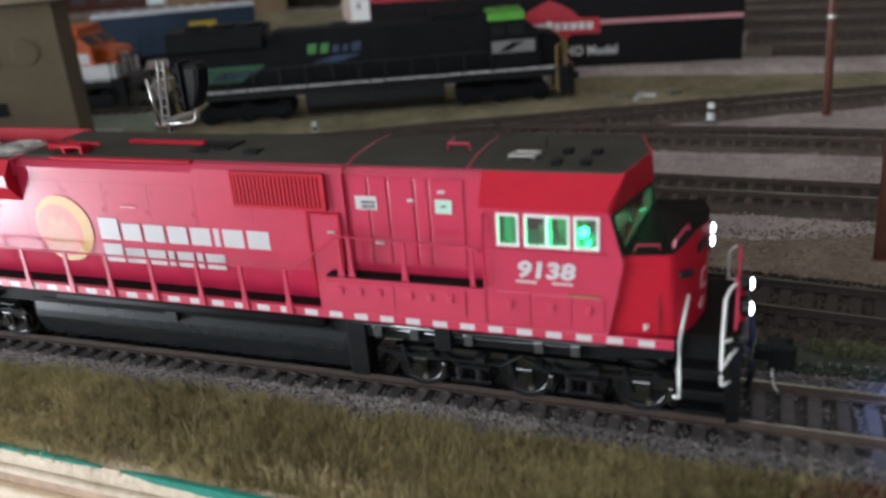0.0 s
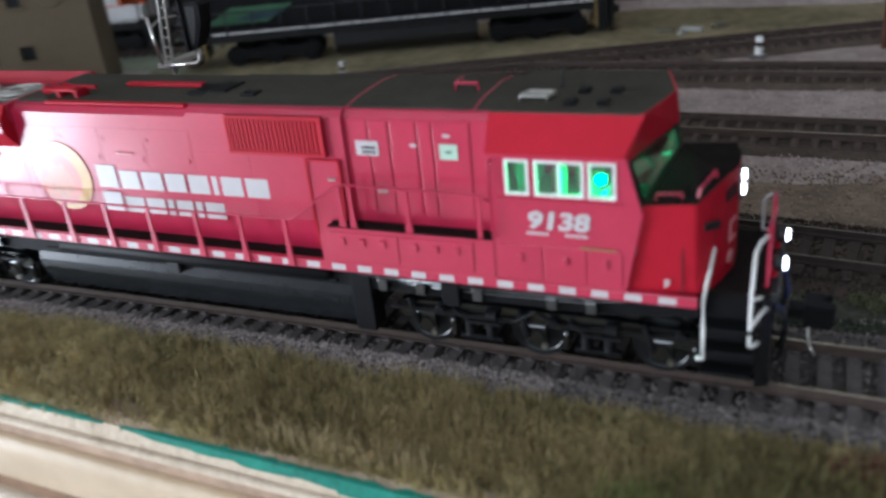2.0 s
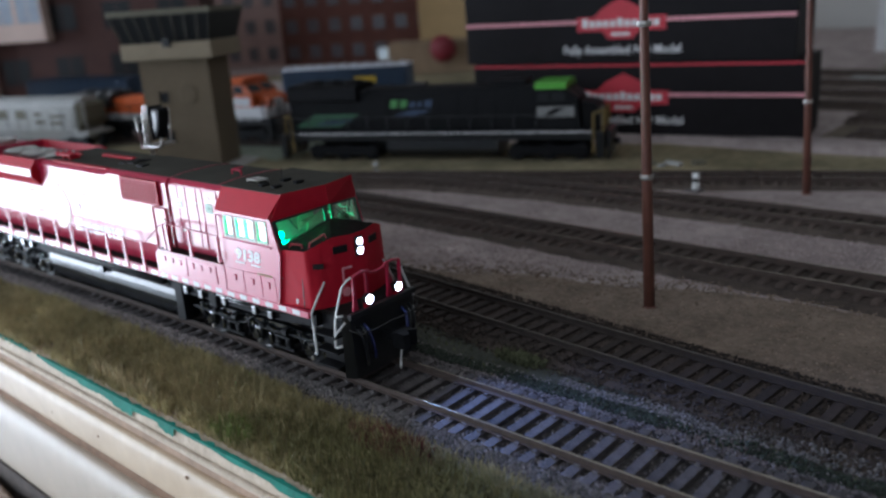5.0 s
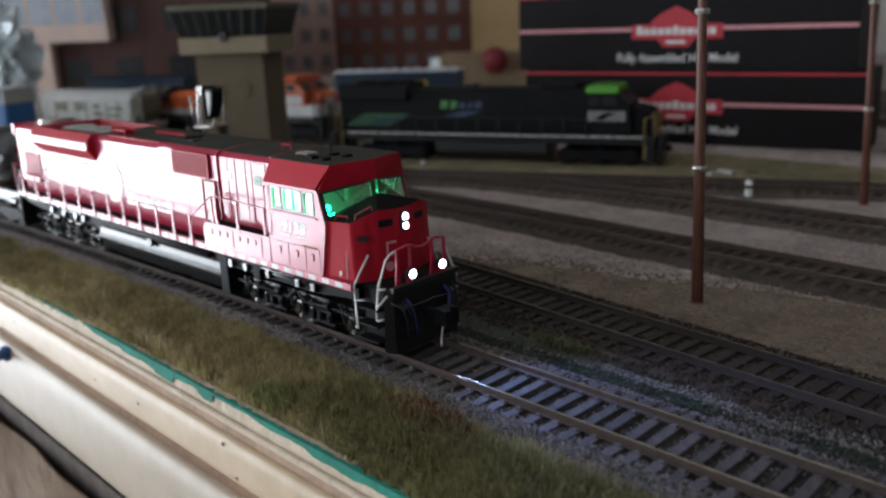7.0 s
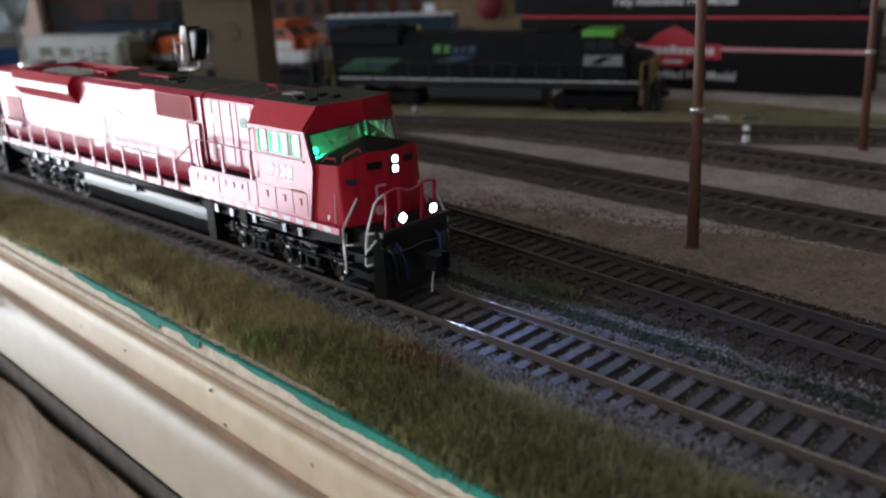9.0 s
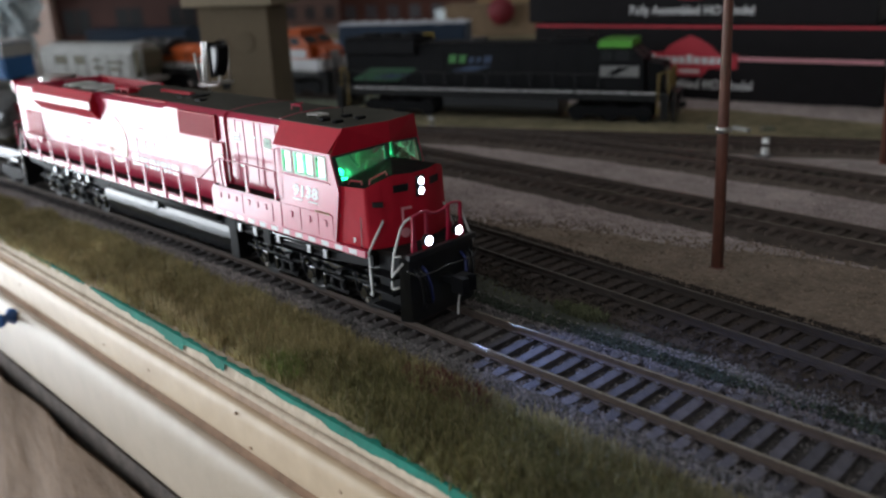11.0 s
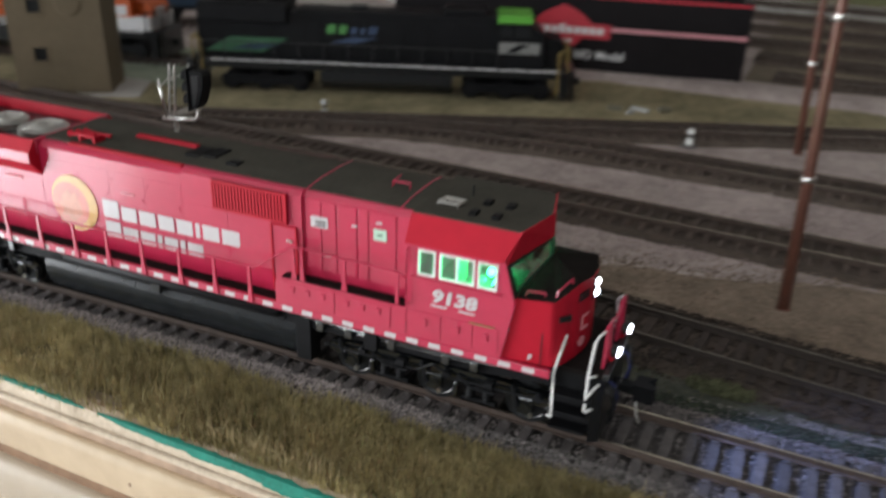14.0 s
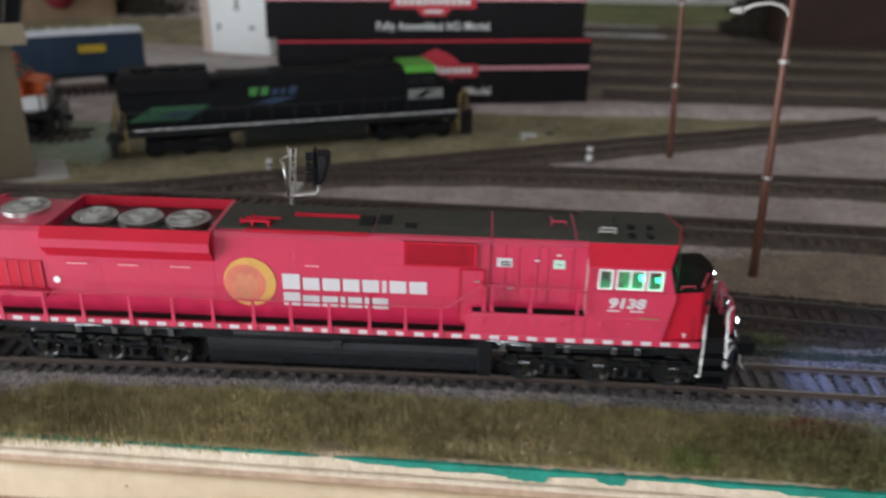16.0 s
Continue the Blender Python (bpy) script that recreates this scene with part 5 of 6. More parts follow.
    for s in (-1, 1):
        y = s * 18.5
        rail = part("side_handrail", tube(bmesh.new(), [(-126.0, y, 31.6)] + [(x, y, 31.6) for x in reversed(posts)] + [(33.0, y, 31.8), (44.0, s * 17.4, 39.6), (46.5, s * 17.2, 40.0), (76.5, s * 17.6, 39.6), (78.6, s * 17.9, 39.0)], 0.30, 6), RED, loco, "thin red side handrail", smooth=True)
        for x in posts:
            part("stanchion", prism(bmesh.new(), [(x - 0.95, 20.2), (x - 0.5, 25.0), (x - 0.45, 31.8), (x + 0.45, 31.8), (x + 0.5, 25.0), (x + 0.95, 20.2)], "y", y - 0.3, y + 0.3), RED, rail)
        for x, low_z in ((45.0, 30.4), (47.6, 30.4), (60.6, 30.4), (76.2, 28.0)):
            yy = s * 17.6
            part("stanchion", prism(bmesh.new(), [(x - 0.9, low_z), (x - 0.5, low_z + 3), (x - 0.45, 39.8), (x + 0.45, 39.8), (x + 0.5, low_z + 3), (x + 0.9, low_z)], "y", yy - 0.3, yy + 0.3), RED, rail)
        part("rear_step_rail", tube(bmesh.new(), [(-131.0, s * 18.3, 8.6), (-130.6, s * 18.3, 22.0), (-131.2, s * 15.8, 32.0)], 0.46, 8), WHITE, loco, "white-painted step handrail", smooth=True)
    # rear end
    part("rear_platform", block(bmesh.new(), -139.5, -128, -15.6, 15.6, 19.8, 22.0, 0.3), GRIME, loco, "black rear platform")
    part("rear_pilot", block(bmesh.new(), -140.5, -138.6, -15.6, 15.6, 2.4, 21.0, 0.3), BLACK, loco, "black rear pilot plate")
    rear = part("rear_handrail", tube(bmesh.new(), [(-139.6, -15.4, 22.0), (-139.6, -15.4, 34.0), (-139.6, 15.4, 34.0), (-139.6, 15.4, 22.0)], 0.42, 8), RED, loco, "red rear handrail")
    for y in (-6.0, 6.0):
        part("post", block(bmesh.new(), -139.9, -139.3, y - 0.5, y + 0.5, 22.0, 34.0), RED, rear)
    bm = prism(bmesh.new(), [(-132, 48.5), (-135.0, 50.0), (-135.0, 54.0), (-132, 54.6)], "y", -15.0, 15.0)
    part("rear_visor", bm, RED, loco)
    part("rear_coupler", block(bmesh.new(), -147, -140, -1.8, 1.8, 9.6, 13.6, 0.5), BLACK, loco, "black knuckle coupler")

    # underframe: fuel tank, air reservoir, trucks
    outline = [(-15.2, 8.0), (-15.8, 10.4), (-15.8, 12.6), (-15.0, 15.8), (15.0, 15.8), (15.8, 12.6), (15.8, 10.4), (15.2, 8.0), (13.4, 4.4), (9.0, 3.0), (-9.0, 3.0), (-13.4, 4.4)]
    tank = part("fuel_tank", prism(bmesh.new(), outline, "x", -51.5, 43.5), TANK_BLACK, loco, "black fuel tank")
    for s in (-1, 1):
        part("tank_ledge", block(bmesh.new(), -48, 40, s * 15.4 - 0.6, s * 15.4 + 0.6, 15.4, 16.4, 0.3), NS_BLACK, tank)
        part("fuel_filler", block(bmesh.new(), -7.0, -3.5, s * 16.6 - 0.6, s * 16.6 + 0.6, 13.6, 17.6, 0.3), BLACK, tank)
        part("air_reservoir", lathe(bmesh.new(), (4, s * 16.0, 17.8), [(0.6, -46), (1.7, -45), (1.7, 34), (0.6, 35)], "x", 16), NS_BLACK, loco, "long black air reservoir", smooth=True)
        for z, y, a, b in ((18.6, 16.6, 46, 108), (17.2, 15.9, 50, 100), (18.4, 16.4, -108, -56)):
            part("sill_pipe", tube(bmesh.new(), [(a, s * y, z), ((a + b) / 2, s * y, z - 0.3), (b - 4, s * y, z), (b, s * (y - 2), z + 0.6)], 0.4, 6), TRUCK, loco, "thin black pipe", smooth=True)
        for x in (52, 61, 74, 90, 98, -64, -72, -84, -97):
            part("valve", block(bmesh.new(), x - 1.2, x + 1.2, s * 16.2 - 0.9, s * 16.2 + 0.9, 15.2, 18.2, 0.35), TRUCK, loco)
        part("tank_end_box", block(bmesh.new(), 43.5, 48.5, s * 13.6 - 2.6, s * 13.6 + 2.6, 4.0, 19.8, 0.3), NS_BLACK, loco)
        part("blower_duct", block(bmesh.new(), 66.0, 70.0, s * 16.4 - 0.8, s * 16.4 + 0.8, 13.6, 19.8, 0.3), NS_BLACK, loco)
    truck(loco, (60.0, 85.4, 111.4))
    truck(loco, (-114.0, -90.0, -66.0))

    # marks on the sides
    for s in (-1, 1):
        y = s * 14.80
        disc = part("round_emblem", lathe(bmesh.new(), (-35.0, y, 36.7), [(9.0, -0.04), (9.0, 0.02)], "y", 48), LOGO_GOLD, loco, "round golden emblem")
        part("emblem_shape", lathe(bmesh.new(), (-36.6, y + s * 0.05, 36.0), [(7.2, -0.02), (7.0, 0.02)], "y", 30), LOGO_TAN, disc)
        blob = [(-36.6 + (4.2 + 0.8 * math.sin(3 * k)) * math.cos(2 * math.pi * k / 18), 35.4 + (4.6 + 0.8 * math.cos(2.3 * k)) * math.sin(2 * math.pi * k / 18)) for k in range(18)]
        part("emblem_shape", prism(bmesh.new(), blob, "y", *sorted((y + s * 0.075, y + s * 0.095))), LOGO_DARK, disc)
        edge = y - 0.03 if s < 0 else y
        bars("word_bar", loco, -23.7, 25.6, 34.5, 39.1, (1.1, 1.05, 1.1, 1.05, 1.05, 0.4, 1.05, 1.1), edge, GLOSS_WHITE, "white bar of the side mark", tall_first=1.2)
        bars("word_bar", loco, -23.6, 12.4, 28.4, 32.4, (1.05, 1.05, 1.0, 0.42, 0.9, 0.42, 1.0), edge, GLOSS_WHITE, "white bar of the side mark", tall_first=1.0)
        turn = pose(92.2 * MM, s * 18.12 * MM, 35.5 * MM, 90, 0, 0 if s < 0 else 180)
        lettering("road_number", "9138", 4.9 * MM, GLOSS_WHITE, loco, turn, stretch=1.24, thick=0.00004, bold=0.00021, label="white road number 9138", slant=0.12)
        for x in (86.0, 93.6):
            part("small_lettering", block(bmesh.new(), x, x + 4.4, *sorted((s * 18.02, s * 18.12)), 32.6, 33.1), GLOSS_WHITE, loco, "fine white lettering")
        # decals on the equipment doors
        yy = s * 14.15
        decal = part("decal", block(bmesh.new(), 48.8, 54.0, *sorted((yy, yy + s * 0.06)), 45.7, 48.9), GLOSS_WHITE, loco, "white and black decal")
        for z in (46.2, 47.2):
            part("decal_bar", block(bmesh.new(), 50.2, 53.4, *sorted((yy + s * 0.07, yy + s * 0.12)), z, z + 0.55), BLACK, decal)
        decal = part("decal", block(bmesh.new(), 67.6, 71.4, *sorted((yy, yy + s * 0.06)), 45.6, 48.8), DECAL_GREEN, loco, "pale green square decal")
        part("decal_bar", block(bmesh.new(), 68.8, 70.2, *sorted((yy + s * 0.07, yy + s * 0.12)), 47.0, 47.4), GREEN_SWOOSH, decal)
        for x, z in ((61.2, 48.0), (68.4, 50.2)):
            part("small_decal", block(bmesh.new(), x, x + 1.6, *sorted((yy, yy + s * 0.06)), z, z + 0.6), GLOSS_WHITE, loco)
        lettering("letter_mark", "F", 2.1 * MM, GLOSS_WHITE, loco, pose(112.6 * MM, s * 16.98 * MM, 23.9 * MM, 90, 0, 0 if s < 0 else 180), thick=0.00003, bold=0.00012, label="small white letter F")
        for x in (-15.5, ):
            part("grab_iron", block(bmesh.new(), x, x + 4.6, *sorted((s * 14.8, s * 15.1)), 43.4, 43.8), CARD_PINK, loco)
    # cab roof gear
    bm = bmesh.new()
    for a, b in (((82.6, -7.2), (88.0, -7.2)), ((83.4, -3.8), (88.6, -3.8)), ((82.6, -7.2), (83.4, -3.8)), ((88.0, -7.2), (88.6, -3.8))):
        tube(bm, [(*a, 56.7), (*b, 56.7)], 0.4, 6)
    for k in range(5):
        tube(bm, [(83.6 + k, -7.0, 56.6), (84.2 + k, -4.0, 56.6)], 0.18, 4)
    for x, y in ((82.6, -7.2), (88.0, -7.2), (83.4, -3.8), (88.6, -3.8)):
        tube(bm, [(x, y, 55.8), (x, y, 56.7)], 0.3, 5)
    part("roof_antenna", bm, SILVER, loco, "bright wire roof antenna")
    part("roof_whip", tube(bmesh.new(), [(88.6, 2.0, 56), (88.6, 2.0, 59.0)], 0.25, 5), BLACK, loco)
    for x, y in ((94.0, -1.0), (100.2, -1.0), (93.2, -9.0), (99.2, -9.0)):
        part("roof_cap", block(bmesh.new(), x - 1.1, x + 1.1, y - 1.6, y + 1.6, 55.8, 56.9, 0.35), NS_BLACK, loco, "small black roof hatch")
    bm = tube(bmesh.new(), [(67.0, -1.5, 55.6), (67.0, -1.5, 57.6), (72.0, -1.5, 57.6), (72.0, -1.5, 55.6)], 0.35, 6)
    tube(bm, [(67.0, -1.5, 57.6), (67.0, 3.0, 57.6)], 0.3, 6)
    part("roof_bracket", bm, RED, loco, "red roof bracket")
    for x in (46.6, 74.5):
        part("roof_seam", prism(bmesh.new(), [(-12.2, 55.2), (-5.6, 56.0), (5.6, 56.0), (12.2, 55.2), (12.2, 55.45), (5.6, 56.15), (-5.6, 56.15), (-12.2, 55.45)], "x", x, x + 0.5), RED, loco)
    return loco


red_locomotive()
# the lamps that the locomotive carries
for side in (-6.3, 6.3):
    lamp("ditch_beam", "SPOT", LOCO @ look((0.1345, side * MM, 0.025), (0.24, side * 1.1 * MM, -0.004)), 0.075, (0.30, 0.44, 1.0), cone=85, radius=0.0012)
lamp("head_beam", "SPOT", LOCO @ look((0.1260, 0, 0.0386), (0.36, 0, 0.0)), 0.15, (0.30, 0.44, 1.0), cone=70, radius=0.0015)
lamp("cab_glow", "POINT", LOCO @ pose(0.0985, -0.0085, 0.0408), 0.022, (0.03, 1.0, 0.30), radius=0.001)


# ---- other rolling stock ----
def simple_truck(parent, xs, mat=NS_BLACK):
    lo, hi = min(xs), max(xs)
    for s in (-1, 1):
        bm = bmesh.new()
        prism(bm, [(lo - 6, 6.5), (lo - 4, 10), (hi + 4, 10), (hi + 6, 6.5), (hi, 4.2), (lo, 4.2)], "y", *sorted((s * 11.0, s * 13.0)))
        ob = part("truck_frame", bm, mat, parent, "dark truck frame")
    for x in xs:
        bm = bmesh.new()
        for s in (-1, 1):
            lathe(bm, (x, s * 9.0, 5.8), [(1.0, -1.3), (5.2, -1.4), (5.8, -1.2), (5.8, 1.2), (5.2, 1.4), (1.0, 1.3)], "y", 18)
        part("wheelset", bm, mat, ob)


def freight_diesel(name, m, label, hood, cab_top, cab_side, sill_mat, ends, marks, roof, tall=51.0, band=None):
    """A six-axle model diesel, nose towards +x, 235 mm long."""
    loco = thing(name, m, label, "locomotive")
    part("frame", block(bmesh.new(), -116, 116, -15, 15, 14.5, 20.2, 0.4), BLACK, loco, "black underframe")
    for s in (-1, 1):
        part("side_sill", block(bmesh.new(), -108, 108, s * 17.0 - 0.6, s * 17.0 + 0.6, 19.2, 21.0, 0.15), BLACK, loco)
        for n in range(24):
            x = -106 + n * 8.95
            part("reflector", block(bmesh.new(), x, x + 8.2, s * 17.65 - 0.05, s * 17.65 + 0.08, 19.7, 20.6), sill_mat, loco, "white sill stripe")
    bm = bmesh.new()
    prism(bm, hood_outline(12.6, tall, low=20.5, tuck=0.3), "x", -52, 71)
    prism(bm, hood_outline(12.4, tall - 1.5, low=20.5, tuck=0.3), "x", -114, -52)
    part("long_hood", bm, hood, loco, "painted long hood")
    t = tall - 51.0
    bm = prism(bmesh.new(), [(-12, 42 + t), (-17.4, 44 + t), (-17.4, 52.5 + t), (-14, 54.4 + t), (14, 54.4 + t), (17.4, 52.5 + t), (17.4, 44 + t), (12, 42 + t)], "x", -112, -58)
    part("radiator_housing", bm, roof, loco, "wide radiator wings")
    for x in (-98, -82, -66):
        part("fan", lathe(bmesh.new(), (x, 0, 54.4 + t), [(7.4, 0), (7.4, 1.6), (6.6, 2.0), (1.0, 2.0)], "z", 24), roof, loco)
    part("exhaust", block(bmesh.new(), -20, -10, -4, 4, 51.2 + t, 53.6 + t, 0.5), BLACK, loco)
    part("dynamic_brake", block(bmesh.new(), 38, 64, -11, 11, 50.8 + t, 54.2 + t, 0.8), hood, loco)
    for s in (-1, 1):
        for n in range(9):
            x = -50 + n * 13.4
            part("hood_door", block(bmesh.new(), x, x + 12.8, s * 12.7 - 0.2, s * 12.7 + 0.2, 24, 46 + t, 0.1), hood, loco)
    bm = prism(bmesh.new(), [(71, 20.5), (71, 47.5), (92, 47.5), (99.5, 41), (101, 20.5)], "y", -17.2, 17.2)
    cab = part("cab", bm, hood, loco, "painted cab")
    bm = prism(bmesh.new(), [(-17.4, 48.4), (-14.6, 52.6), (14.6, 52.6), (17.4, 48.4)], "x", 71, 92)
    part("cab_roof", bm, cab_top, cab, "coloured cab roof")
    for s in (-1, 1):
        part("cab_panel", block(bmesh.new(), 72.4, 97.2, s * 17.3 - 0.15, s * 17.3 + 0.15, 30.2, 37.0, 0.1), cab_side, cab, "pale panel on the cab side")
        if not band:
            part("cab_mark", prism(bmesh.new(), [(77, 31.2), (83, 31.2), (86, 33.4), (92, 36.0), (84, 36.0), (80, 33.6)], "y", *sorted((s * 17.44, s * 17.58))), NS_BLACK, cab, "dark mark on the pale panel")
        for a, b in ((73, 80), (82, 91)):
            part("cab_window", block(bmesh.new(), a, b, s * 17.3 - 0.2, s * 17.3 + 0.25, 40.4, 46.4, 0.1), SMOKE, cab)
        part("windscreen", solid(bmesh.new(), [(99.6, s * 2, 41.4), (99.6, s * 15.5, 41.4), (93.4, s * 15.5, 46.9), (93.4, s * 2, 46.9), (98.9, s * 2, 41.2), (98.9, s * 15.5, 41.2), (92.7, s * 15.5, 46.7), (92.7, s * 2, 46.7)],
                                 [(0, 1, 2, 3), (7, 6, 5, 4), (0, 4, 5, 1), (1, 5, 6, 2), (2, 6, 7, 3), (3, 7, 4, 0)]), SMOKE, cab)
    bm = prism(bmesh.new(), [(101, 20.5), (101, 39.5), (110.5, 38.0), (112.5, 35.5), (112.5, 20.5)], "y", -12.5, 12.5)
    part("nose", bm, hood, loco, "sloped nose")
    if band:
        part("nose_band", block(bmesh.new(), 72, 112.9, -17.5, 17.5, 20.8, 29.5, 0.5), band, loco, "white band round the cab and nose")
    part("nose_door", block(bmesh.new(), 112.4, 112.9, -5.5, 5.5, 21.5, 35.0, 0.2), cab_side, loco)
    for s in (-1, 1):
        rail = part("side_handrail", tube(bmesh.new(), [(-112, s * 17.8, 31.5), (72, s * 17.8, 31.5)], 0.35, 6), BLACK, loco)
        for n in range(13):
            x = -112 + n * 15.3
            part("stanchion", block(bmesh.new(), x - 0.4, x + 0.4, s * 17.8 - 0.3, s * 17.8 + 0.3, 20.2, 31.5), BLACK, rail)
        for x in (-117.5, 115.5):
            d = 1 if x > 0 else -1
            part("end_rail", tube(bmesh.new(), [(x - d * 6, s * 17.4, 6), (x - d * 6, s * 17.4, 32), (x, s * 15.0, 33.5), (x, s * 4.0, 33.5), (x, s * 3.5, 21)], 0.7, 6), ends, loco, "yellowed end handrail")
            part("end_rail", tube(bmesh.new(), [(x, s * 15.5, 6), (x, s * 15.0, 33.5)], 0.6, 6), ends, loco, "yellowed end handrail")
            part("steps", block(bmesh.new(), x - 4.5, x + 0.5, s * 14.5 - 2.5, s * 14.5 + 2.5, 3, 20, 0.3), BLACK, loco)
    for x in (-119, 119):
        part("pilot", block(bmesh.new(), x - 1.2, x + 1.2, -15, 15, 2.5, 20.5, 0.3), BLACK, loco)
        part("coupler", block(bmesh.new(), x - 6, x + 6, -1.8, 1.8, 9, 13.5, 0.5), BLACK, loco, "black coupler")
    part("fuel_tank", prism(bmesh.new(), [(-14.5, 8), (-14, 15), (14, 15), (14.5, 8), (10, 3), (-10, 3)], "x", -38, 44), BLACK, loco, "black fuel tank")
    simple_truck(loco, (-96, -74, -52)), simple_truck(loco, (56, 78, 100))
    for shape, x0, x1, z0, z1, lean, mat in marks:
        for s in (-1, 1):
            y = sorted((s * 12.95, s * 13.10))
            prism_pts = [(x0, z0), (x1 - lean, z0), (x1, z1), (x0 + lean, z1)]
            part(shape, prism(bmesh.new(), prism_pts, "y", *y), mat, loco, "coloured side mark")
    return loco


def on_line(a, b, z):
    """A pose on the middle of the line from a to b, heading from a to b."""
    return pose((a[0] + b[0]) / 2, (a[1] + b[1]) / 2, z, 0, 0, math.degrees(math.atan2(b[1] - a[1], b[0] - a[0])))


MARK_GREEN = material("mark_green", (0.07, 0.24, 0.06), 0.5, vary=0.2, scale=100)
freight_diesel("black_locomotive", on_line((-0.336, 0.404), (-0.111, 0.498), 0.0105), "black model diesel locomotive with lime cab roof on the turf", NS_BLACK, LIME, DULL_WHITE, CARD_WHITE, YELLOW,
               (("swoosh", -110, -58, 24.5, 33.5, 16, GREEN_SWOOSH), ("swoosh", -96, -62, 26.0, 29.5, 14, BLUE_SWOOSH), ("side_mark", -34, -27.5, 37.5, 43.0, 1.2, MARK_GREEN), ("side_mark", -26.5, -20.5, 37.5, 43.0, 1.2, MARK_GREEN), ("side_mark", -19.5, -14.5, 37.5, 41.5, 1.2, BLUE_SWOOSH), ("side_mark", -13.5, -9.5, 37.5, 41.5, 1.2, BLUE_SWOOSH), ("side_mark", -8.5, -2, 37.5, 42.5, 1.2, BLUE_SWOOSH), ("swoosh", -32, -2, 32.0, 35.6, 14, BLUE_SWOOSH)), NS_BLACK)
freight_diesel("orange_locomotive", on_line((-0.612, 0.373), (-0.386, 0.438), 0.0145), "orange and white model diesel locomotive behind the tower", ORANGE, ORANGE, CARD_WHITE, CARD_WHITE, BLACK, (("swoosh", -100, 60, 20.8, 24.0, 6, CAR_GREY),), BLACK, 38.0, CARD_WHITE)


def boxcar(name, m, label, side_mat, roof_mat, length=150.0, tall=44.0, mark=None):
    car = thing(name, m, label, "freight car")
    h, w = length / 2, 16.0
    body = part("body", block(bmesh.new(), -h, h, -w, w, 13.0, tall, 0.5), side_mat, car, "ribbed car body")
    part("roof", prism(bmesh.new(), [(-w - 0.6, tall), (-w - 0.6, tall + 0.8), (0, tall + 2.2), (w + 0.6, tall + 0.8), (w + 0.6, tall)], "x", -h - 0.5, h + 0.5), roof_mat, car, "pale ribbed roof")
    for s in (-1, 1):
        for n in range(int(length / 9)):
            x = -h + 4 + n * 9
            if abs(x) > 14:
                part("rib", block(bmesh.new(), x, x + 1.0, s * w - 0.3, s * w + 0.6, 13.6, tall - 0.8), side_mat, body)
        part("sliding_door", block(bmesh.new(), -12, 12, s * (w + 0.3) - 0.5, s * (w + 0.3) + 0.5, 14, tall - 2, 0.2), side_mat, car, "sliding door")
        if mark:
            part("side_mark", block(bmesh.new(), h - 51, h - 30, s * (w + 0.75) - 0.12, s * (w + 0.75) + 0.12, 30.5, 36.8, 0.1), mark, car, "plain coloured mark")
    for n in range(int(length / 12)):
        x = -h + 6 + n * 12
        part("roof_rib", block(bmesh.new(), x, x + 1.2, -w, w, tall + 1.2, tall + 2.6, 0.1), roof_mat, car)
    part("underframe", block(bmesh.new(), -h + 4, h - 4, -9, 9, 9, 13, 0.3), BLACK, car)
    for d in (-1, 1):
        simple_truck(car, (d * (h - 26), d * (h - 10)))
        part("coupler", block(bmesh.new(), d * (h + 3) - 4, d * (h + 3) + 4, -1.6, 1.6, 9, 12.5, 0.4), BLACK, car)
        part("ladder", block(bmesh.new(), d * (h - 5) - 2, d * (h - 5) + 2, -w - 1.1, -w - 0.7, 13, tall - 1), side_mat, car)
    return car


boxcar("blue_boxcar", on_line((-0.505, 0.5359), (-0.397, 0.6034), 0.0145), "dark blue model boxcar with yellow mark and pale roof", CAR_BLUE, STEEL_BLUE, 124, 45, LOGO_YELLOW)


def hopper(name, m, label, mat, length=170.0, tall=48.0):
    car = thing(name, m, label, "freight car")
    h = length / 2
    body = part("body", prism(bmesh.new(), [(-15.5, 18), (-16.5, tall - 6), (-12, tall), (12, tall), (16.5, tall - 6), (15.5, 18), (8, 8), (-8, 8)], "x", -h + 10, h - 10), mat, car, "grey rounded hopper body")
    for s in (-1, 1):
        for n in range(9):
            x = -h + 14 + n * (length - 28) / 8
            part("rib", block(bmesh.new(), x - 0.7, x + 0.7, s * 16.4 - 0.5, s * 16.4 + 0.5, 18, tall - 6), mat, body)
        for x, wide, z0, z1 in ((-h + 28, 15, 28, 36), (-h + 52, 13, 28, 36), (-h + 74, 9, 31, 33.5), (-h + 74, 12, 24, 27), (-h + 92, 18, 29, 31.5), (-h + 92, 14, 23, 26)):
            part("side_marking", block(bmesh.new(), x, x + wide, s * 16.8 - 0.15, s * 16.8 + 0.15, z0, z1, 0.1), OLIVE_GREY, body, "dark block marking")
    part("roof_walk", block(bmesh.new(), -h + 8, h - 8, -5, 5, tall + 0.6, tall + 1.6, 0.2), mat, car)
    for d in (-1, 1):
        part("end_platform", block(bmesh.new(), min(d * h, d * (h - 14)), max(d * h, d * (h - 14)), -15, 15, 13, 16, 0.3), mat, car)
        part("end_slope", prism(bmesh.new(), [(d * (h - 10.2), 17), (d * (h - 10.2), tall - 3), (d * (h - 4), tall - 5), (d * (h - 4), 26)], "y", -14.5, 14.5), OLIVE_GREY, car, "olive end wall")
        part("end_post", tube(bmesh.new(), [(d * (h - 1), -14, 14), (d * (h - 1), -14, 42), (d * (h - 10), -14, 42)], 0.8, 6), mat, car)
        simple_truck(car, (d * (h - 24), d * (h - 8)))
    return car


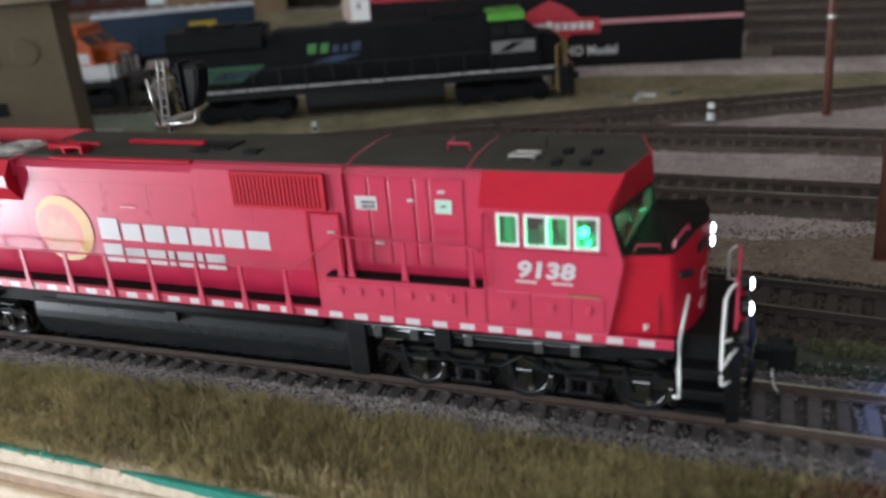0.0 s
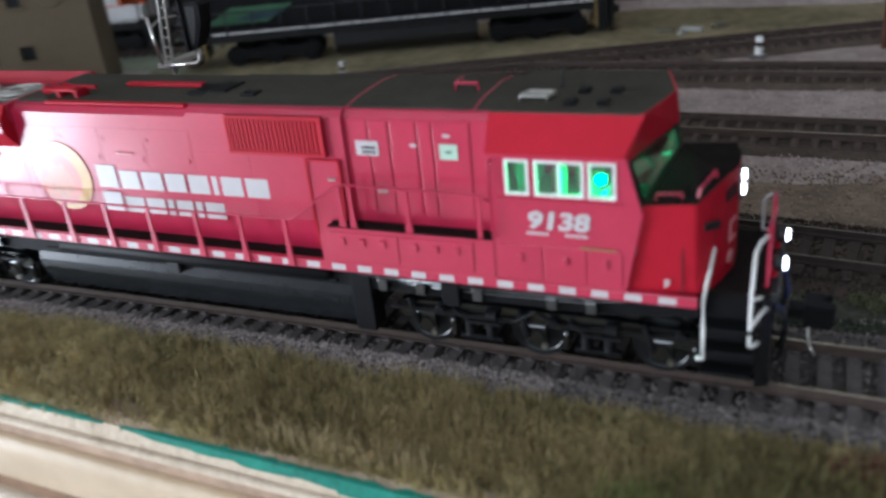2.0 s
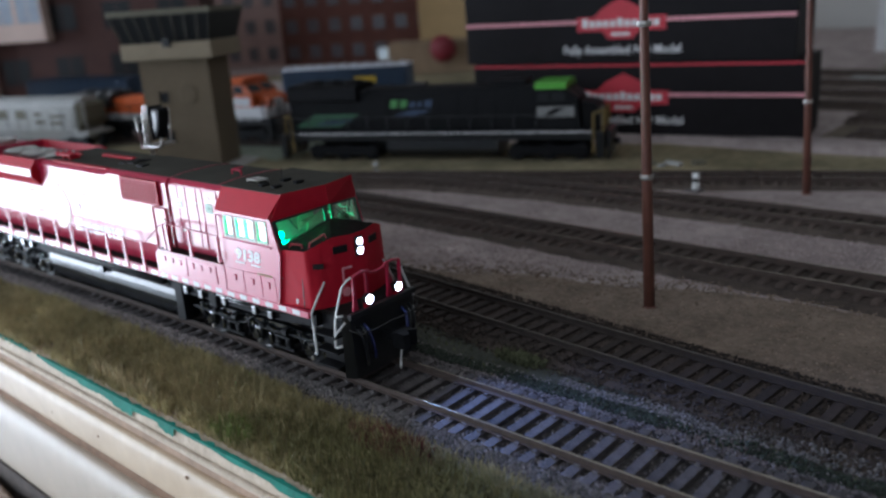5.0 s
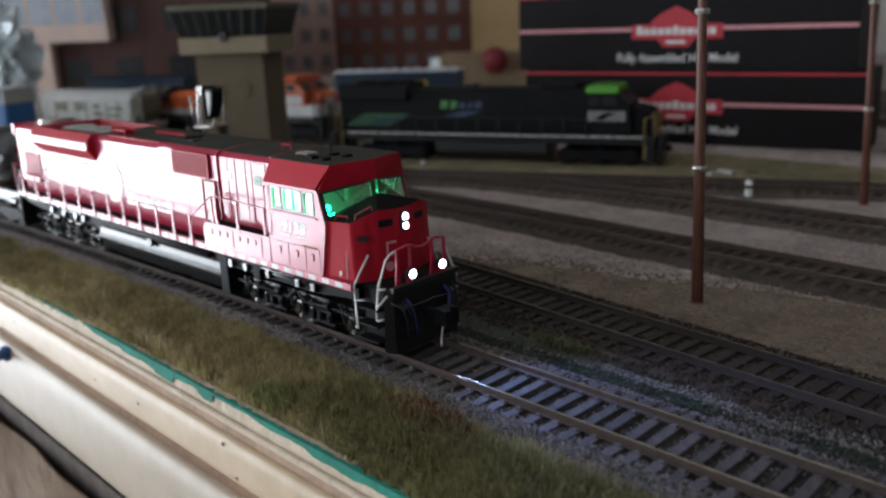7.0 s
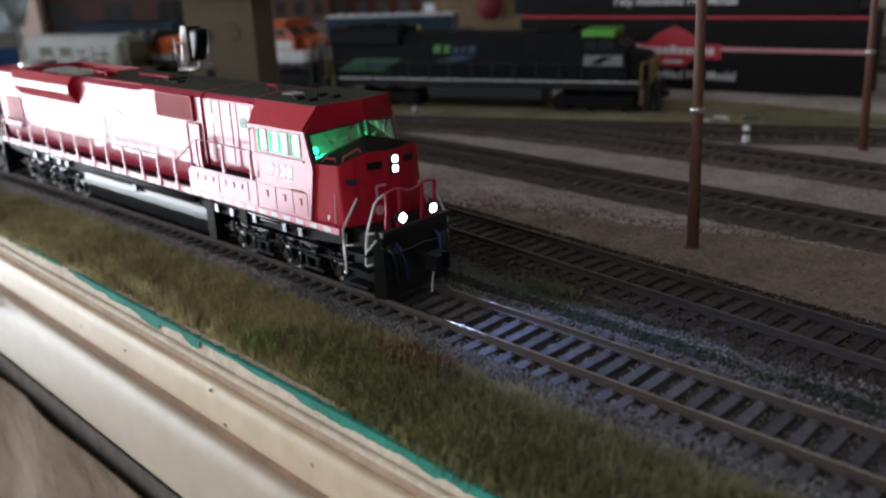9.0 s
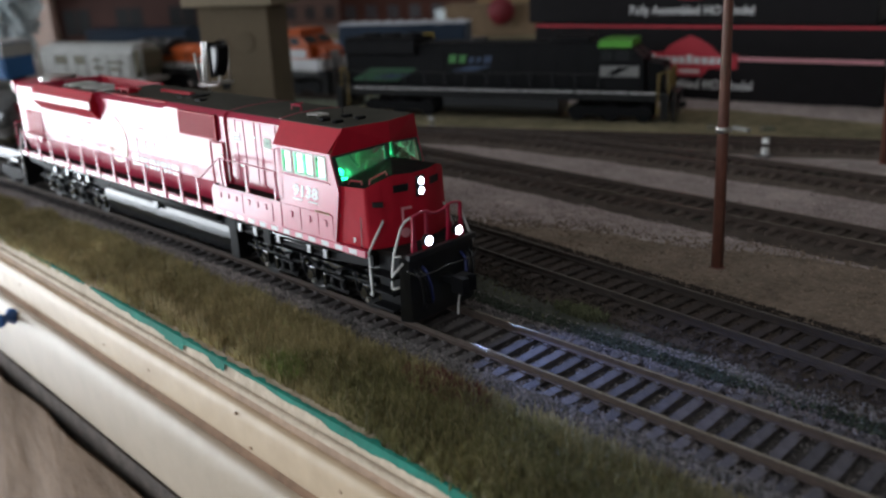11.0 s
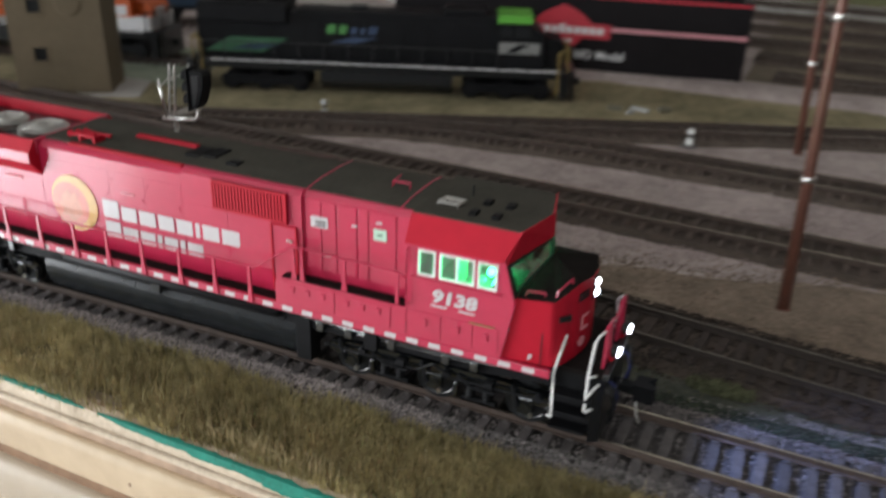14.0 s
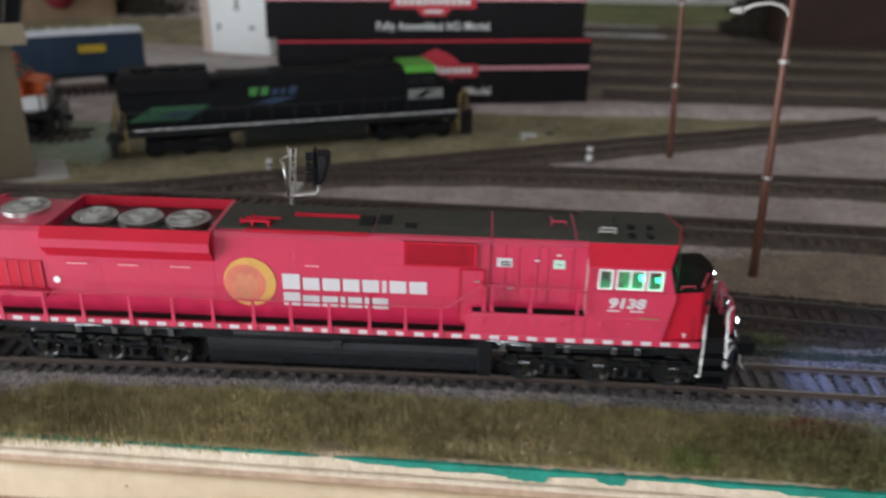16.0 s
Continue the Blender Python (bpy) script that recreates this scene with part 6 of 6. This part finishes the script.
hopper("olive_hopper", on_line((-0.672, 0.3055), (-0.527, 0.3585), 0.012), "pale grey covered hopper car with an olive end", CAR_GREY, 130, 44)
far_car = boxcar("far_blue_car", on_line((-0.845, 0.2420), (-0.690, 0.2985), 0.012), "bright blue model freight car with a white upper band", material("bright_blue", (0.03, 0.14, 0.36), 0.6, vary=0.15, scale=50), CARD_WHITE, 150, 46)
part("upper_band", block(bmesh.new(), -75.2, 75.2, -17.1, 17.1, 33.0, 45.0, 0.2), CAR_GREY, far_car, "pale upper band")


def dark_car(m):
    boxcar("dark_tank_car", m, "dark steel-blue freight car behind the tower", CAR_BLUE, CAR_BLUE, 150, 36)


dark_car(on_line((-0.90, 0.450), (-0.74, 0.515), 0.015))


def black_tail():
    """The black car coupled behind the red locomotive."""
    car = thing("black_tank_car", pose(-0.345, front_line(-0.345) + 0.0, RAIL_Z, 0, 0, 3.6), "dark rounded tank car coupled behind the red locomotive", "freight car")
    part("tank", lathe(bmesh.new(), (0, 0, 32), [(2, -68), (12, -66), (16.5, -61), (16.5, 61), (12, 66), (2, 68)], "x", 32), TRUCK, car, "dark rounded tank", smooth=True)
    part("underframe", block(bmesh.new(), -70, 70, -6, 6, 10, 16, 0.4), BLACK, car)
    part("dome", lathe(bmesh.new(), (0, 0, 47), [(5, 0), (5, 4), (3.5, 5)], "z", 18), TRUCK, car)
    for s in (-1, 1):
        part("side_rail", tube(bmesh.new(), [(-62, s * 17.4, 34), (62, s * 17.4, 34)], 0.4, 6), TRUCK, car)
    for d in (-1, 1):
        simple_truck(car, (d * 60 - 8, d * 60 + 8))
        part("end_platform", block(bmesh.new(), d * 71 - 4, d * 71 + 4, -15, 15, 14, 16, 0.3), BLACK, car)


black_tail()


# ---- structures on the layout ----
TOWER_CREAM = material("tower_cream", (0.30, 0.245, 0.165), 0.85, vary=0.12, scale=40)


def control_tower():
    a = radians(32)
    tower = thing("control_tower", Matrix.Translation((-0.4085, 0.3285, 0.0100)) @ pose(0, 0, 0, 0, 0, math.degrees(a)), "tan model control tower with a glazed top", "tower")
    w, d, h = 54.0, 36.0, 79.0
    holes = ((11.5, 21.0, 48.0, 57.5), (11.5, 21.0, 19.5, 29.0))
    # front wall pieces round the two window openings
    for x0, x1, y0, y1, z0, z1 in ((0, 11.5, 0, 2, 0, h), (21.0, w, 0, 2, 0, h), (11.5, 21.0, 0, 2, 0, 19.5), (11.5, 21.0, 0, 2, 29.0, 48.0), (11.5, 21.0, 0, 2, 57.5, h),
                                   (0, 2, 2, d, 0, h), (w - 2, w, 2, d, 0, h), (2, w - 2, d - 2, d, 0, h)):
        part("shaft_wall", block(bmesh.new(), x0, x1, y0, y1, z0, z1), TAN, tower, "tan tower wall")
    for x0, x1, z0, z1 in holes:
        bm = bmesh.new()
        block(bm, x0, x0 + 1, -0.4, 1, z0, z1), block(bm, x1 - 1, x1, -0.4, 1, z0, z1), block(bm, x0 + 1, x1 - 1, -0.4, 1, z1 - 1, z1), block(bm, x0 - 0.5, x1 + 0.5, -1.0, 1, z0 - 0.6, z0 + 0.6)
        window = part("window", bm, TAN, tower)
        part("pane", block(bmesh.new(), x0 + 1, x1 - 1, 1.2, 1.6, z0, z1 - 1), SMOKE, window, "dark pane")
    part("round_plaque", lathe(bmesh.new(), (35.5, -0.2, 54.0), [(6.6, -0.5), (7.2, -0.2), (7.2, 0.4)], "y", 30), material("plaque_brown", (0.15, 0.115, 0.07), 0.85, vary=0.15, scale=80), tower, "round dark plaque")
    part("base_slab", block(bmesh.new(), -6, w + 18, -9, d + 6, -1.5, 0.6, 0.4), CONCRETE, tower, "pale concrete base slab")
    part("balcony", block(bmesh.new(), -8, w + 8, -8, d + 8, h + 1, h + 13, 0.6), TOWER_CREAM, tower, "cream balcony band")
    lo, hi = (-6, w + 6, -6, d + 6, h + 13), (-11, w + 11, -11, d + 11, h + 32)
    def corner(q):
        return [(q[0], q[2], q[4]), (q[1], q[2], q[4]), (q[1], q[3], q[4]), (q[0], q[3], q[4])]
    bm = solid(bmesh.new(), corner(lo) + corner(hi), [(0, 1, 5, 4), (1, 2, 6, 5), (2, 3, 7, 6), (3, 0, 4, 7), (3, 2, 1, 0), (4, 5, 6, 7)])
    glazing = part("glazing", bm, SMOKE, tower, "dark slanted glazing")
    for n in range(9):
        f = n / 8
        for k in range(4):
            p, q = Vector(corner(lo)[k]).lerp(Vector(corner(lo)[(k + 1) % 4]), f), Vector(corner(hi)[k]).lerp(Vector(corner(hi)[(k + 1) % 4]), f)
            part("mullion", tube(bmesh.new(), [p, q], 0.65, 5), DARK_TRIM, glazing)
    part("roof", block(bmesh.new(), -12.5, w + 12.5, -12.5, d + 12.5, h + 32, h + 36, 0.6), OLIVE_GREY, tower, "flat dark roof")
    part("wall_lamp", block(bmesh.new(), 26, 32, -10, -7.5, h + 10, h + 16, 0.4), BLACK, tower)


control_tower()


def light_pole(name, x, y, lean, arm):
    base = thing(name, Matrix.Translation((x, y, GROUND)) @ pose(0, 0, 0, 0, lean, 0), "rust-brown tapered yard light pole with white lamp arm" if arm else "plain rust-brown tapered yard pole with pale collars", "light pole", group="yard light poles")
    part("pole", tube(bmesh.new(), [(0, 0, -2), (0, 0, 48), (0, 0, 97), (0, 0, 136)], 2.1, 12, 1.25), RUST_POLE, base, smooth=True)
    part("foot", lathe(bmesh.new(), (0, 0, 0), [(2.8, -0.5), (2.7, 0.4), (2.3, 1.0)], "z", 14), RUST_POLE, base)
    for z in (48.8, 100.5):
        part("collar", lathe(bmesh.new(), (0, 0, z), [(2.3, -0.9), (2.5, 0), (2.3, 0.9)], "z", 14), SILVER, base, "pale metal collar")
    if not arm:
        return
    head = part("lamp_arm", tube(bmesh.new(), [(0, 0, 117), (-1.2, 0, 121), (-4.0, 0, 123.5), (-9, 0, 124.6), (-15, 0, 123.8), (-19, 0, 122.2)], 0.85, 8), CONCRETE, base, "pale curved lamp arm", smooth=True)
    part("lamp_head", lathe(bmesh.new(), (-21.5, 0, 121.6), [(0.4, -3.4), (1.2, -1.5), (1.6, 1.0), (0.9, 3.0)], "x", 14), CONCRETE, head, "pale lamp head")


light_pole("light_pole", 0.0380, 0.2672, -1.6, 1)
light_pole("light_pole", 0.0284, 0.4545, -2.4, 0)


def signal():
    """The trackside signal behind the red locomotive."""
    s = thing("track_signal", pose(-0.1600, 0.1965, GROUND, 0, 0, 0), "silver trackside signal mast with ladder and hooded black head", "signal")
    part("mast", tube(bmesh.new(), [(0, -4.5, 0), (0, -4.5, 59)], 0.8, 10), SILVER, s, "silver mast", smooth=True)
    part("base", block(bmesh.new(), -4, 4, -8.5, -0.5, 0, 4, 0.4), CONCRETE, s)
    part("relay_box", block(bmesh.new(), 4, 12, -3, 4, 0, 14, 0.5), CAR_GREY, s, "grey relay box")
    for x, y in ((1.2, -7.2), (3.0, -6.6)):
        part("ladder_rail", tube(bmesh.new(), [(x - 1.2, y, 59.6), (x, y + 0.9, 77.0)], 0.42, 6), SILVER, s)
    bm = bmesh.new()
    for n in range(6):
        tube(bm, [(0.2 + 0.17 * n, -7.1 + 0.13 * n, 61.5 + 2.6 * n), (2.0 + 0.17 * n, -6.5 + 0.13 * n, 61.5 + 2.6 * n)], 0.25, 4)
    part("ladder_rungs", bm, SILVER, s)
    part("platform", block(bmesh.new(), -1.6, 2.4, -9.0, 6.0, 58.7, 60.0, 0.25), SILVER, s, "silver platform")
    part("platform_rail", tube(bmesh.new(), [(0.2, -8.8, 59.5), (-1.2, -9.3, 72.6)], 0.5, 8), SILVER, s, smooth=True)
    part("platform_rail", tube(bmesh.new(), [(-1.0, 5.8, 59.5), (-4.2, 8.6, 73.6)], 0.42, 8), SILVER, s, smooth=True)
    part("platform_rail", tube(bmesh.new(), [(-0.9, -9.1, 69.8), (-4.6, -1.0, 70.6), (-3.4, 7.9, 70.2)], 0.35, 6), SILVER, s)
    part("arm", tube(bmesh.new(), [(1.6, -8.2, 59.4), (9.6, -6.2, 59.6), (10.8, -5.6, 60.6), (10.8, -5.5, 65)], 0.75, 8), SILVER, s, smooth=True)
    bm = prism(bmesh.new(), [(-0.4, 8.4), (5.8, 8.2), (7.0, 6.6), (6.4, 1.0), (4.0, -5.6), (2.2, -8.4), (-0.4, -8.4)], "y", -3.6, 3.6)
    bmesh.ops.bevel(bm, geom=list(bm.edges), offset=0.4, segments=2, affect="EDGES", profile=0.5)
    ob = part("head", bm, NS_BLACK, s, "black signal head")
    ob.matrix_basis = pose(0.0106, -0.0058, 0.0702, 0, 0, 6) @ Matrix.Scale(0.74, 4)
    bm = prism(bmesh.new(), [(1.0, 6.6), (4.9, 6.4), (4.6, 1.4), (3.0, -4.6), (1.6, -7.0), (1.0, -7.0)], "y", -3.9, -3.55)
    part("side_plate", bm, BLACK, ob, "glossy side plate")
    bm = block(bmesh.new(), -1.4, -0.5, -4.6, 4.6, -9.4, 9.4, 0.2)
    part("backplate", bm, NS_BLACK, ob, "black backplate")
    for z in (-5.4, 0.0, 5.4):
        bm = lathe(bmesh.new(), (0, 0, 0), [(2.1, -1.2), (2.3, -1.4), (2.3, -5.2), (2.1, -5.2), (1.9, -2.0), (0.4, -2.0)], "x", 16)
        bmesh.ops.translate(bm, vec=(0, 0.0, z), verts=bm.verts)
        part("hood", bm, NS_BLACK, ob, "black lens hood")


signal()


def switch_stand(x, y, mat=WHITE):
    s = thing("switch_stand", pose(x, y, GROUND), "small white switch stand beside the yard track", "switch stand", group="switch stands")
    part("stand", tube(bmesh.new(), [(0, 0, 0), (0, 0, 2), (0, 0, 4.4)], 2.3, 10, 1.9), mat, s, "pale stand body")
    part("neck", tube(bmesh.new(), [(0, 0, 4.4), (0, 0, 7)], 0.8, 8), TRUCK, s)
    part("target", block(bmesh.new(), -1.7, 1.7, -1.2, 1.2, 6.6, 9.4, 0.3), mat, s, "small target")
    part("tie_plate", block(bmesh.new(), -4, 4, -6, 6, -0.4, 0.8, 0.2), TIE, s)


switch_stand(-0.0265, 0.4395), switch_stand(-0.2270, 0.3860, CAR_GREY)


def scraps():
    for n, (x, y, w, d, h, a) in enumerate(((-0.080, 0.485, 9, 5, 3, 20), (-0.066, 0.491, 12, 4, 2.4, -15), (-0.052, 0.497, 8, 6, 3.2, 40), (-0.070, 0.482, 6, 3, 2, 70))):
        bm = block(bmesh.new(), -w / 2, w / 2, -d / 2, d / 2, 0, h, 0.6)
        single("scrap_piece", bm, CAR_GREY if n % 2 else OLIVE_GREY, "grey scrap metal piece on the turf", "scrap", group="scrap heap", unit=MM, m=pose(x, y, GROUND + 0.0006, 0, 0, a))


scraps()


# ---- product boxes ----
def product_box(m, length, tall, deep, shift, rise=0.0):
    box_ob = thing("product_box", m, "black cardboard model box with red stripe and red emblem, stacked", "box", group="stacked product boxes")
    part("carton", block(bmesh.new(), 0, length, 0, deep, 0, tall, 0.5), CARD_BLACK, box_ob, "black carton")
    part("edge_stripe", block(bmesh.new(), 0.6, length - 0.6, -0.25, 0.2, tall - 2.4, tall - 0.6), CARD_RED, box_ob, "red edge stripe")
    part("stripe", block(bmesh.new(), 0.6, length - 0.6, -0.2, 0.2, tall * 0.50 + rise, tall * 0.50 + 2.6 + rise), CARD_PINK, box_ob, "pink middle stripe")
    c = shift
    emblem_up = Matrix.Translation((0, 0, rise))
    emblem = prism(bmesh.new(), [(c - 33, tall * 0.40), (c - 33, tall * 0.58), (c - 20, tall * 0.58), (c - 14, tall * 0.68), (c - 8, tall * 0.74), (c, tall * 0.80), (c + 8, tall * 0.74), (c + 14, tall * 0.68), (c + 20, tall * 0.58), (c + 33, tall * 0.58), (c + 33, tall * 0.40), (c + 14, tall * 0.40), (c + 9, tall * 0.30), (c - 9, tall * 0.30), (c - 14, tall * 0.40)], "y", -0.5, 0.1)
    bmesh.ops.transform(emblem, matrix=emblem_up, verts=emblem.verts)
    emblem = part("emblem", emblem, CARD_RED, box_ob, "red emblem with pale bars")
    for n in range(11):
        a, high = c - 29 + n * 5.3, tall * (0.56 if n in (0, 5) else 0.535) + rise
        part("emblem_bar", block(bmesh.new(), a, a + 4.2, -0.75, -0.45, tall * 0.45 + rise, high, 0.1), CARD_WHITE, emblem)
    part("emblem_bar", block(bmesh.new(), c - 7, c + 7, -0.75, -0.45, tall * 0.34 + rise, tall * 0.38 + rise, 0.1), CARD_WHITE, emblem)
    lettering("printed_line", "Fully Assembled HO Model", 8.6 * MM, CARD_WHITE, box_ob, pose(c * MM, -0.0003, (tall * 0.16 + 1.5 * rise) * MM, 90, 0, 0), stretch=0.92, thick=0.00005, bold=0.00015, label="white words on the box")
    return box_ob


BOX_A = math.degrees(math.atan2(0.577 - 0.5305, 0.2385))
BOX_WAY = Matrix.Rotation(radians(BOX_A), 4, "Z") @ Vector((0.016, 0, 0))
product_box(Matrix.Translation(Vector((-0.2750, 0.5290, 0.0100)) + BOX_WAY) @ pose(0, 0, 0, 0, 0, BOX_A + 1), 246, 56.0, 75, 122, 4.0)
product_box(Matrix.Translation(Vector((-0.2830, 0.5310, 0.0664)) + BOX_WAY) @ pose(0, 0, 0, 0, 0, BOX_A), 246, 56.0, 75, 127)


# ---- buildings and clutter at the back ----
def building(name, m, label, wall_mat, width, deep, tall, cols, rows, pane_mat=DIM_GLASS, trim=None, fill=0.5):
    b = thing(name, m, label, "building")
    part("wall", block(bmesh.new(), 0, width, 0, deep, 0, tall), wall_mat, b)
    part("roof_edge", block(bmesh.new(), -1.5, width + 1.5, -1.5, deep + 1.5, tall, tall + 3, 0.4), trim or wall_mat, b)
    for c in range(cols):
        for r in range(rows):
            w, h = width / cols, tall / rows
            x0, z0, f = c * w + w * (1 - fill) / 2, r * h + h * 0.25, fill
            window = bmesh.new()
            block(window, x0, x0 + w * f, -0.5, 0.3, z0 + h * 0.5, z0 + h * 0.56), block(window, x0 - 0.8, x0 + w * f + 0.8, -1.2, 0.3, z0 - 1.4, z0)
            block(window, x0 - 0.8, x0, -0.6, 0.3, z0, z0 + h * 0.56), block(window, x0 + w * f / 2 - 0.6, x0 + w * f / 2 + 0.6, -0.45, 0.3, z0, z0 + h * 0.5), block(window, x0 + w * f, x0 + w * f + 0.8, -0.6, 0.3, z0, z0 + h * 0.56)
            window = part("window", window, trim or wall_mat, b)
            part("pane", block(bmesh.new(), x0, x0 + w * f, -0.25, 0.25, z0, z0 + h * 0.5), pane_mat, window)
    return b


building("brick_block", pose(-1.10, 1.00, GROUND, 0, 0, 28), "tall brown brick model building", BRICK, 290, 90, 230, 7, 5)
building("faded_block", pose(-1.23, 0.92, GROUND, 0, 0, 32), "faded pink-brown brick model building", PINK_BRICK, 150, 80, 240, 4, 5)
building("brown_warehouse", pose(-1.20, 0.52, GROUND, 0, 0, 42), "dark brown model warehouse", material("warehouse_brown", (0.07, 0.032, 0.026), 0.9, vary=0.2, scale=40), 330, 90, 150, 4, 2, SMOKE)
building("sandstone_block", pose(-1.34, 0.36, GROUND + 0.082, 0, 0, 42), "beige model office building with wide windows", SANDSTONE, 318, 80, 105, 8, 1, PALE_GLASS, SANDSTONE, 0.84)
part("base_wall", block(bmesh.new(), 0, 222, 6, 80, -82, 0), SANDSTONE, bpy.data.objects["sandstone_block"], "beige lower wing")
building("ochre_shed", pose(-0.835, 1.085, GROUND, 0, 0, 28), "plain ochre model shed wall", YELLOW_WALL, 130, 60, 150, 1, 1, YELLOW_WALL)


def white_tank():
    b = thing("white_cabinet", pose(-0.402, 0.770, GROUND, 0, 0, -10), "white model shed with beige corner and dark slots", "shed")
    part("wall", block(bmesh.new(), 0, 72, 0, 60, 0, 110, 0.6), WHITE, b, "white wall")
    part("corner_post", block(bmesh.new(), -3, 5, -2, 6, 0, 112, 0.5), SANDSTONE, b, "beige corner post")
    for x, z, w, h in ((36, 44, 3, 12), (50, 26, 6, 3), (14, 24, 3, 6)):
        part("slot", block(bmesh.new(), x, x + w, -0.3, 0.5, z, z + h), SMOKE, b)


white_tank()


def clutter():
    bm = lathe(bmesh.new(), (0, 0, 0), [(2, 0), (16, 1), (19, 9), (16, 17), (2, 18)], "y", 24)
    single("red_spool", bm, material("dull_red", (0.17, 0.010, 0.018), 0.6), "red plastic spool on the clutter heap", "spool", unit=MM, smooth=True, m=pose(-0.634, 0.915, GROUND + 0.036, 0, 0, 35))
    bm = block(bmesh.new(), -75, 75, -25, 25, 0, 46, 1.0)
    single("brown_carton", bm, BROWN_CARD, "plain brown cardboard carton", "carton", unit=MM, m=pose(-0.672, 0.955, GROUND, 0, 0, 35))
    bm = block(bmesh.new(), -12, 12, -10, 10, 0, 17, 2.0)
    single("blue_packet", bm, TARP, "small pale blue packet on a carton", "packet", unit=MM, m=pose(-0.765, 0.935, GROUND + 0.020, 0, 0, 30))
    bm = bmesh.new()
    bmesh.ops.create_icosphere(bm, subdivisions=5, radius=1.0)
    for v in bm.verts:
        k = 0.85 + 0.75 * abs(noise.noise(v.co * 2.6)) + 0.35 * abs(noise.noise(v.co * 7)) + 0.12 * noise.noise(v.co * 18)
        v.co = Vector((v.co.x * 52 * k, v.co.y * 34 * k, v.co.z * 60 * k))
    single("plastic_bag", bm, TARP, "crumpled pale blue plastic bag", "plastic bag", unit=MM, m=pose(-0.900, 0.340, 0.078, 8, 14, 20))
    bm = block(bmesh.new(), 0, 260, 0, 110, 0, 70, 2.0)
    single("brown_case", bm, material("dark_brown_case", (0.05, 0.025, 0.018), 0.6, vary=0.3, scale=20), "dark brown model shed at the yard's back", "shed", unit=MM, m=pose(0.224, 0.917, GROUND, 0, 0, 5))
    bm = block(bmesh.new(), -160, 1300, 0, 12, 0, 70, 1.0)
    single("backdrop_board", bm, GREY_SKY, "plain pale grey board along the back of the layout", "board", unit=MM, m=pose(0, 1.262, GROUND, 0, 0, 6.5))
    leaf = material("shrub", (0.034, 0.027, 0.018), 0.9, vary=0.4, scale=150, island=0.4)
    for x, y, sx, sz in ((-0.60, 1.03, 34, 12), (0.208, 0.985, 13, 17)):
        bm = bmesh.new()
        for n in range(700):
            c = Vector((random.gauss(0, sx), random.gauss(0, 12), abs(random.gauss(0, sz))))
            bmesh.ops.create_icosphere(bm, subdivisions=1, radius=random.uniform(2, 5), matrix=Matrix.Translation(c))
        single("dark_shrubs", bm, leaf, "dark low shrubs at the back of the layout", "shrubs", kind="stuff", unit=MM, m=pose(x, y, GROUND))


clutter()
